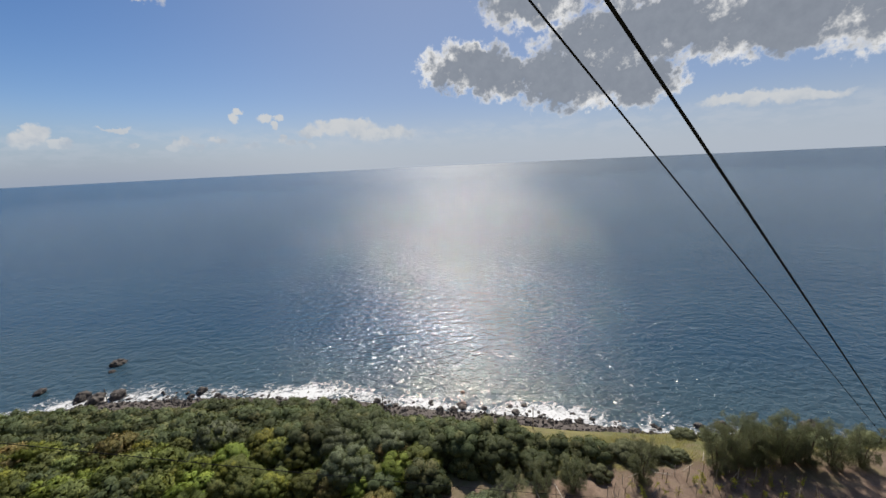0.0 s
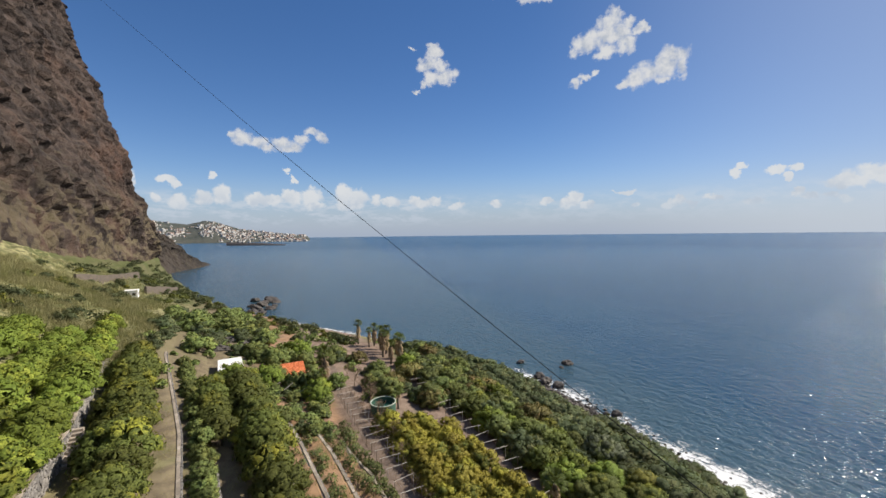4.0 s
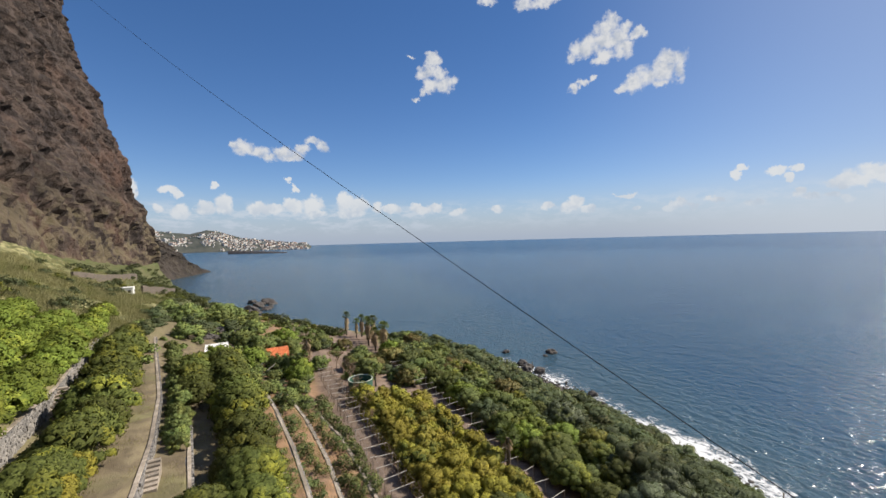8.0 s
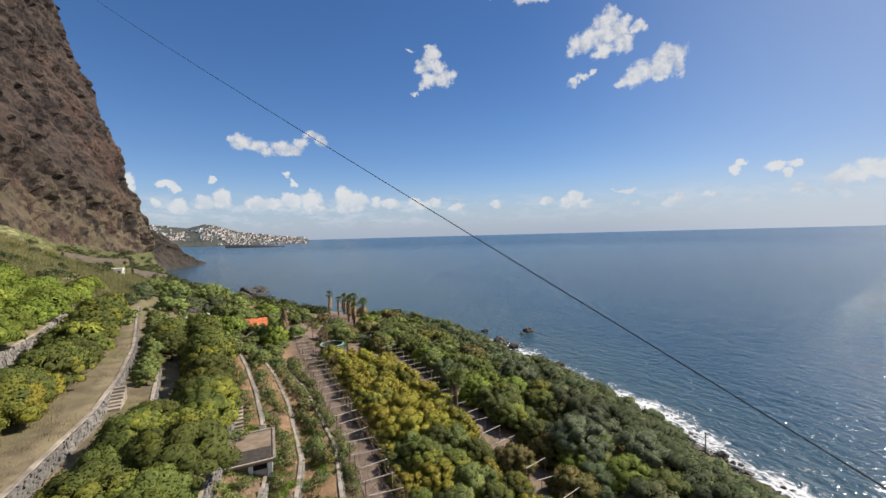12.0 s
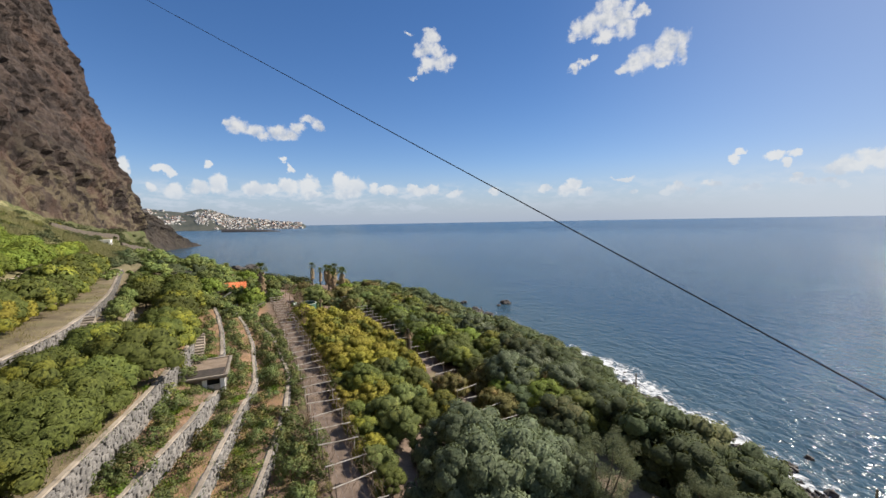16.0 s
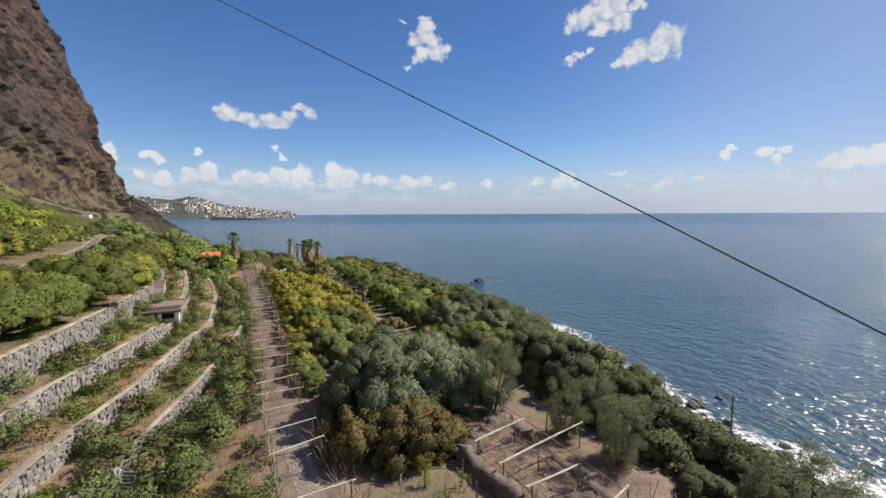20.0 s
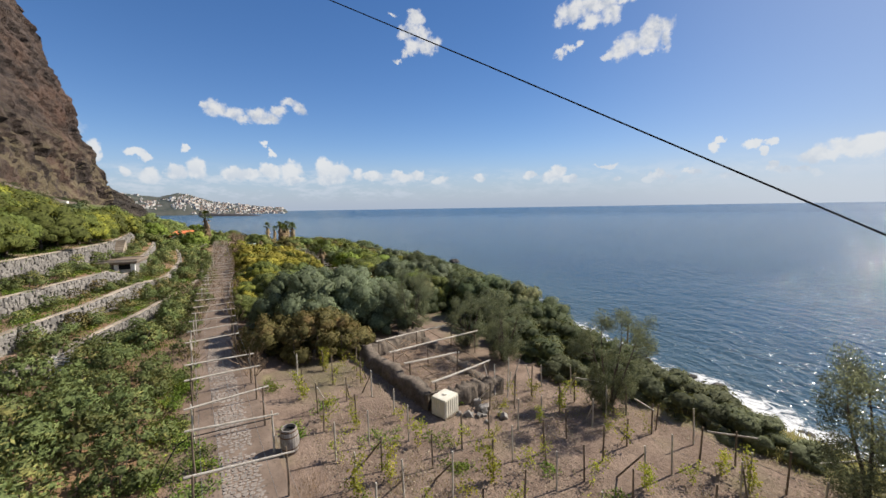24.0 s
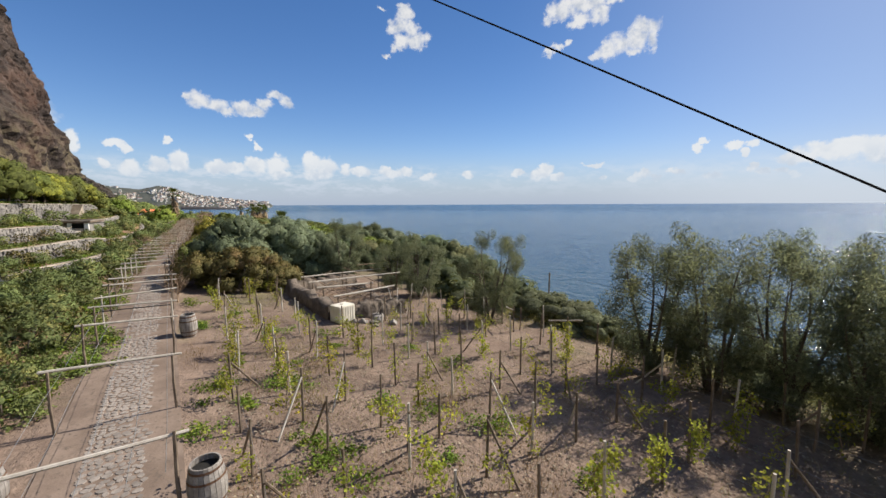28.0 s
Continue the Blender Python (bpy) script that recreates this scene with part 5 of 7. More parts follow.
def spots_in(x0, x1, y0, y1, n, seed, f=0.30, cut=0.0):
    rng = random.Random(seed)
    out = []
    while len(out) < n:
        x, y = rng.uniform(x0, x1), rng.uniform(y0, y1)
        if fbm(x * f * 0.3, y * f * 0.3, seed, 3) > cut:
            out.append((x, y, height(x, y) - 0.05))
    return out


tufts("reed_grass", "tall pale reeds and dry grass on the upper slope", REED, spots_in(-200, -112, -82, -40, 4200, 1, cut=-0.15), 1.5, 1, 20, 0.07, 0.8)
tufts("dry_grass", "dry straw coloured grass on the slope", REED, spots_in(-260, -150, -84, -50, 900, 2, cut=-0.2), 1.2, 2, 16, 0.09, 0.8)
tufts("bank_grass", "yellow dry grass along the bank", STRAW, spots_in(-30, 30, 17, 27, 1500, 3, cut=-0.5), 0.42, 3, 22, 0.08, 0.4)
tufts("terrace_grass", "short green grass on the terraces", WEED, spots_in(-100, -34, -20, -6, 2200, 4, 0.8, -0.05), 0.30, 4, 16, 0.10, 0.32)
tufts("strip_grass", "dry grass along the bare orchard terrace", STRAW, spots_in(-120, -52, -36, -21, 1100, 8, 0.8, -0.1), 0.3, 8, 16, 0.09, 0.4)
tufts("field_grass", "green weeds beneath the field shrubs", WEED, spots_in(-56, 0, -14.5, -5.3, 700, 5, 0.8, -0.1), 0.3, 5, 18, 0.10, 0.3)
tufts("vineyard_straw", "pale dry grass between the vines", STRAW, spots_in(-30, 3, 0, 17, 1100, 7, 1.6, 0.1), 0.2, 7, 16, 0.07, 0.3)
for _ in range(60):
    x, y = R.uniform(-121, -98), R.uniform(-24, -6.5)
    plant("garden_bush", R.choice(SCRUBS[:2] + AVOCADOS), x, y, R.uniform(0.35, 0.6), "low leafy bush in the house gardens", "bush", "garden bushes", rng=R, wide=1.2)
for x, y in ((-120.5, -8.6), (-119.8, -11.6), (-120.5, -15.4), (-118.5, -20.5), (-119.5, -23.0), (-119, -17), (-118, -3.5), (-131, -8), (-131.5, -14), (-133, -3), (-113, -8.5), (-136, -12)):
    plant("garden_tree", R.choice(AVOCADOS + BRIGHTS[:1]), x, y, R.uniform(0.95, 1.2), "leafy green garden tree near the houses", "tree", "garden trees", rng=R)


def litter(name, label, mat, x0, x1, y0, y1, n, size, seed):
    """Fallen leaves and chips scattered over the ground, as one mesh."""
    rng = np.random.default_rng(seed)
    xy = np.c_[rng.uniform(x0, x1, n), rng.uniform(y0, y1, n)]
    pos = np.array([(x, y, height(x, y) + 0.06) for x, y in xy])
    nrm = unit(rng, n) * 0.5 + np.array([0, 0, 1.0])
    nrm /= np.linalg.norm(nrm, axis=1, keepdims=True)
    tagged(link(name, leaf_mesh(name, mat, pos, nrm, size, rng, 0.6)), label, "leaf litter", kind="stuff")


def herb_patch(name, label, mat, x, y, r, leaves, tall, seed, size=0.05):
    """A low cushion of small broad leaves on the soil."""
    rng = np.random.default_rng(seed)
    sub = rng.normal(size=(9, 2)) * r * 0.45
    k = rng.integers(0, 9, leaves)
    xy = sub[k] + rng.normal(size=(leaves, 2)) * r * 0.20
    h = np.clip(1 - (np.linalg.norm(rng.normal(size=(leaves, 2)), axis=1) * 0.35), 0.05, 1) * tall * rng.uniform(0.3, 1.0, 9)[k]
    pos = np.c_[x + xy[:, 0], y + xy[:, 1], h + np.array([height(x + a, y + b) for a, b in xy]) + 0.03]
    nrm = unit(rng, leaves) * 0.75 + np.array([0, 0, 0.8])
    nrm /= np.linalg.norm(nrm, axis=1, keepdims=True)
    me = leaf_mesh(name, mat, pos - np.array([x, y, height(x, y)]), nrm, size, rng, 0.6)
    ob = link(name, me, at=Matrix.Translation((x, y, height(x, y))))
    return tagged(ob, label, "weeds", kind="stuff")


for i in range(90):
    k = R.choice((0, 1, 2))
    x = R.uniform(-72, -36)
    y = w[k](x) + (w[k + 1](x) - w[k](x)) * R.uniform(0.2, 0.9)
    herb_patch("weed_patch", "patch of short green grass and weeds on a terrace", R.choice((HERB, LEAFY)), x, y, R.uniform(0.7, 1.3), 420, 0.3, 500 + i, 0.07)
litter("leaf_litter", "dry leaves and chips on the vineyard soil", LITTER, -34, 4, 0, 15, 26000, 0.035, 71)
litter("terrace_litter", "dry leaves on the terrace soil", LITTER, -75, -30, -20, -5, 5000, 0.07, 72)


for i, (x, y, r, n, t) in enumerate(((-23.6, -0.5, 0.9, 700, 0.3), (-14.9, 2.6, 1.1, 900, 0.28), (-9.4, 2.3, 1.0, 900, 0.25), (-15.2, -0.1, 0.9, 600, 0.3), (-13.8, 0.8, 0.6, 300, 0.25), (-12.0, 5.0, 0.6, 260, 0.25), (-21.6, 2.8, 0.8, 420, 0.35), (-10.8, 2.1, 0.6, 260, 0.2),
                                     (-28.6, -1.2, 0.8, 400, 0.4), (-10.5, 6.0, 0.6, 260, 0.2), (-9.0, 7.4, 1.0, 480, 0.3), (-5.6, 8.0, 0.6, 200, 0.25), (-13.8, 9.0, 0.7, 260, 0.3), (-23.2, 7.4, 0.9, 380, 0.5), (-18.2, 4.8, 0.8, 380, 0.25), (-20.2, 5.4, 0.7, 300, 0.25), (-17.6, 0.8, 0.6, 240, 0.3),
                                     (-16.3, 8.1, 0.5, 180, 0.2), (-8.2, 5.2, 0.5, 180, 0.2), (-25.5, 1.2, 0.7, 260, 0.3), (-12.6, -0.6, 0.7, 300, 0.3), (-7.8, 0.6, 0.7, 300, 0.3), (-6.0, 4.0, 0.6, 240, 0.25))):
    herb_patch("weed_patch", "patch of bright green weeds on the vineyard soil", HERB, x, y, r, n, t, 300 + i)
for i in range(60):
    x = R.uniform(-34, 0)
    y = ROAD_L(x) - R.uniform(0.1, 2.2)
    herb_patch("weed_patch", "patch of leafy green weeds beside the vine path", R.choice((HERB, LEAFY, LEAFY)), x, y, R.uniform(0.6, 1.1), R.randint(300, 600), R.uniform(0.25, 0.55), 400 + i, 0.06)
tufts("russet_grass", "russet dry grass and weeds in the vineyard", REDSTRAW, [(x + R.gauss(0, 0.7), y + R.gauss(0, 0.5), height(x, y) - 0.03) for x, y in ((-8.7, 2.4), (-7.3, 7.5), (-7.3, 5.0), (-20, -0.7), (-8.3, 3.7), (-15.5, 0.8), (-13.0, 2.0), (-11, 7.0), (-16.5, 3.6), (-6.4, 6.2), (-5.0, 3.0), (-9.4, 0.6)) for _ in range(26)], 0.24, 17, 18, 0.05, 0.22)
litter("soil_crumbs", "small clods and stones on the vineyard soil", LITTER, -34, 4, 0, 19, 16000, 0.05, 73)
# ---- the vine path: bed, cobbles, trellis ----
def path_mid(x):
    return 0.5 * (ROAD_R(x) + ROAD_L(x))


def build_path():
    verts, faces, xs = [], [], np.arange(-132, 30, 1.0)
    for i, x in enumerate(xs):
        for j, y in enumerate(np.linspace(ROAD_L(x) - 0.1, ROAD_R(x) + 0.1, 5)):
            verts.append((x, y, ROAD_Z(x) + 0.03 + 0.03 * fbm(x * 0.7, y * 0.7)))
    faces = [(i * 5 + j, i * 5 + j + 1, i * 5 + j + 6, i * 5 + j + 5) for i in range(len(xs) - 1) for j in range(4)]
    bed = tagged(link("road", mesh_from("road", verts, faces, ROADBED, True)), "dusty farm path paved with pale worn cobbles", "path", kind="structure")
    shapes = []
    for _ in range(8):
        bm = bmesh.new()
        bmesh.ops.create_circle(bm, cap_ends=True, radius=0.5, segments=7)
        for v in bm.verts:
            v.co.x *= random.uniform(0.8, 1.15)
            v.co.y *= random.uniform(0.8, 1.15)
        ext = bmesh.ops.extrude_face_region(bm, geom=list(bm.faces))
        for v in ext["geom"]:
            if isinstance(v, bmesh.types.BMVert):
                v.co.z += 1.0
                v.co.x *= 0.84
                v.co.y *= 0.84
        me = bpy.data.meshes.new("cobble")
        bmesh.ops.recalc_face_normals(bm, faces=bm.faces)
        bm.to_mesh(me)
        bm.free()
        me.materials.append(COBBLE)
        shapes.append(me)
    rng = random.Random(5)
    poses = []
    x = -40.0
    while x < 4:
        w = rng.uniform(0.13, 0.22)
        y = -0.66
        while y < 0.6:
            d = rng.uniform(0.13, 0.26)
            poses.append(Matrix.Translation((x + rng.uniform(-0.05, 0.05), path_mid(x) + y + d / 2, ROAD_Z(x) + 0.0)) @ Matrix.Rotation(rng.uniform(-0.3, 0.3), 4, "Z")
                         @ Matrix.Diagonal((w * 1.05, d * 1.05, rng.uniform(0.034, 0.052), 1)))
            y += d
        x += w
    close = [m for m in poses if -14.5 < m.translation.x < -8.5][:300]
    for i, m in enumerate(close):
        link("cobble", shapes[i % 8], bed, at=m)
    data = [(np.array([v.co[:] for v in me.vertices]), [tuple(p.vertices) for p in me.polygons]) for me in shapes]
    vs, fs, o = [], [], 0
    for i, m in enumerate([m for m in poses if m not in close]):
        v, f = data[i % 8]
        a = np.array(m)
        vs.append(v @ a[:3, :3].T + a[:3, 3])
        fs += [tuple(k + o for k in q) for q in f]
        o += len(v)
    tagged(link("cobbles", mesh_from("cobbles", np.concatenate(vs).tolist(), fs, COBBLE), bed), kind="stuff")


build_path()


def wire(name, a, b, r, mat, parent=None, sag=0.0, label="", category="", group="", steps=1):
    bm = bmesh.new()
    pts = [Vector(a).lerp(Vector(b), i / steps) - Vector((0, 0, sag * 4 * (i / steps) * (1 - i / steps))) for i in range(steps + 1)]
    tube(bm, pts, r)
    ob = part(name, bm, mat, parent)
    return tagged(ob, label, category, group) if parent is None else ob


def trellis_frame(x, yl, yr, zl, zr, top, rng, label, posts=True, stub=0.25):
    """Two posts and a pale pole across them."""
    root = tagged(new("vine_trellis"), label, "trellis", "vine trellis frames")
    root.location = (x, (yl + yr) / 2, min(zl, zr))
    o = Vector(root.location)
    bm = bmesh.new()
    dx = rng.uniform(-0.25, 0.25)
    stick(bm, Vector((x - dx, yl - stub, top + rng.uniform(-0.08, 0.08))) - o, Vector((x + dx, yr + stub, top + rng.uniform(-0.08, 0.08))) - o, 0.045, 0.035, 6, rng.uniform(-0.05, 0.05), 4)
    part("cross_pole", bm, PALE_POLE, root, "bleached wooden cross pole")
    if posts:
        for y, z in ((yl, zl), (yr, zr)):
            bm = bmesh.new()
            stick(bm, Vector((x, y, z - 0.2)) - o, Vector((x + rng.uniform(-0.08, 0.08), y, top + 0.08)) - o, 0.045, 0.035, 6, rng.uniform(-0.04, 0.04), 2)
            part("post", bm, PALE_POLE if rng.random() < 0.35 else POST_WOOD, root)
    return root


rng = random.Random(21)
# the frames near the cableway's foot stand far apart, the others about every 2.4 m
stands = [-9.3, -14.4, -19.5, -22.4, -24.7, -27.6, -29.8, -34.0]
while stands[-1] > -112:
    stands.append(stands[-1] - rng.uniform(2.1, 2.7))
for x in stands:
    top = ROAD_Z(x) + 1.8
    trellis_frame(x, ROAD_L(x) - 0.1, ROAD_R(x) - (0.4 if x < -32 else 0.0), ROAD_Z(x), ROAD_Z(x), top, rng, "vine trellis of thin posts and a pale pole over the path")
for f in (0.05, 0.25, 0.5, 0.75, 0.95):
    for a, b in ((-8, -38), (-38, -70), (-70, -105)):
        ya, yb = (ROAD_L(v) + (ROAD_R(v) - ROAD_L(v)) * f for v in (a, b))
        bm = bmesh.new()
        n = 14
        pts = [Vector((a + (b - a) * i / n, ROAD_L(a + (b - a) * i / n) + (ROAD_R(a + (b - a) * i / n) - ROAD_L(a + (b - a) * i / n)) * f, ROAD_Z(a + (b - a) * i / n) + 1.78 - 0.05 * (i % 2))) for i in range(n + 1)]
        tube(bm, pts, 0.006)
        tagged(part("trellis_wire", bm, WIRE, None), "thin wire strung along the vine trellis", "wire", "trellis wires")


def dry_canes(name, label, spots, seed, tall=1.7, mat=None):
    """Leafless vine canes, thin and crooked, as one mesh."""
    rng = random.Random(seed)
    bm = bmesh.new()
    for x, y, z in spots:
        p = Vector((x, y, z))
        for _ in range(rng.randint(2, 4)):
            q = p.copy()
            way = Vector((rng.uniform(-0.5, 0.5), rng.uniform(-0.5, 0.5), 1)).normalized()
            for k in range(4):
                way = (way + Vector((rng.uniform(-0.5, 0.5), rng.uniform(-0.5, 0.5), rng.uniform(-0.15, 0.2)))).normalized()
                n = q + way * tall * 0.27
                stick(bm, q, n, 0.012, 0.008, 3)
                q = n
    return tagged(part(name, bm, mat or DRYTWIG, None), label, "vine canes", kind="stuff")


dry_canes("bare_vine_canes", "leafless reddish brown vine canes along the trellis",
          [(x + random.uniform(-0.8, 0.8), random.choice((ROAD_L(x), ROAD_R(x), ROAD_R(x) + 0.3)) + random.uniform(-0.2, 0.2), ROAD_Z(x)) for x in np.arange(-112, -30, 0.35)], 31)


dry_canes("trellis_canes", "dry brown vine canes tangled over the trellis",
          [(x + random.uniform(-0.6, 0.6), ROAD_L(x) + (ROAD_R(x) - ROAD_L(x)) * random.random(), ROAD_Z(x) + 1.55) for x in np.arange(-112, -40, 0.22)], 37, 0.9)


def bare_bush(x, y, s, seed, label):
    """A leafless shrub: a fan of forking twigs."""
    rng = random.Random(seed)
    bm = bmesh.new()

    def fork(p, way, length, r, depth):
        q = p + way * length
        stick(bm, p, q, r, r * 0.65, 4 if depth < 3 else 3)
        if depth < 5:
            for _ in range(3 if depth < 4 else 2):
                w2 = (way + Vector((rng.uniform(-0.8, 0.8), rng.uniform(-0.8, 0.8), rng.uniform(-0.2, 0.5)))).normalized()
                fork(q, w2, length * rng.uniform(0.62, 0.85), r * 0.62, depth + 1)

    fork(Vector((0, 0, -0.1)), Vector((0, 0, 1)), 0.6, 0.05, 0)
    ob = part("bare_shrub", bm, DRYTWIG, None)
    ob.matrix_basis = Matrix.LocRotScale((x, y, height(x, y)), None, (s, s, s))
    return tagged(ob, label, "shrub", "bare shrubs")


for i, (x, y, s) in enumerate(((-29.6, -1.8, 0.95), (-53.2, -5.6, 1.5), (-51.4, -6.2, 1.1), (-88, -0.6, 1.5), (-93, -0.4, 1.8), (-97, -0.2, 2.0), (-95.8, 0.8, 1.6), (-100.5, -0.4, 2.1), (-106, -0.2, 2.2), (-109, 0.8, 2.2), (-113, 0.4, 2.4), (-117, -0.2, 2.2), (-122, -0.6, 2.0))):
    bare_bush(x, y, s, 60 + i, "leafless reddish brown shrub beside the vine path")

# the second trellis, nearer the shore
x = -42.0
while x > -116:
    y = 11.4 + 1.2 * (x < -80) + rng.uniform(-0.3, 0.3)
    z = height(x, y)
    trellis_frame(x, y - 1.1, y + 1.3, z, z, z + 1.75, rng, "pale trellis frame among orchard bushes")
    x -= rng.uniform(2.3, 2.9)


# ---- the vineyard ----
def vine_post(x, y, tall, rng, brace=False):
    z = height(x, y)
    root = tagged(new("vineyard_post"), "leaning brace and thin weathered wooden vineyard post" if brace else "thin weathered wooden vineyard post", "post", "vineyard posts")
    root.location = (x, y, z)
    bm = bmesh.new()
    stick(bm, (0, 0, -0.2), (rng.uniform(-0.06, 0.06), rng.uniform(-0.06, 0.06), tall), 0.042, 0.034, 6, rng.uniform(-0.02, 0.02), 2)
    part("stake", bm, POST_WOOD if rng.random() < 0.7 else PALE_POLE, root)
    if brace:
        bm = bmesh.new()
        a, foot = rng.choice((-0.6, 0.3, 2.6, 3.4)) + rng.uniform(-0.3, 0.3), rng.uniform(0.7, 1.2)
        stick(bm, (math.cos(a) * foot, math.sin(a) * foot, -0.05), (0, 0, tall * rng.uniform(0.7, 0.95)), 0.036, 0.03, 6)
        part("brace", bm, PALE_POLE if rng.random() < 0.5 else POST_WOOD, root)
    return root


def vine_shape(seed, leaves=90):
    rng, nr = random.Random(seed), np.random.default_rng(seed)
    bm = bmesh.new()
    pts = []
    p = Vector((0, 0, -0.05))
    for k in range(7):
        q = p + Vector((rng.uniform(-0.14, 0.14), rng.uniform(-0.14, 0.14), 0.2))
        stick(bm, p, q, 0.018 - 0.0015 * k, 0.016 - 0.0015 * k, 5)
        pts.append(q)
        p = q
    for _ in range(4):
        s = rng.choice(pts[2:])
        e = s + Vector((rng.uniform(-0.6, 0.6), rng.uniform(-0.3, 0.3), rng.uniform(-0.2, 0.3)))
        stick(bm, s, e, 0.008, 0.005, 4)
        pts += [s.lerp(e, 0.5), e]
    cane = bpy.data.meshes.new("cane")
    bm.to_mesh(cane)
    bm.free()
    cane.materials.append(DRYTWIG)
    c = np.array([v[:] for v in pts])
    pos = c[nr.integers(0, len(c), leaves)] + nr.normal(size=(leaves, 3)) * 0.12
    return cane, leaf_mesh("leaves", VINELEAF, pos, unit(nr, leaves), 0.05, nr, 0.85)


VINES = [vine_shape(800 + i, (90, 190, 300, 140)[i]) for i in range(4)]
rng = random.Random(33)
for y in (0.6, 2.3, 4.0, 5.7, 7.4, 9.1, 10.8, 12.5, 14.2):
    x0 = -32.0 if y < 5.5 else (-21.5 if y < 13 else -20.0)
    x, last = x0 + rng.uniform(-0.4, 0.4), None
    while x < 4.0 - 0.35 * y:
        yy = y + rng.uniform(-0.25, 0.25)
        if not (-24 < x < -21 and 5.4 < yy < 8):
            vine_post(x, yy, rng.uniform(1.4, 1.85), rng, rng.random() < 0.42)
            if rng.random() < 0.85:
                vx, vy = x + rng.uniform(-0.3, 0.9), yy + rng.uniform(-0.2, 0.2)
                root = tagged(new("grape_vine"), "young grape vine with yellow green leaves", "vine", "vineyard vines")
                root.matrix_basis = Matrix.LocRotScale((vx, vy, height(vx, vy)), Euler((0, 0, rng.uniform(0, 6.28))), (rng.uniform(0.6, 1.05),) * 3)
                for nm, me in zip(("cane", "leaves"), rng.choice(VINES)):
                    link(nm, me, root)
            if last:
                wire("vineyard_wire", (last[0], last[1], height(last[0], last[1]) + 1.15), (x, yy, height(x, yy) + 1.15), 0.004, WIRE, None, 0.02, "thin slack wire between vineyard posts", "wire", "vineyard wires", 3)
            last = (x, yy)
        x += rng.uniform(1.75, 2.4)


# ---- casks, tank and hut ----
def cask(x, y, s, label):
    """An old wine cask of bulging staves, open at the top, with rusty hoops."""
    root = tagged(new("wine_barrel"), label, "barrel", "old barrels")
    root.matrix_basis = Matrix.LocRotScale((x, y, height(x, y)), Euler((0.03, 0, 1.0)), (s, s, s))
    H, n = 1.12, 22

    def rad(t):
        return 0.30 + 0.09 * math.sin(t * math.pi)

    for i in range(n):
        a0, a1 = i * math.tau / n + 0.012, (i + 1) * math.tau / n - 0.012
        vs, fs = [], []
        for k in range(7):
            t = k / 6
            for rr, aa in ((rad(t), a0), (rad(t), a1), (rad(t) - 0.03, a1), (rad(t) - 0.03, a0)):
                vs.append((rr * math.cos(aa), rr * math.sin(aa), t * H))
        for k in range(6):
            o = 4 * k
            fs += [(o + j, o + (j + 1) % 4, o + 4 + (j + 1) % 4, o + 4 + j) for j in range(4)]
        fs += [(3, 2, 1, 0), (24, 25, 26, 27)]
        link("stave", mesh_from("stave", vs, fs, OAK), root)
    for t in (0.08, 0.27, 0.73, 0.92):
        vs, fs = [], []
        for i in range(24):
            a = i * math.tau / 24
            for dz in (-0.025, 0.025):
                r = rad(t + dz / H) + 0.006
                vs.append((r * math.cos(a), r * math.sin(a), t * H + dz))
        fs = [(2 * i, 2 * ((i + 1) % 24), 2 * ((i + 1) % 24) + 1, 2 * i + 1) for i in range(24)]
        link("hoop", mesh_from("hoop", vs, fs, RUST), root, "rusty iron hoop")
    # flat disc in the near-black interior colour, a little below the rim
    bm = bmesh.new()
    bmesh.ops.create_circle(bm, cap_ends=True, radius=0.31, segments=22, matrix=Matrix.Translation((0, 0, H - 0.16)))
    part("soil", bm, DARKHOLE, root, "dark disc inside")
    return root


cask(-9.25, -0.3, 1.0, "old grey wine barrel with rusty hoops beside the path")
cask(-22.3, -1.0, 1.0, "old grey wine barrel with rusty hoops among weeds")
cask(-11.4, -4.3, 0.95, "old dark wine barrel under the trellis")


def white_tank(x, y):
    """A ribbed white plastic water container with a lid."""
    root = tagged(new("water_container"), "ribbed white plastic water container beside the ruin", "container")
    root.matrix_basis = pose(x, y, height(x, y) - 0.02, 0, 0, 20)
    bm = bmesh.new()
    box(bm, (0.96, 1.12, 1.0), (0, 0, 0.62), None, 0.09)
    part("body", bm, PLASTIC, root)
    for i in range(6):
        for s in (-1, 1):
            bm = bmesh.new()
            box(bm, (0.09, 0.035, 0.86), (-0.38 + i * 0.152, s * 0.562, 0.62), None, 0.015)
            part("rib", bm, PLASTIC, root)
            bm = bmesh.new()
            box(bm, (0.035, 0.10, 0.86), (s * 0.482, -0.43 + i * 0.172, 0.62), None, 0.015)
            part("rib", bm, PLASTIC, root)
    bm = bmesh.new()
    bmesh.ops.create_cone(bm, cap_ends=True, radius1=0.13, radius2=0.12, depth=0.07, segments=20, matrix=Matrix.Translation((0, 0, 1.15)))
    part("lid", bm, PLASTIC, root)
    bm = bmesh.new()
    box(bm, (1.02, 1.18, 0.12), (0, 0, 0.06), None, 0.02)
    part("pallet", bm, POST_WOOD, root)


white_tank(-22.3, 6.7)


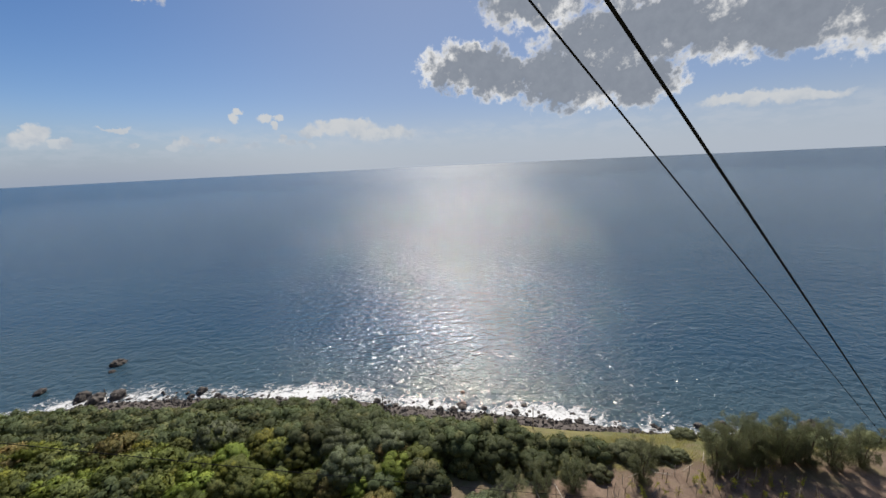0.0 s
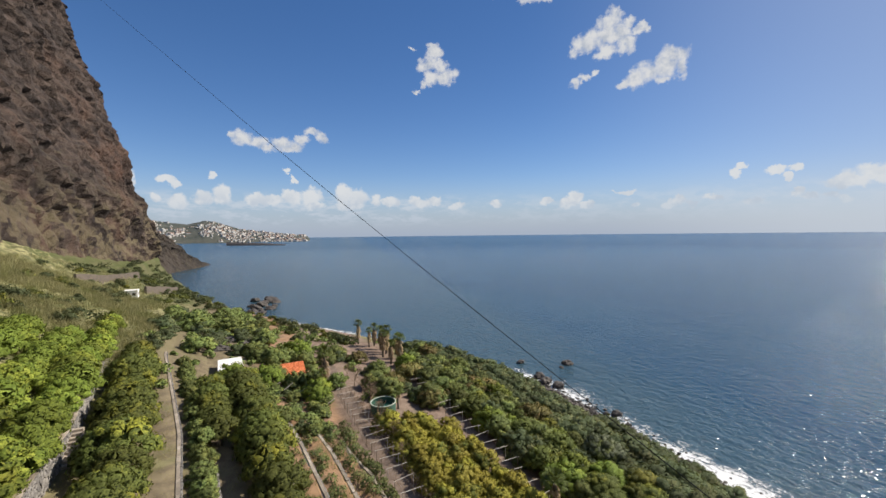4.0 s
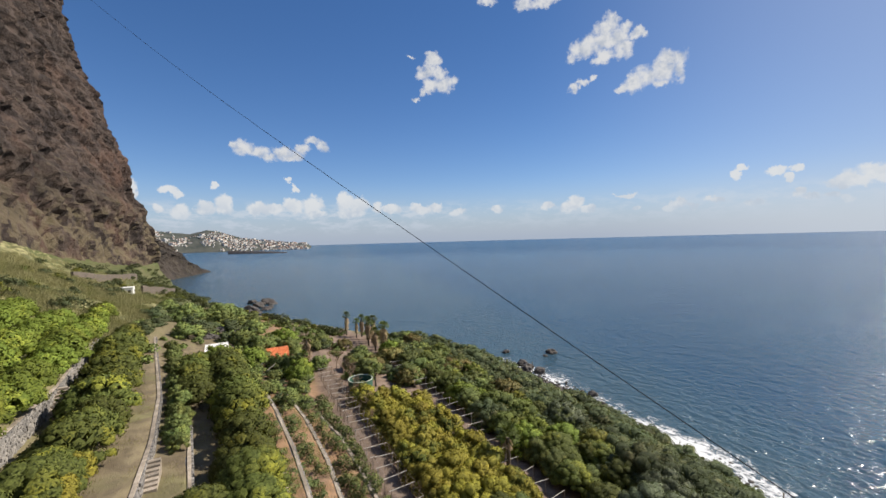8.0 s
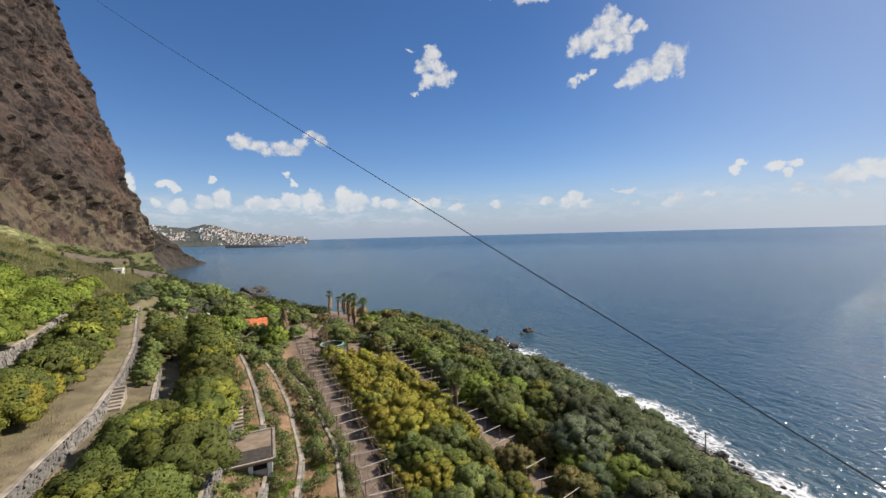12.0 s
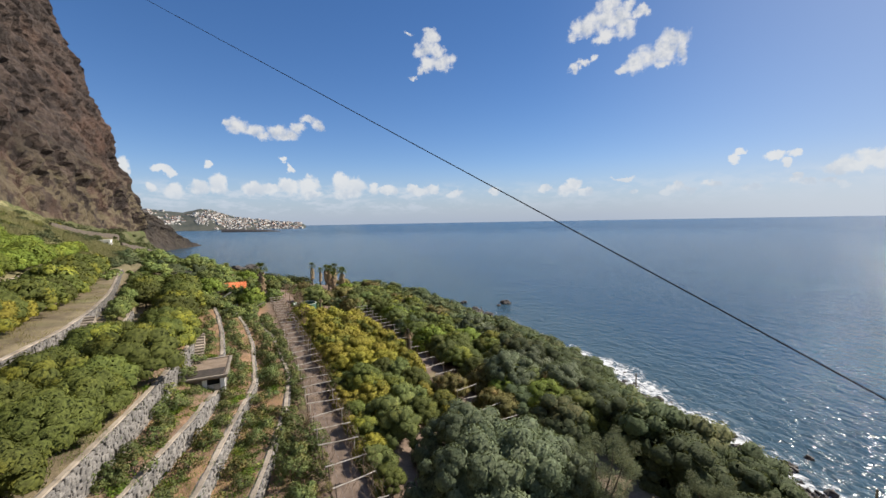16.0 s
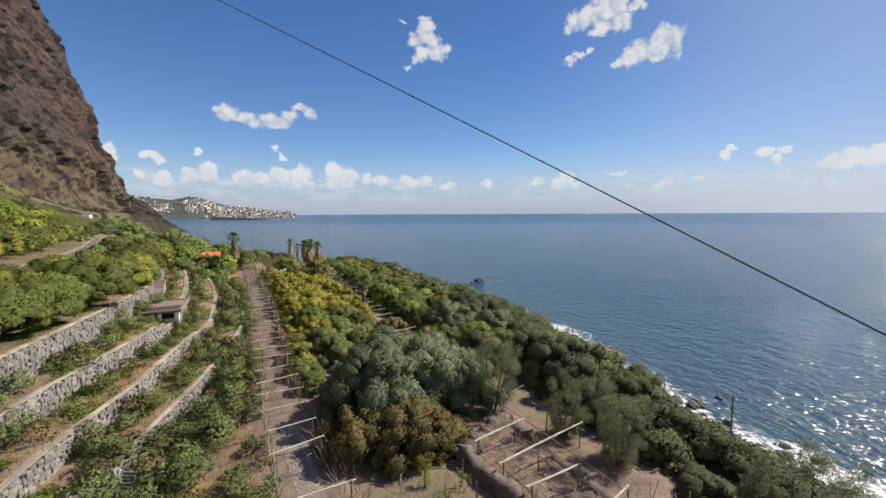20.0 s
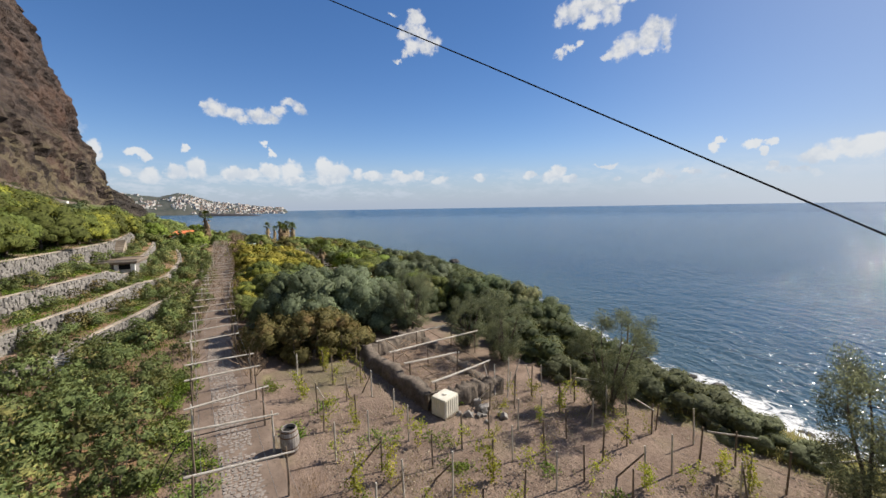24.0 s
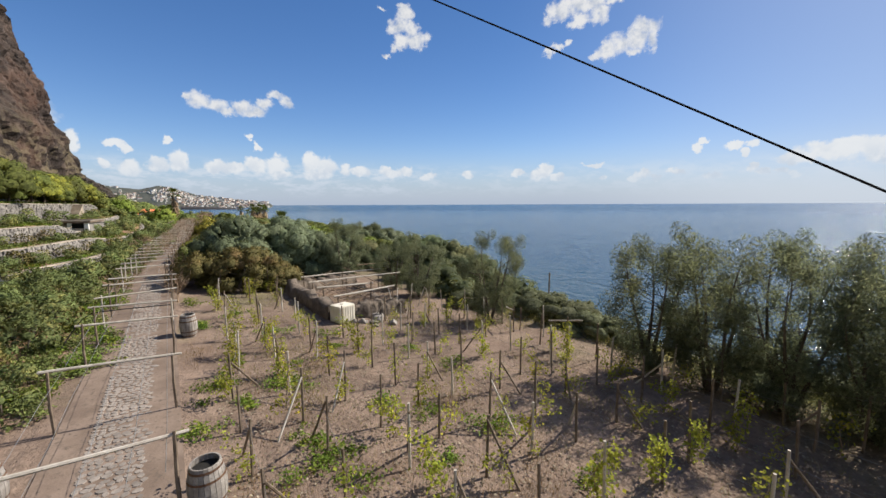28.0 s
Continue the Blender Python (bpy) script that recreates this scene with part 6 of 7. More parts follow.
def ruin():
    """A sunken roofless store: rough walls of stone and earth, and a lattice of poles over it."""
    root = tagged(new("ruined_shed"), "roofless rough stone shed with a lattice of bleached poles", "ruin")
    root.location = (-29.3, 9.8, height(-29.3, 9.8))
    o = Vector(root.location)
    corners = [(-31.6, 5.4), (-23.0, 6.4), (-23.4, 11.2), (-34.8, 11.6)]
    rng = random.Random(8)
    for k, (a, b) in enumerate(zip(corners, corners[1:] + corners[:1])):
        n, vs, fs = 40, [], []
        L = Vector((b[0] - a[0], b[1] - a[1], 0))
        side = Vector((-L.y, L.x, 0)).normalized()
        for i in range(n + 1):
            p = Vector((*a, 0)) + L * (i / n)
            g = height(p.x, p.y) - 0.3
            top = g + 1.15 + 0.40 * fbm(i * 0.18, k * 3.0) + 0.12 * fbm(i * 0.7, k * 3.0, 4.0) - (0.75 if k == 2 else 0)
            for j, (off, z) in enumerate(((0.62, g), (0.50, (g + top) / 2), (0.34, top), (-0.34, top), (-0.44, (g + top) / 2), (-0.52, g))):
                vs.append(tuple(p + side * (off + 0.24 * fbm(i * 0.22, j * 0.9, k * 5.0) + 0.08 * fbm(i * 0.9, j * 1.7, k * 5.0)) + Vector((0, 0, z + 0.06 * fbm(i * 0.6, j, k))) - o))
        for i in range(n):
            fs += [(6 * i + j, 6 * i + j + 1, 6 * i + j + 7, 6 * i + j + 6) for j in range(5)]
        fs += [tuple(range(6)), tuple(6 * n + j for j in range(5, -1, -1))]
        link("wall", mesh_from("wall", vs, fs, MUDWALL, True), root, "crumbling wall of dark stone and earth")
    z = 11.05
    # four stout poles across, thin ones lengthwise under them
    poles = [((-31.3, 6.2), (-32.2, 13.3)), ((-28.8, 6.2), (-29.7, 14.0)), ((-26.6, 6.3), (-26.7, 10.4)), ((-23.4, 6.5), (-24.0, 10.9)),
             ((-31.6, 7.0), (-23.3, 7.2)), ((-34.8, 10.7), (-24.0, 10.7)), ((-35.4, 12.2), (-36.2, 14.4)), ((-30.6, 8.8), (-26.0, 9.0)), ((-33.6, 12.8), (-29.0, 13.4))]
    for i, (a, b) in enumerate(poles):
        bm = bmesh.new()
        drop = 0.0 if i < 4 else -0.09
        stick(bm, Vector((*a, z + drop)) - o, Vector((*b, z + drop + rng.uniform(-0.15, 0.1))) - o, 0.06 if i < 4 else 0.03, 0.05 if i < 4 else 0.025, 6, rng.uniform(-0.08, 0.08), 3)
        part("roof_pole", bm, PALE_POLE if i < 4 else DRYTWIG, root, "bleached roof pole")
    for x, y in ((-31.3, 6.4), (-32.1, 13.0), (-28.8, 6.5), (-29.6, 13.7), (-26.6, 6.7), (-26.7, 10.2), (-23.4, 6.8), (-23.9, 10.7), (-28.6, 9.0), (-31.6, 9.6)):
        bm = bmesh.new()
        g = height(x, y) - 0.1
        stick(bm, Vector((x, y, g)) - o, Vector((x + rng.uniform(-0.1, 0.1), y, z + 0.05)) - o, 0.045, 0.04, 6)
        part("prop", bm, POST_WOOD, root)
    bm = bmesh.new()
    for _ in range(110):
        x, y = rng.uniform(-33, -24.5), rng.uniform(6.8, 11.0)
        a = rng.uniform(0, 6.28)
        g = height(x, y) + rng.uniform(0.02, 0.5)
        stick(bm, Vector((x, y, g)) - o, Vector((x + math.cos(a) * rng.uniform(0.5, 1.6), y + math.sin(a) * rng.uniform(0.5, 1.6), g + rng.uniform(0, 0.5))) - o, 0.02, 0.012, 4)
    tagged(part("brushwood", bm, DRYTWIG, root, "pile of dry brushwood"), kind="stuff")
    # poles that lean at the corner
    for i in range(7):
        bm = bmesh.new()
        x, y = -23.2 + rng.uniform(-0.8, 0.8), 10.4 + i * 0.55
        g = height(x, y)
        stick(bm, Vector((x + rng.uniform(-0.8, 0.9), y + rng.uniform(-0.6, 0.6), g - 0.05)) - o, Vector((x, y, g + rng.uniform(1.3, 1.9))) - o, 0.035, 0.028, 6)
        part("leaning_pole", bm, PALE_POLE, root)


ruin()


def rubble(x, y, n, spread, label, seed):
    rng = random.Random(seed)
    root = tagged(new("stone_heap"), label, "stones")
    root.location = (x, y, height(x, y))
    for _ in range(n):
        s = rng.uniform(0.2, 0.5)
        link("stone", STONE_SHAPES[rng.randrange(10)], root, at=Matrix.LocRotScale((rng.gauss(0, spread), rng.gauss(0, spread), s * 0.25), Euler([rng.uniform(0, 3) for _ in range(3)]), (s, s, s * 0.8)))


rubble(-21.6, 8.4, 16, 0.5, "heap of pale field stones beside the ruin", 3)


def stone_hut():
    """A low shelter let into the terrace, with a flat gravel roof on a rendered front."""
    root = tagged(new("stone_hut"), "low stone hut with a flat gravel roof and pale door pillars", "hut")
    root.matrix_basis = pose(-65.2, -14.4, 12.9, 0, 0, -3) @ Matrix.Diagonal((1.12, 1.25, 1, 1))
    for nm, size, at, m, lb in (("roof", (5.4, 4.4, 0.22), (0, 0, 1.92), ROOFEARTH, "flat roof covered with brown gravel"), ("back_wall", (5.0, 0.4, 2.2), (0, -1.9, 0.7), MUDWALL, ""),
                                ("side_wall", (0.4, 3.9, 2.2), (-2.4, 0.0, 0.7), MUDWALL, ""), ("front_wall", (5.0, 0.35, 2.2), (0, 1.85, 0.7), STONE, ""),
                                ("end_wall", (0.3, 2.4, 2.2), (2.35, -0.7, 0.7), MUDWALL, ""), ("pillar", (0.32, 0.34, 2.2), (2.40, 1.86, 0.72), WHITEWASH, "whitewashed door pillar"),
                                # the gap over the door is a solid panel, its shade painted near-black
                                ("pillar", (0.30, 0.3, 2.2), (2.40, 0.62, 0.72), WHITEWASH, "whitewashed door pillar"), ("door", (0.08, 0.98, 1.35), (2.32, 1.22, 0.45), PALE_POLE, "bleached plank door"), ("opening", (0.08, 0.98, 0.5), (2.28, 1.22, 1.42), DARKHOLE, "near-black panel painted as the shaded gap above the door")):
        bm = bmesh.new()
        box(bm, size, at, None, 0.03)
        part(nm, bm, m, root, lb)
    for at, size in (((0, 2.16, 2.06), (5.5, 0.2, 0.16)), ((0, -2.16, 2.06), (5.5, 0.2, 0.16)), ((2.68, 0, 2.06), (0.2, 4.2, 0.16)), ((-2.68, 0, 2.06), (0.2, 4.2, 0.16))):
        bm = bmesh.new()
        box(bm, size, at, None, 0.02)
        part("roof_edge", bm, COPING, root, "pale concrete roof edge")
    bm = bmesh.new()
    box(bm, (1.9, 3.9, 0.1), (1.55, 0, 2.09), None, 0.02)
    part("roof_sheet", bm, mottled("dark_roof_felt", (0.05, 0.042, 0.036), (0.08, 0.066, 0.055), 2.0, 0.9), root, "dark sheet over part of the roof")


stone_hut()


def round_tank(x, y, z, r=2.25, h=2.1):
    root = tagged(new("water_tank"), "round open green water tank with a pale rim", "tank")
    root.location = (x, y, z)
    n = 40
    for nm, r0, r1, z0, z1, m in (("wall", r, r - 0.08, -0.4, h, TANKGREEN), ("rim", r + 0.05, r - 0.14, h - 0.02, h + 0.10, TANKRIM)):
        vs, fs = [], []
        for i in range(n):
            a = i * math.tau / n
            vs += [(q * math.cos(a), q * math.sin(a), zz) for q, zz in ((r0, z0), (r0, z1), (r1, z1), (r1, z0))]
        for i in range(n):
            o, p = 4 * i, 4 * ((i + 1) % n)
            fs += [(o + j, p + j, p + (j + 1) % 4, o + (j + 1) % 4) for j in range(4)]
        link(nm, mesh_from(nm, vs, fs, m, False), root)
    bm = bmesh.new()
    bmesh.ops.create_circle(bm, cap_ends=True, radius=r - 0.09, segments=n, matrix=Matrix.Translation((0, 0, h - 0.75)))
    mw, nn = material("tank_water")
    finish(nn, (0.02, 0.06, 0.045), 0.05, nn.noise(world_coords(nn), 3.0), 0.1, 0.01)
    part("water_surface", bm, mw, root, "dark green water")


round_tank(-103.2, 1.4, height(-103.2, 1.4))


# ---- houses ----
def house(name, x, y, z, turn, w, d, h, label, roof="flat", pitch=0.9):
    root = tagged(new(name), label, "house")
    root.matrix_basis = pose(x, y, z, 0, 0, turn)
    bm = bmesh.new()
    box(bm, (w, d, h + 1.0), (0, 0, (h - 1.0) / 2), None, 0.02)
    part("wall", bm, WHITEWASH, root)
    if roof == "flat":
        bm = bmesh.new()
        box(bm, (w + 0.2, d + 0.2, 0.16), (0, 0, h + 0.08), None, 0.02)
        part("roof", bm, WHITEWASH, root)
    else:
        run, bays = d / 2 + 0.35, int((w + 0.6) / 0.22)
        for s in (-1, 1):
            slope = math.hypot(run, pitch)
            tilt = Matrix.Rotation(s * math.atan2(-pitch, run), 4, "X")
            vs, fs = [], []
            for i in range(bays * 4 + 1):
                u = -w / 2 - 0.3 + (w + 0.6) * i / (bays * 4)
                zz = 0.05 * math.sin(i * math.pi / 2)
                for q in (0.0, slope):
                    for dz in (0, -0.06):
                        vs.append(tuple(Matrix.Translation((0, 0, h + pitch)) @ tilt @ Vector((u, s * q, zz + dz))))
            for i in range(bays * 4):
                o = 4 * i
                fs += [(o, o + 4, o + 6, o + 2), (o + 3, o + 7, o + 5, o + 1), (o + 2, o + 6, o + 7, o + 3)]
            link("roof", mesh_from("roof", vs, fs, TILE), root, "orange clay tile roof slope")
        for s in (-1, 1):
            me = mesh_from("gable", [(s * w / 2, -d / 2, h), (s * w / 2, d / 2, h), (s * w / 2, 0, h + pitch - 0.05), (s * (w / 2 - 0.15), -d / 2, h), (s * (w / 2 - 0.15), d / 2, h), (s * (w / 2 - 0.15), 0, h + pitch - 0.05)],
                           [(0, 1, 2), (5, 4, 3), (0, 2, 5, 3), (1, 4, 5, 2)], WHITEWASH)
            link("gable", me, root)
    # doors and windows are flat panels with the shade of the rooms painted on
    for sx, sy, ww, hh, up, nm in ((w / 2 + 0.01, -d * 0.22, 0.8, 1.9, 0.95, "door"), (w / 2 + 0.01, d * 0.22, 0.9, 0.9, 1.4, "window")):
        bm = bmesh.new()
        box(bm, (0.08, ww, hh), (sx, sy, up), None, 0.01)
        part(nm, bm, DARKHOLE, root)
    bm = bmesh.new()
    box(bm, (0.9, 0.08, 0.9), (-w * 0.1, d / 2 + 0.01, 1.4), None, 0.01)
    part("window", bm, DARKHOLE, root)
    return root


house("tiled_house", -125.7, -11.9, 12.3, 90, 4.8, 8.0, 2.3, "small white house with a bright orange tiled roof", "gable", 1.3)
house("tiled_shed", -140.6, -19.2, 14.0, 10, 3.0, 2.6, 1.5, "small shed with an orange tiled roof", "gable", 0.7)
house("white_house", -125.8, -23.2, 14.8, 3, 8.0, 4.2, 2.6, "plain white house with a flat roof among trees")
house("small_house", -202.7, -54.4, height(-202.7, -54.4) - 0.4, 5, 4.0, 3.6, 2.6, "small pale hut on the grassy slope")


def slope_wall(pts, tall, label):
    """A long retaining wall of dark stone across the grassy slope, with its level top."""
    vs, fs, n = [], [], 24
    for i in range(n + 1):
        f = i / n
        x, y = pts[0][0] + (pts[1][0] - pts[0][0]) * f, pts[0][1] + (pts[1][1] - pts[0][1]) * f
        g = height(x, y)
        top = g + tall + 0.25 * fbm(i * 0.6, tall)
        vs += [(x, y + 0.5, g - 1.5), (x, y + 0.35, top), (x, y - 0.35, top), (x, y - 0.5, g - 1.5)]
    for i in range(n):
        fs += [(4 * i + j, 4 * i + j + 1, 4 * i + j + 5, 4 * i + j + 4) for j in range(3)]
    fs += [(0, 1, 2, 3), tuple(4 * n + j for j in (3, 2, 1, 0))]
    tagged(link("retaining_wall", mesh_from("retaining_wall", vs, fs, MUDWALL)), label, "wall", "slope walls", "structure")


slope_wall(((-200, -68), (-278, -67)), 2.4, "long dark stone retaining wall under the cliff")
slope_wall(((-232, -56), (-288, -52.5)), 3.2, "tall dark stone retaining wall above the bay")


def loose_beams():
    """Pale beams of a fallen pergola propped about on the garden ground."""
    rng = random.Random(92)
    for x, y in ((-121.2, -20.6), (-116.7, -16.9), (-115.4, -14.7), (-113.5, -12.8), (-112.7, -11.4), (-110.3, -9.8), (-108.5, -8.4)):
        bm = bmesh.new()
        a, g = rng.uniform(0.9, 2.0), height(x, y)
        stick(bm, (0, 0, 0.05), (2.3 * math.cos(a), 2.3 * math.sin(a), rng.uniform(0.9, 1.5)), 0.09, 0.08, 6)
        ob = part("garden_beam", bm, PALE_POLE, None)
        ob.location = (x, y, g)
        tagged(ob, "pale bleached beam propped on the garden ground", "beam", "garden beams")


loose_beams()


def edge_fence():
    """A thin fence of crooked posts and wires along the seaward edge of the vineyard."""
    root = tagged(new("fence"), "thin crooked wooden fence along the vineyard's seaward edge", "fence")
    root.location = (-5, 16.2, height(-5, 16.2))
    o, rng, tops = Vector(root.location), random.Random(91), []
    for i in range(17):
        x = -21 + i * 1.7
        y = 15.0 + 0.02 * (x + 21) * 0.5 + rng.uniform(-0.25, 0.25)
        g = height(x, y)
        bm = bmesh.new()
        top = Vector((x + rng.uniform(-0.1, 0.1), y, g + rng.uniform(1.3, 1.8)))
        stick(bm, Vector((x, y, g - 0.2)) - o, top - o, 0.04, 0.032, 6, rng.uniform(-0.03, 0.03), 2)
        part("post", bm, POST_WOOD if i % 4 else PALE_POLE, root)
        tops.append(top)
    for drop in (0.15, 0.6, 1.0):
        bm = bmesh.new()
        tube(bm, [a - o - Vector((0, 0, drop)) for a in tops], 0.004, 3)
        part("wire", bm, WIRE, root)
    for x, y, a in ((-13.5, 14.8, 0.4), (-17.0, 15.0, -0.5), (-10.2, 16.0, 0.9), (-20.5, 14.6, 0.2)):
        bm = bmesh.new()
        g = height(x, y)
        stick(bm, Vector((x, y, g + 1.2)) - o, Vector((x + 1.7 * math.cos(a), y + 1.7 * math.sin(a), g + 1.5)) - o, 0.04, 0.035, 6)
        part("rail", bm, PALE_POLE, root, "bleached loose rail")


edge_fence()


def hose():
    """A black hose hung over a trellis frame and down to the field."""
    bm = bmesh.new()
    pts = [Vector((-22.38, -1.66, 11.94)), Vector((-22.42, -3.31, 11.97)), Vector((-22.6, -4.55, 11.92)), Vector((-22.8, -5.0, 11.6)), Vector((-22.66, -5.27, 11.2)), Vector((-22.53, -5.51, 10.8)), Vector((-22.24, -5.77, 10.3))]
    tube(bm, pts, 0.022, 6)
    tagged(part("hose", bm, PVC, None), "black hose draped over the vine trellis", "hose")


hose()


def leaning_grid():
    """A small white slatted panel leaning at the corner of the lowest wall."""
    root = tagged(new("slatted_panel"), "small white slatted panel leaning on the terrace wall", "panel")
    root.matrix_basis = pose(-36.6, -12.2, 10.75, 62, 0, 60)
    for i in range(7):
        bm = bmesh.new()
        box(bm, (0.9, 0.05, 0.03), (0, 0.1 + i * 0.17, 0), None, 0.005)
        part("slat", bm, WHITEWASH, root)
    for x in (-0.45, 0.45):
        bm = bmesh.new()
        box(bm, (0.05, 1.25, 0.05), (x, 0.6, 0), None, 0.005)
        part("stile", bm, WHITEWASH, root)


leaning_grid()
# ---- shore: boulders, surf, poles ----
def boulder_mesh(seed, rough=0.35):
    bm = bmesh.new()
    bmesh.ops.create_icosphere(bm, subdivisions=3, radius=1.0)
    for v in bm.verts:
        p = v.co * 1.3 + Vector((seed * 3.7, 0, 0))
        v.co *= 1 + rough * noise.fractal(p, 1.0, 2.0, 3) + 0.12 * abs(noise.noise(p * 2.3))
    me = bpy.data.meshes.new("boulder")
    bm.to_mesh(me)
    bm.free()
    me.materials.append(ROCK)
    return me


BOULDERS = [boulder_mesh(i) for i in range(6)]
rng = random.Random(44)


def boulder(x, y, s, tall=0.7, z=0.0, label="dark wet basalt boulder at the water's edge", group="shore boulders"):
    ob = link("boulder", rng.choice(BOULDERS), at=Matrix.LocRotScale((x, y, z + 0.1 * s), Euler((rng.uniform(-0.3, 0.3), rng.uniform(-0.3, 0.3), rng.uniform(0, 6))), (s * rng.uniform(0.8, 1.3), s * rng.uniform(0.8, 1.2), s * tall)))
    return tagged(ob, label, "rock", group)


for x, y, s, t in ((-129.7, 73.9, 1.8, 0.6), (-138.5, 61.2, 1.3, 0.5), (-133.8, 48.6, 1.3, 1.7), (-128, 69.5, 0.9, 0.4), (22.0, 32.5, 1.7, 0.9), (7.6, 34.6, 1.1, 0.9), (-45, 47.6, 0.5, 1.0), (-38, 50.5, 0.45, 0.6), (-26, 44.5, 0.5, 0.8),
                   (-125, 57.5, 1.8, 0.8), (-121, 56.0, 1.7, 0.9), (-117, 57.2, 1.6, 0.8), (-98, 57.0, 1.2, 0.8)):
    boulder(x, y, s, t)
for x, y, s in ((-290, -14, 3.4), (-286, -7, 2.8), (-300, -10, 4.2), (-316, -4, 4.6), (-308, -2, 2.6), (-322, -14, 3.2), (-280, -16, 2.6), (-274, -12, 2.2), (-330, -6, 2.2), (-294, -4, 2.0), (-310, -9, 3.0), (-284, -12, 1.8), (-268, -15, 1.6), (-300, -17, 2.4)):
    boulder(x, y, s, 0.5, 0, "dark jagged basalt rock standing in the bay", "bay rocks")
for _ in range(26):
    x, y = rng.gauss(-152, 7), rng.gauss(-26, 4)
    boulder(x, y, rng.uniform(0.5, 1.3), 0.7, height(x, y), "grey boulder on the slope above the houses", "slope boulders")
for _ in range(190):
    x = rng.uniform(-150, 32)
    boulder(x, SHORE(x) + rng.gauss(0.3, 1.3), rng.choice((0.25, 0.3, 0.4, 0.55, 0.8)) * rng.uniform(0.8, 1.2), rng.uniform(0.5, 0.9))


def shingle(n, seed):
    """The stones of the beach, as one mesh."""
    rng = random.Random(seed)
    poses = []
    for _ in range(n):
        x = rng.uniform(-160, 40)
        f = rng.random()
        y = SHORE(x) - 8.0 * f + rng.gauss(0, 0.4)
        s = rng.uniform(0.18, 0.75) * rng.random() ** 0.5
        poses.append(Matrix.LocRotScale((x, y, height(x, y) + 0.1 * s), Euler([rng.uniform(0, 6) for _ in range(3)]), (s * 1.2, s, s * 0.8)))
    v, f = joined_stones(poses, seed)
    tagged(link("shingle", mesh_from("shingle", v, f, ROCK)), "grey shingle and cobbles along the beach", "stones", kind="stuff")


shingle(3800, 9)


def surf():
    m, n = material("surf_foam")
    p = world_coords(n)
    uv = n.add("ShaderNodeUVMap").outputs[0]
    v = n.add("ShaderNodeSeparateXYZ", {0: uv}).outputs[1]
    lace = n.noise(n.scaled(p, (1.0, 1.3, 1.0)), 0.50, 8.0, 0.74, distort=1.4)
    big = n.noise(p, 0.06, 3.0)
    edge = n.math("MULTIPLY", n.ramp(v, 0.0, 0.10), n.ramp(v, 1.0, 0.10))
    amount = n.math("ADD", n.math("MULTIPLY", edge, 0.34), n.math("MULTIPLY", n.math("SUBTRACT", big, 0.5), 0.75))
    alpha = n.ramp(n.math("ADD", lace, amount), 0.70, 0.92)
    b = n.add("ShaderNodeBsdfPrincipled", {"Base Color": (0.66, 0.68, 0.70), "Roughness": 0.7, "Alpha": alpha})
    n.add("ShaderNodeOutputMaterial", {0: b.outputs[0]})
    xs = np.arange(-300, 60, 1.5)
    verts, faces, uvs = [], [], []
    wide = along((-300, 8), (-160, 10), (-125, 16), (-100, 13), (-75, 11), (-55, 12), (-40, 12), (-10, 11), (10, 12), (25, 12), (60, 9))
    for x in xs:
        for j in range(9):
            y = SHORE(x) - 1.5 + wide(x) * j / 8
            verts.append((x, y, 0.10 + 0.06 * fbm(x * 0.4, y * 0.4)))
    faces = [(i * 9 + j, i * 9 + 9 + j, i * 9 + 10 + j, i * 9 + j + 1) for i in range(len(xs) - 1) for j in range(8)]
    me = mesh_from("surf_foam", verts, faces, m, True)
    layer = me.uv_layers.new(name="UVMap")
    for poly in me.polygons:
        for li, vi in zip(poly.loop_indices, poly.vertices):
            layer.data[li].uv = (0.0, (vi % 9) / 8)
    tagged(link("surf_foam", me), "broken white surf along the stony shore", "surf", kind="stuff")


surf()


def utility_pole(x, y, tall, label):
    root = tagged(new("utility_pole"), label, "pole", "shore poles")
    root.location = (x, y, height(x, y))
    bm = bmesh.new()
    stick(bm, (0, 0, -0.4), (0, 0, tall), 0.09, 0.07, 8)
    part("mast", bm, POST_WOOD, root)
    bm = bmesh.new()
    box(bm, (0.06, 0.5, 0.08), (0, 0, tall - 0.3), None, 0.01)
    part("crossbar", bm, POST_WOOD, root)
    return root


utility_pole(-27.9, 30.5, 9.6 - height(-27.9, 30.5), "dark wooden pole on the bank above the sea")
utility_pole(-53.6, 39.4, 7.5 - height(-53.6, 39.4), "slender dark pole among the bank trees")
utility_pole(-118, 55.5, 3.4, "short dark pole on the beach")
wire("pole_wire", (-27.9, 30.5, 9.4), (14, 28, 12.6), 0.012, PVC, None, 0.9, "dark sagging wire from a pole", "wire", "", 10)

# ---- the cableway's ropes ----
DOWN = Vector((0.7272, 0.4119, -0.5491))
SIDE = Vector((-0.4929, 0.8701, 0.0))
OVER = Vector((0.4778, 0.2706, 0.8358))
START, END = Vector(ROWS[0][1:4]), Vector(ROWS[-1][1:4])


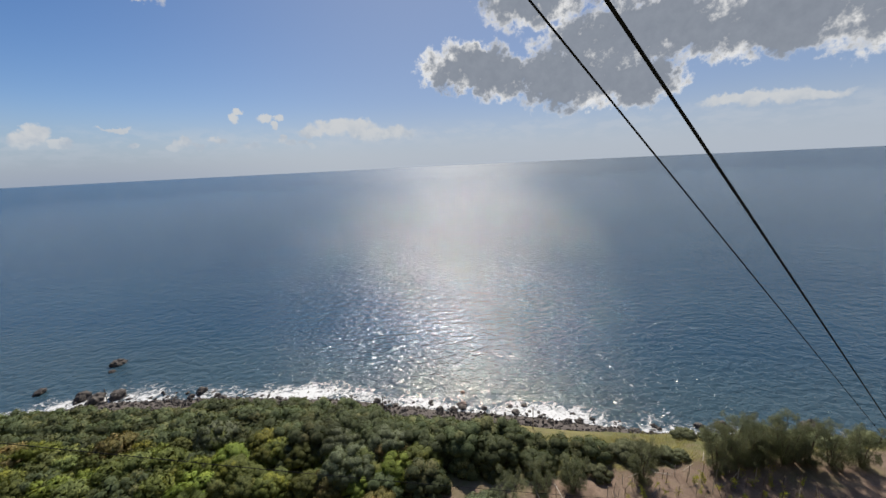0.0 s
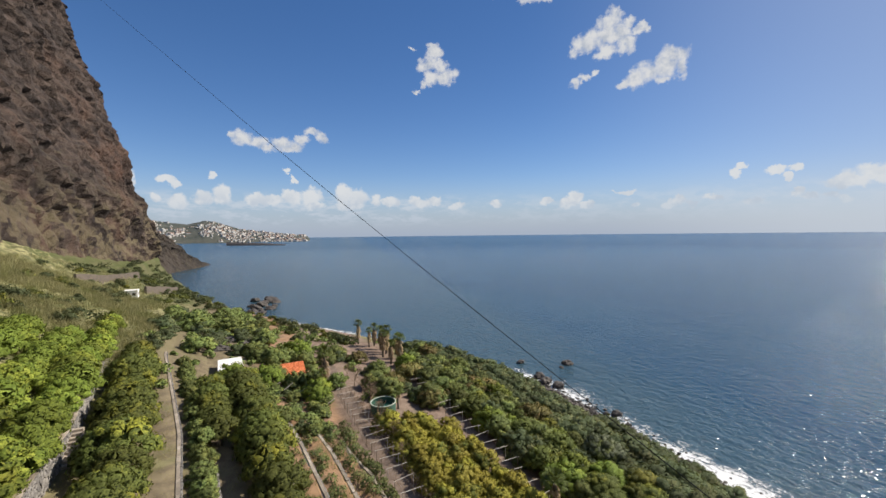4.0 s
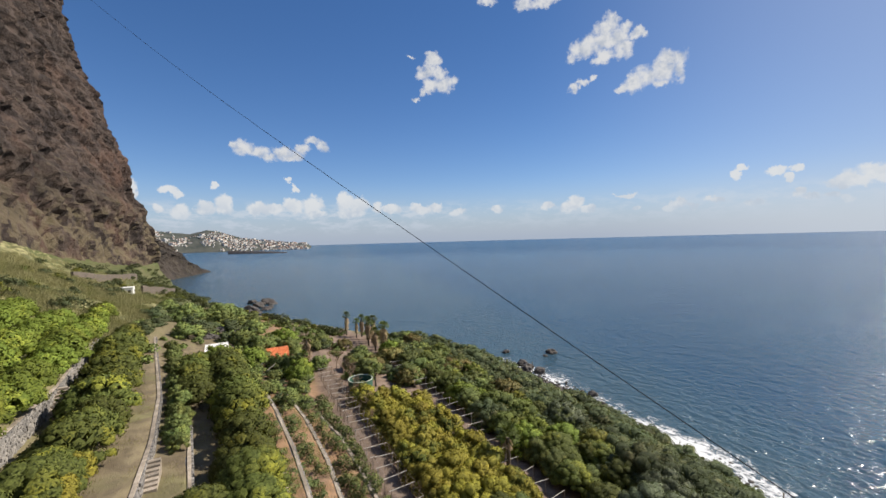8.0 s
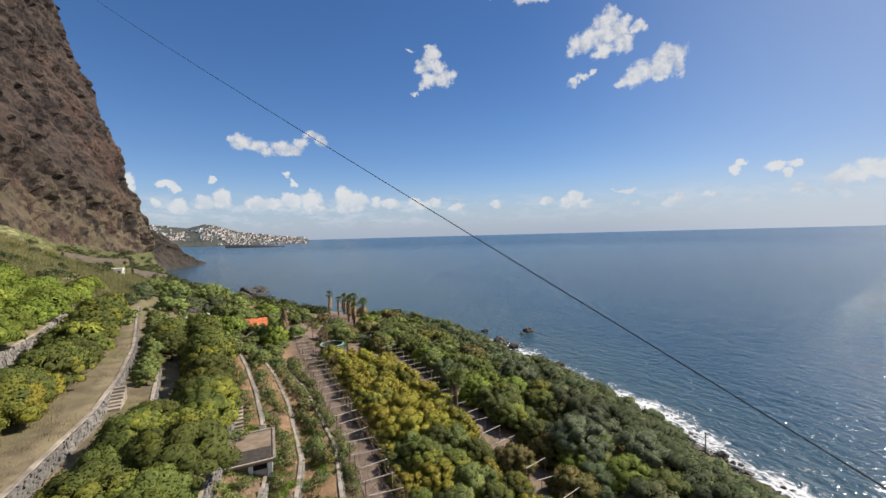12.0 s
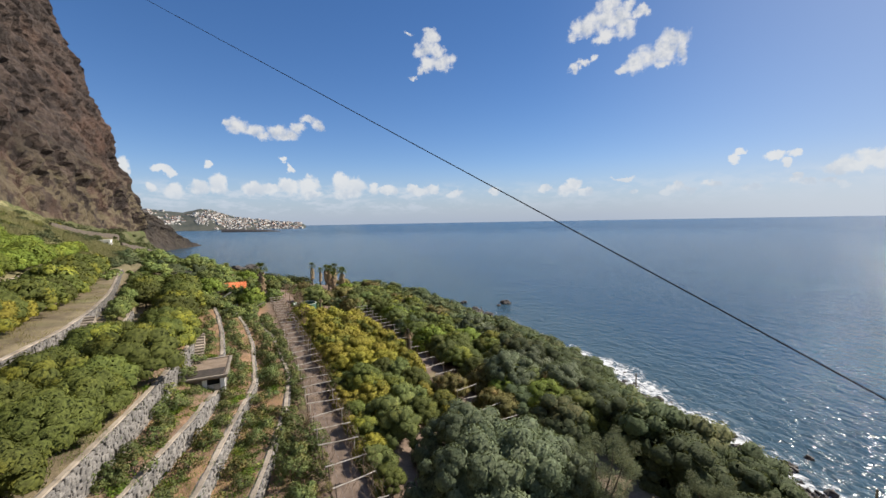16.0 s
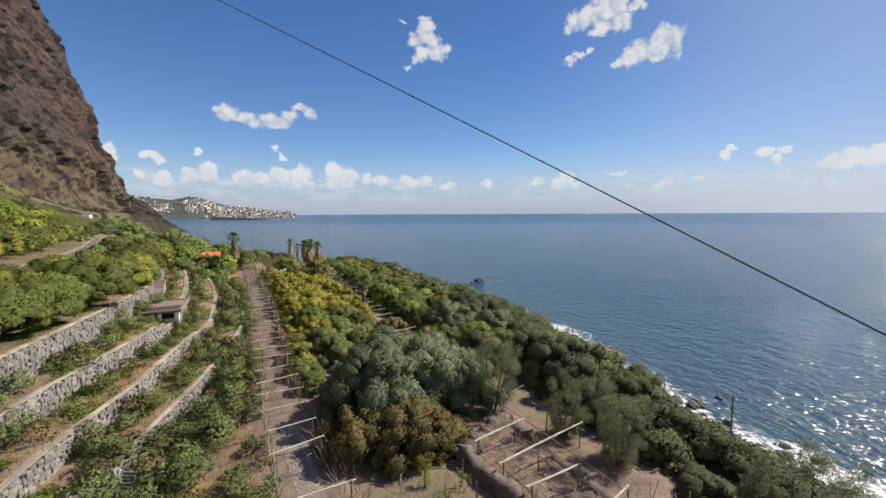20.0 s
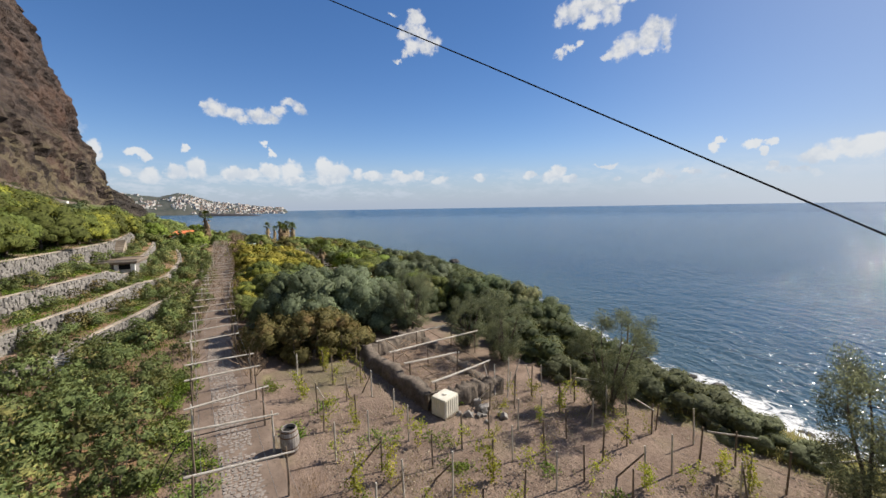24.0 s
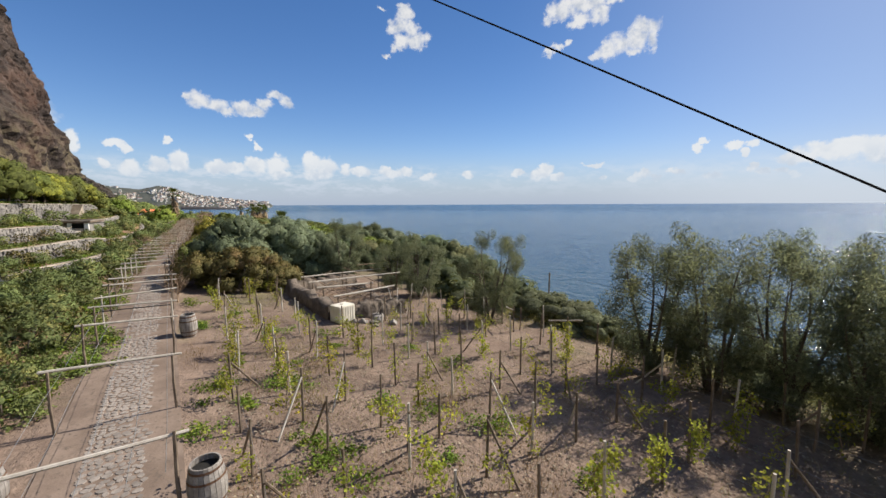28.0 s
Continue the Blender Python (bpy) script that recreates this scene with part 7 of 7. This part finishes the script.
def rope(name, pts, r, label, group):
    bm = bmesh.new()
    rings = []
    for i, p in enumerate(pts):
        way = (pts[min(i + 1, len(pts) - 1)] - pts[max(i - 1, 0)]).normalized()
        q = way.to_track_quat("Z", "Y").to_matrix()
        rings.append([bm.verts.new(p + q @ Vector((r * math.cos(k * math.tau / 6), r * math.sin(k * math.tau / 6), 0))) for k in range(6)])
    for a, b in zip(rings, rings[1:]):
        for k in range(6):
            bm.faces.new((a[k], a[(k + 1) % 6], b[(k + 1) % 6], b[k]))
    ob = part(name, bm, CABLE, None, smooth=True)
    return tagged(ob, label, "cable", group)


far = []
for s in list(range(-120, 0, 10)) + list(range(0, 74, 2)):
    u = s / 50
    far.append(START + DOWN * s + SIDE * (5.72 - 3.25 * u) + OVER * (-3.6 + 1.8 * u + 4.12 * u * u - 2.35 * u ** 3 if s > 0 else -3.6 + 1.8 * u))
rope("cableway_rope", far, 0.0045, "thin dark steel rope of the cableway", "cableway ropes")
rope("cableway_rope", [START + SIDE * 2.05 + OVER * 1.93 + DOWN * s for s in range(-60, 22, 2)], 0.008, "thin dark steel haul rope of the cableway", "cableway ropes")
rope("cableway_rope", [START + SIDE * 1.85 + OVER * 2.22 + DOWN * s for s in range(-60, 22, 2)], 0.015, "thick dark steel track rope of the cableway", "cableway ropes")


# ---- far coast ----
def far_headland():
    """The lower brown headland across the bay."""
    cols, rows, grid = 110, 22, []
    for i in range(cols):
        f = i / (cols - 1)
        x = -500 - 243 * f
        y0 = float(np.interp(f, [0, 0.3, 0.7, 0.95, 1], [-118, -100, -74, -58, -62]))
        h = float(np.interp(f, [0, 0.35, 0.62, 0.74, 0.86, 0.95, 1], [66, 60, 55, 46, 28, 12, 0]))
        for j in range(rows):
            v = j / (rows - 1)
            r = 9 * fbm(x * 0.02, v * 3.0, 5.0) + 12 * abs(fbm(x * 0.06, v * 2.0, 2.0)) + 4 * fbm(x * 0.2, v * 9.0, 4.0)
            grid.append((x, y0 - 46 * v ** 0.9 - r * min(1, v * 3), -3 + (h + 3) * v ** 0.8 * (1 + 0.06 * fbm(x * 0.03, 1.0))))
    faces = [(i * rows + j, i * rows + j + 1, (i + 1) * rows + j + 1, (i + 1) * rows + j) for i in range(cols - 1) for j in range(rows - 1)]
    tagged(link("headland", mesh_from("headland", grid, faces, HEADLAND)), "brown rocky headland across the bay", "headland", kind="structure")


far_headland()


def town():
    """The far slope beyond the bay, with its houses as small blocks."""
    hill_mat = mottled("far_hill", (0.040, 0.050, 0.040), (0.080, 0.082, 0.066), 0.006, 0.95, 0.3, 2.0, (0.11, 0.105, 0.095), 9.0)
    top = along((199, 200), (192, 182), (189.5, 172), (187.5, 150), (186, 146), (184.4, 172), (183.4, 170), (181.5, 128), (180, 100), (178.5, 88), (176.5, 72), (174.5, 60), (172.8, 48), (171.9, 36), (171.5, 2))
    D, cols, rows, grid = 3300, 120, 10, []

    def at(az, v):
        a = radians(az)
        r = D - 500 + 900 * v
        return Vector((-32 + r * math.cos(a), -17 + r * math.sin(a), -4 + (top(az) + 4) * v ** 0.8))

    for i in range(cols):
        az = 199 - 27.5 * i / (cols - 1)
        for j in range(rows):
            p = at(az, j / (rows - 1))
            grid.append((p.x, p.y, p.z + 5 * fbm(az * 1.5, j * 0.6) * (j > 0)))
    faces = [(i * rows + j, (i + 1) * rows + j, (i + 1) * rows + j + 1, i * rows + j + 1) for i in range(cols - 1) for j in range(rows - 1)]
    hill = tagged(link("far_hill", mesh_from("far_hill", grid, faces, hill_mat, True)), "hazy green hillside across the bay", "hill", kind="structure")
    rng = random.Random(77)
    sets = {"wall": ([], []), "roof": ([], [])}
    for _ in range(1500):
        az, v = rng.uniform(172.2, 190), rng.uniform(0.05, 0.97) ** 1.1
        if fbm(az * 0.8, v * 4.0, 9.0) < -0.02 - 0.25 * (az < 184.5) + 0.25 * (184.5 < az < 187):
            continue
        p = at(az, v)
        s = rng.uniform(6, 13) * (2.2 if rng.random() < 0.06 else 1)
        h = rng.uniform(4, 7) * (1.9 if s > 15 else 1)
        turn = rng.uniform(0.2, 1.3)
        ca, sa = math.cos(turn), math.sin(turn)
        for key, z0, z1, g in (("wall", -4, h, 1.0), ("roof", h, h + 2.2, 1.0)) if rng.random() < 0.6 else (("wall", -4, h + 2, 1.0),):
            vs, fs = sets[key]
            o = len(vs)
            vs += [(p.x + (sx * ca - sy * sa) * s * g / 2, p.y + (sx * sa + sy * ca) * s * g / 2, p.z + zz) for zz in (z0, z1) for sx, sy in ((-1, -1), (1, -1), (1, 1), (-1, 1))]
            fs += [tuple(o + q for q in f) for f in ((0, 1, 5, 4), (1, 2, 6, 5), (2, 3, 7, 6), (3, 0, 4, 7), (4, 5, 6, 7))]
    for key, m in (("wall", mottled("far_house_wall", (0.36, 0.355, 0.345), (0.70, 0.69, 0.66), 0.02, 0.9)), ("roof", mottled("far_roofs", (0.30, 0.15, 0.09), (0.40, 0.27, 0.20), 0.02, 0.9))):
        tagged(link("town_" + key, mesh_from("town_" + key, *sets[key], m)), "distant white town houses with orange roofs" if key == "wall" else "distant orange roofs of the town", "town", kind="stuff")
    # the low black point before the town
    cols, grid = 60, []
    for i in range(cols):
        f = i / (cols - 1)
        az = radians(182.0 - 7.2 * f)
        r = 2100 - 200 * f
        hgt = 14 * (1 - f) ** 0.6 + 2.5
        for dr, dz in ((-28, -1), (-16, hgt * 0.55), (0, hgt), (30, hgt * 0.6), (60, -1)):
            a = az
            grid.append((-32 + (r + dr) * math.cos(a), -17 + (r + dr) * math.sin(a), dz + (fbm(i * 0.5, dr * 0.1) if dz > 0 else 0)))
    faces = [(i * 5 + j, i * 5 + j + 1, i * 5 + j + 6, i * 5 + j + 5) for i in range(cols - 1) for j in range(4)]
    tagged(link("rock_point", mesh_from("rock_point", grid, faces, ROCK)), "low black rock point running into the bay", "headland", kind="structure")


town()
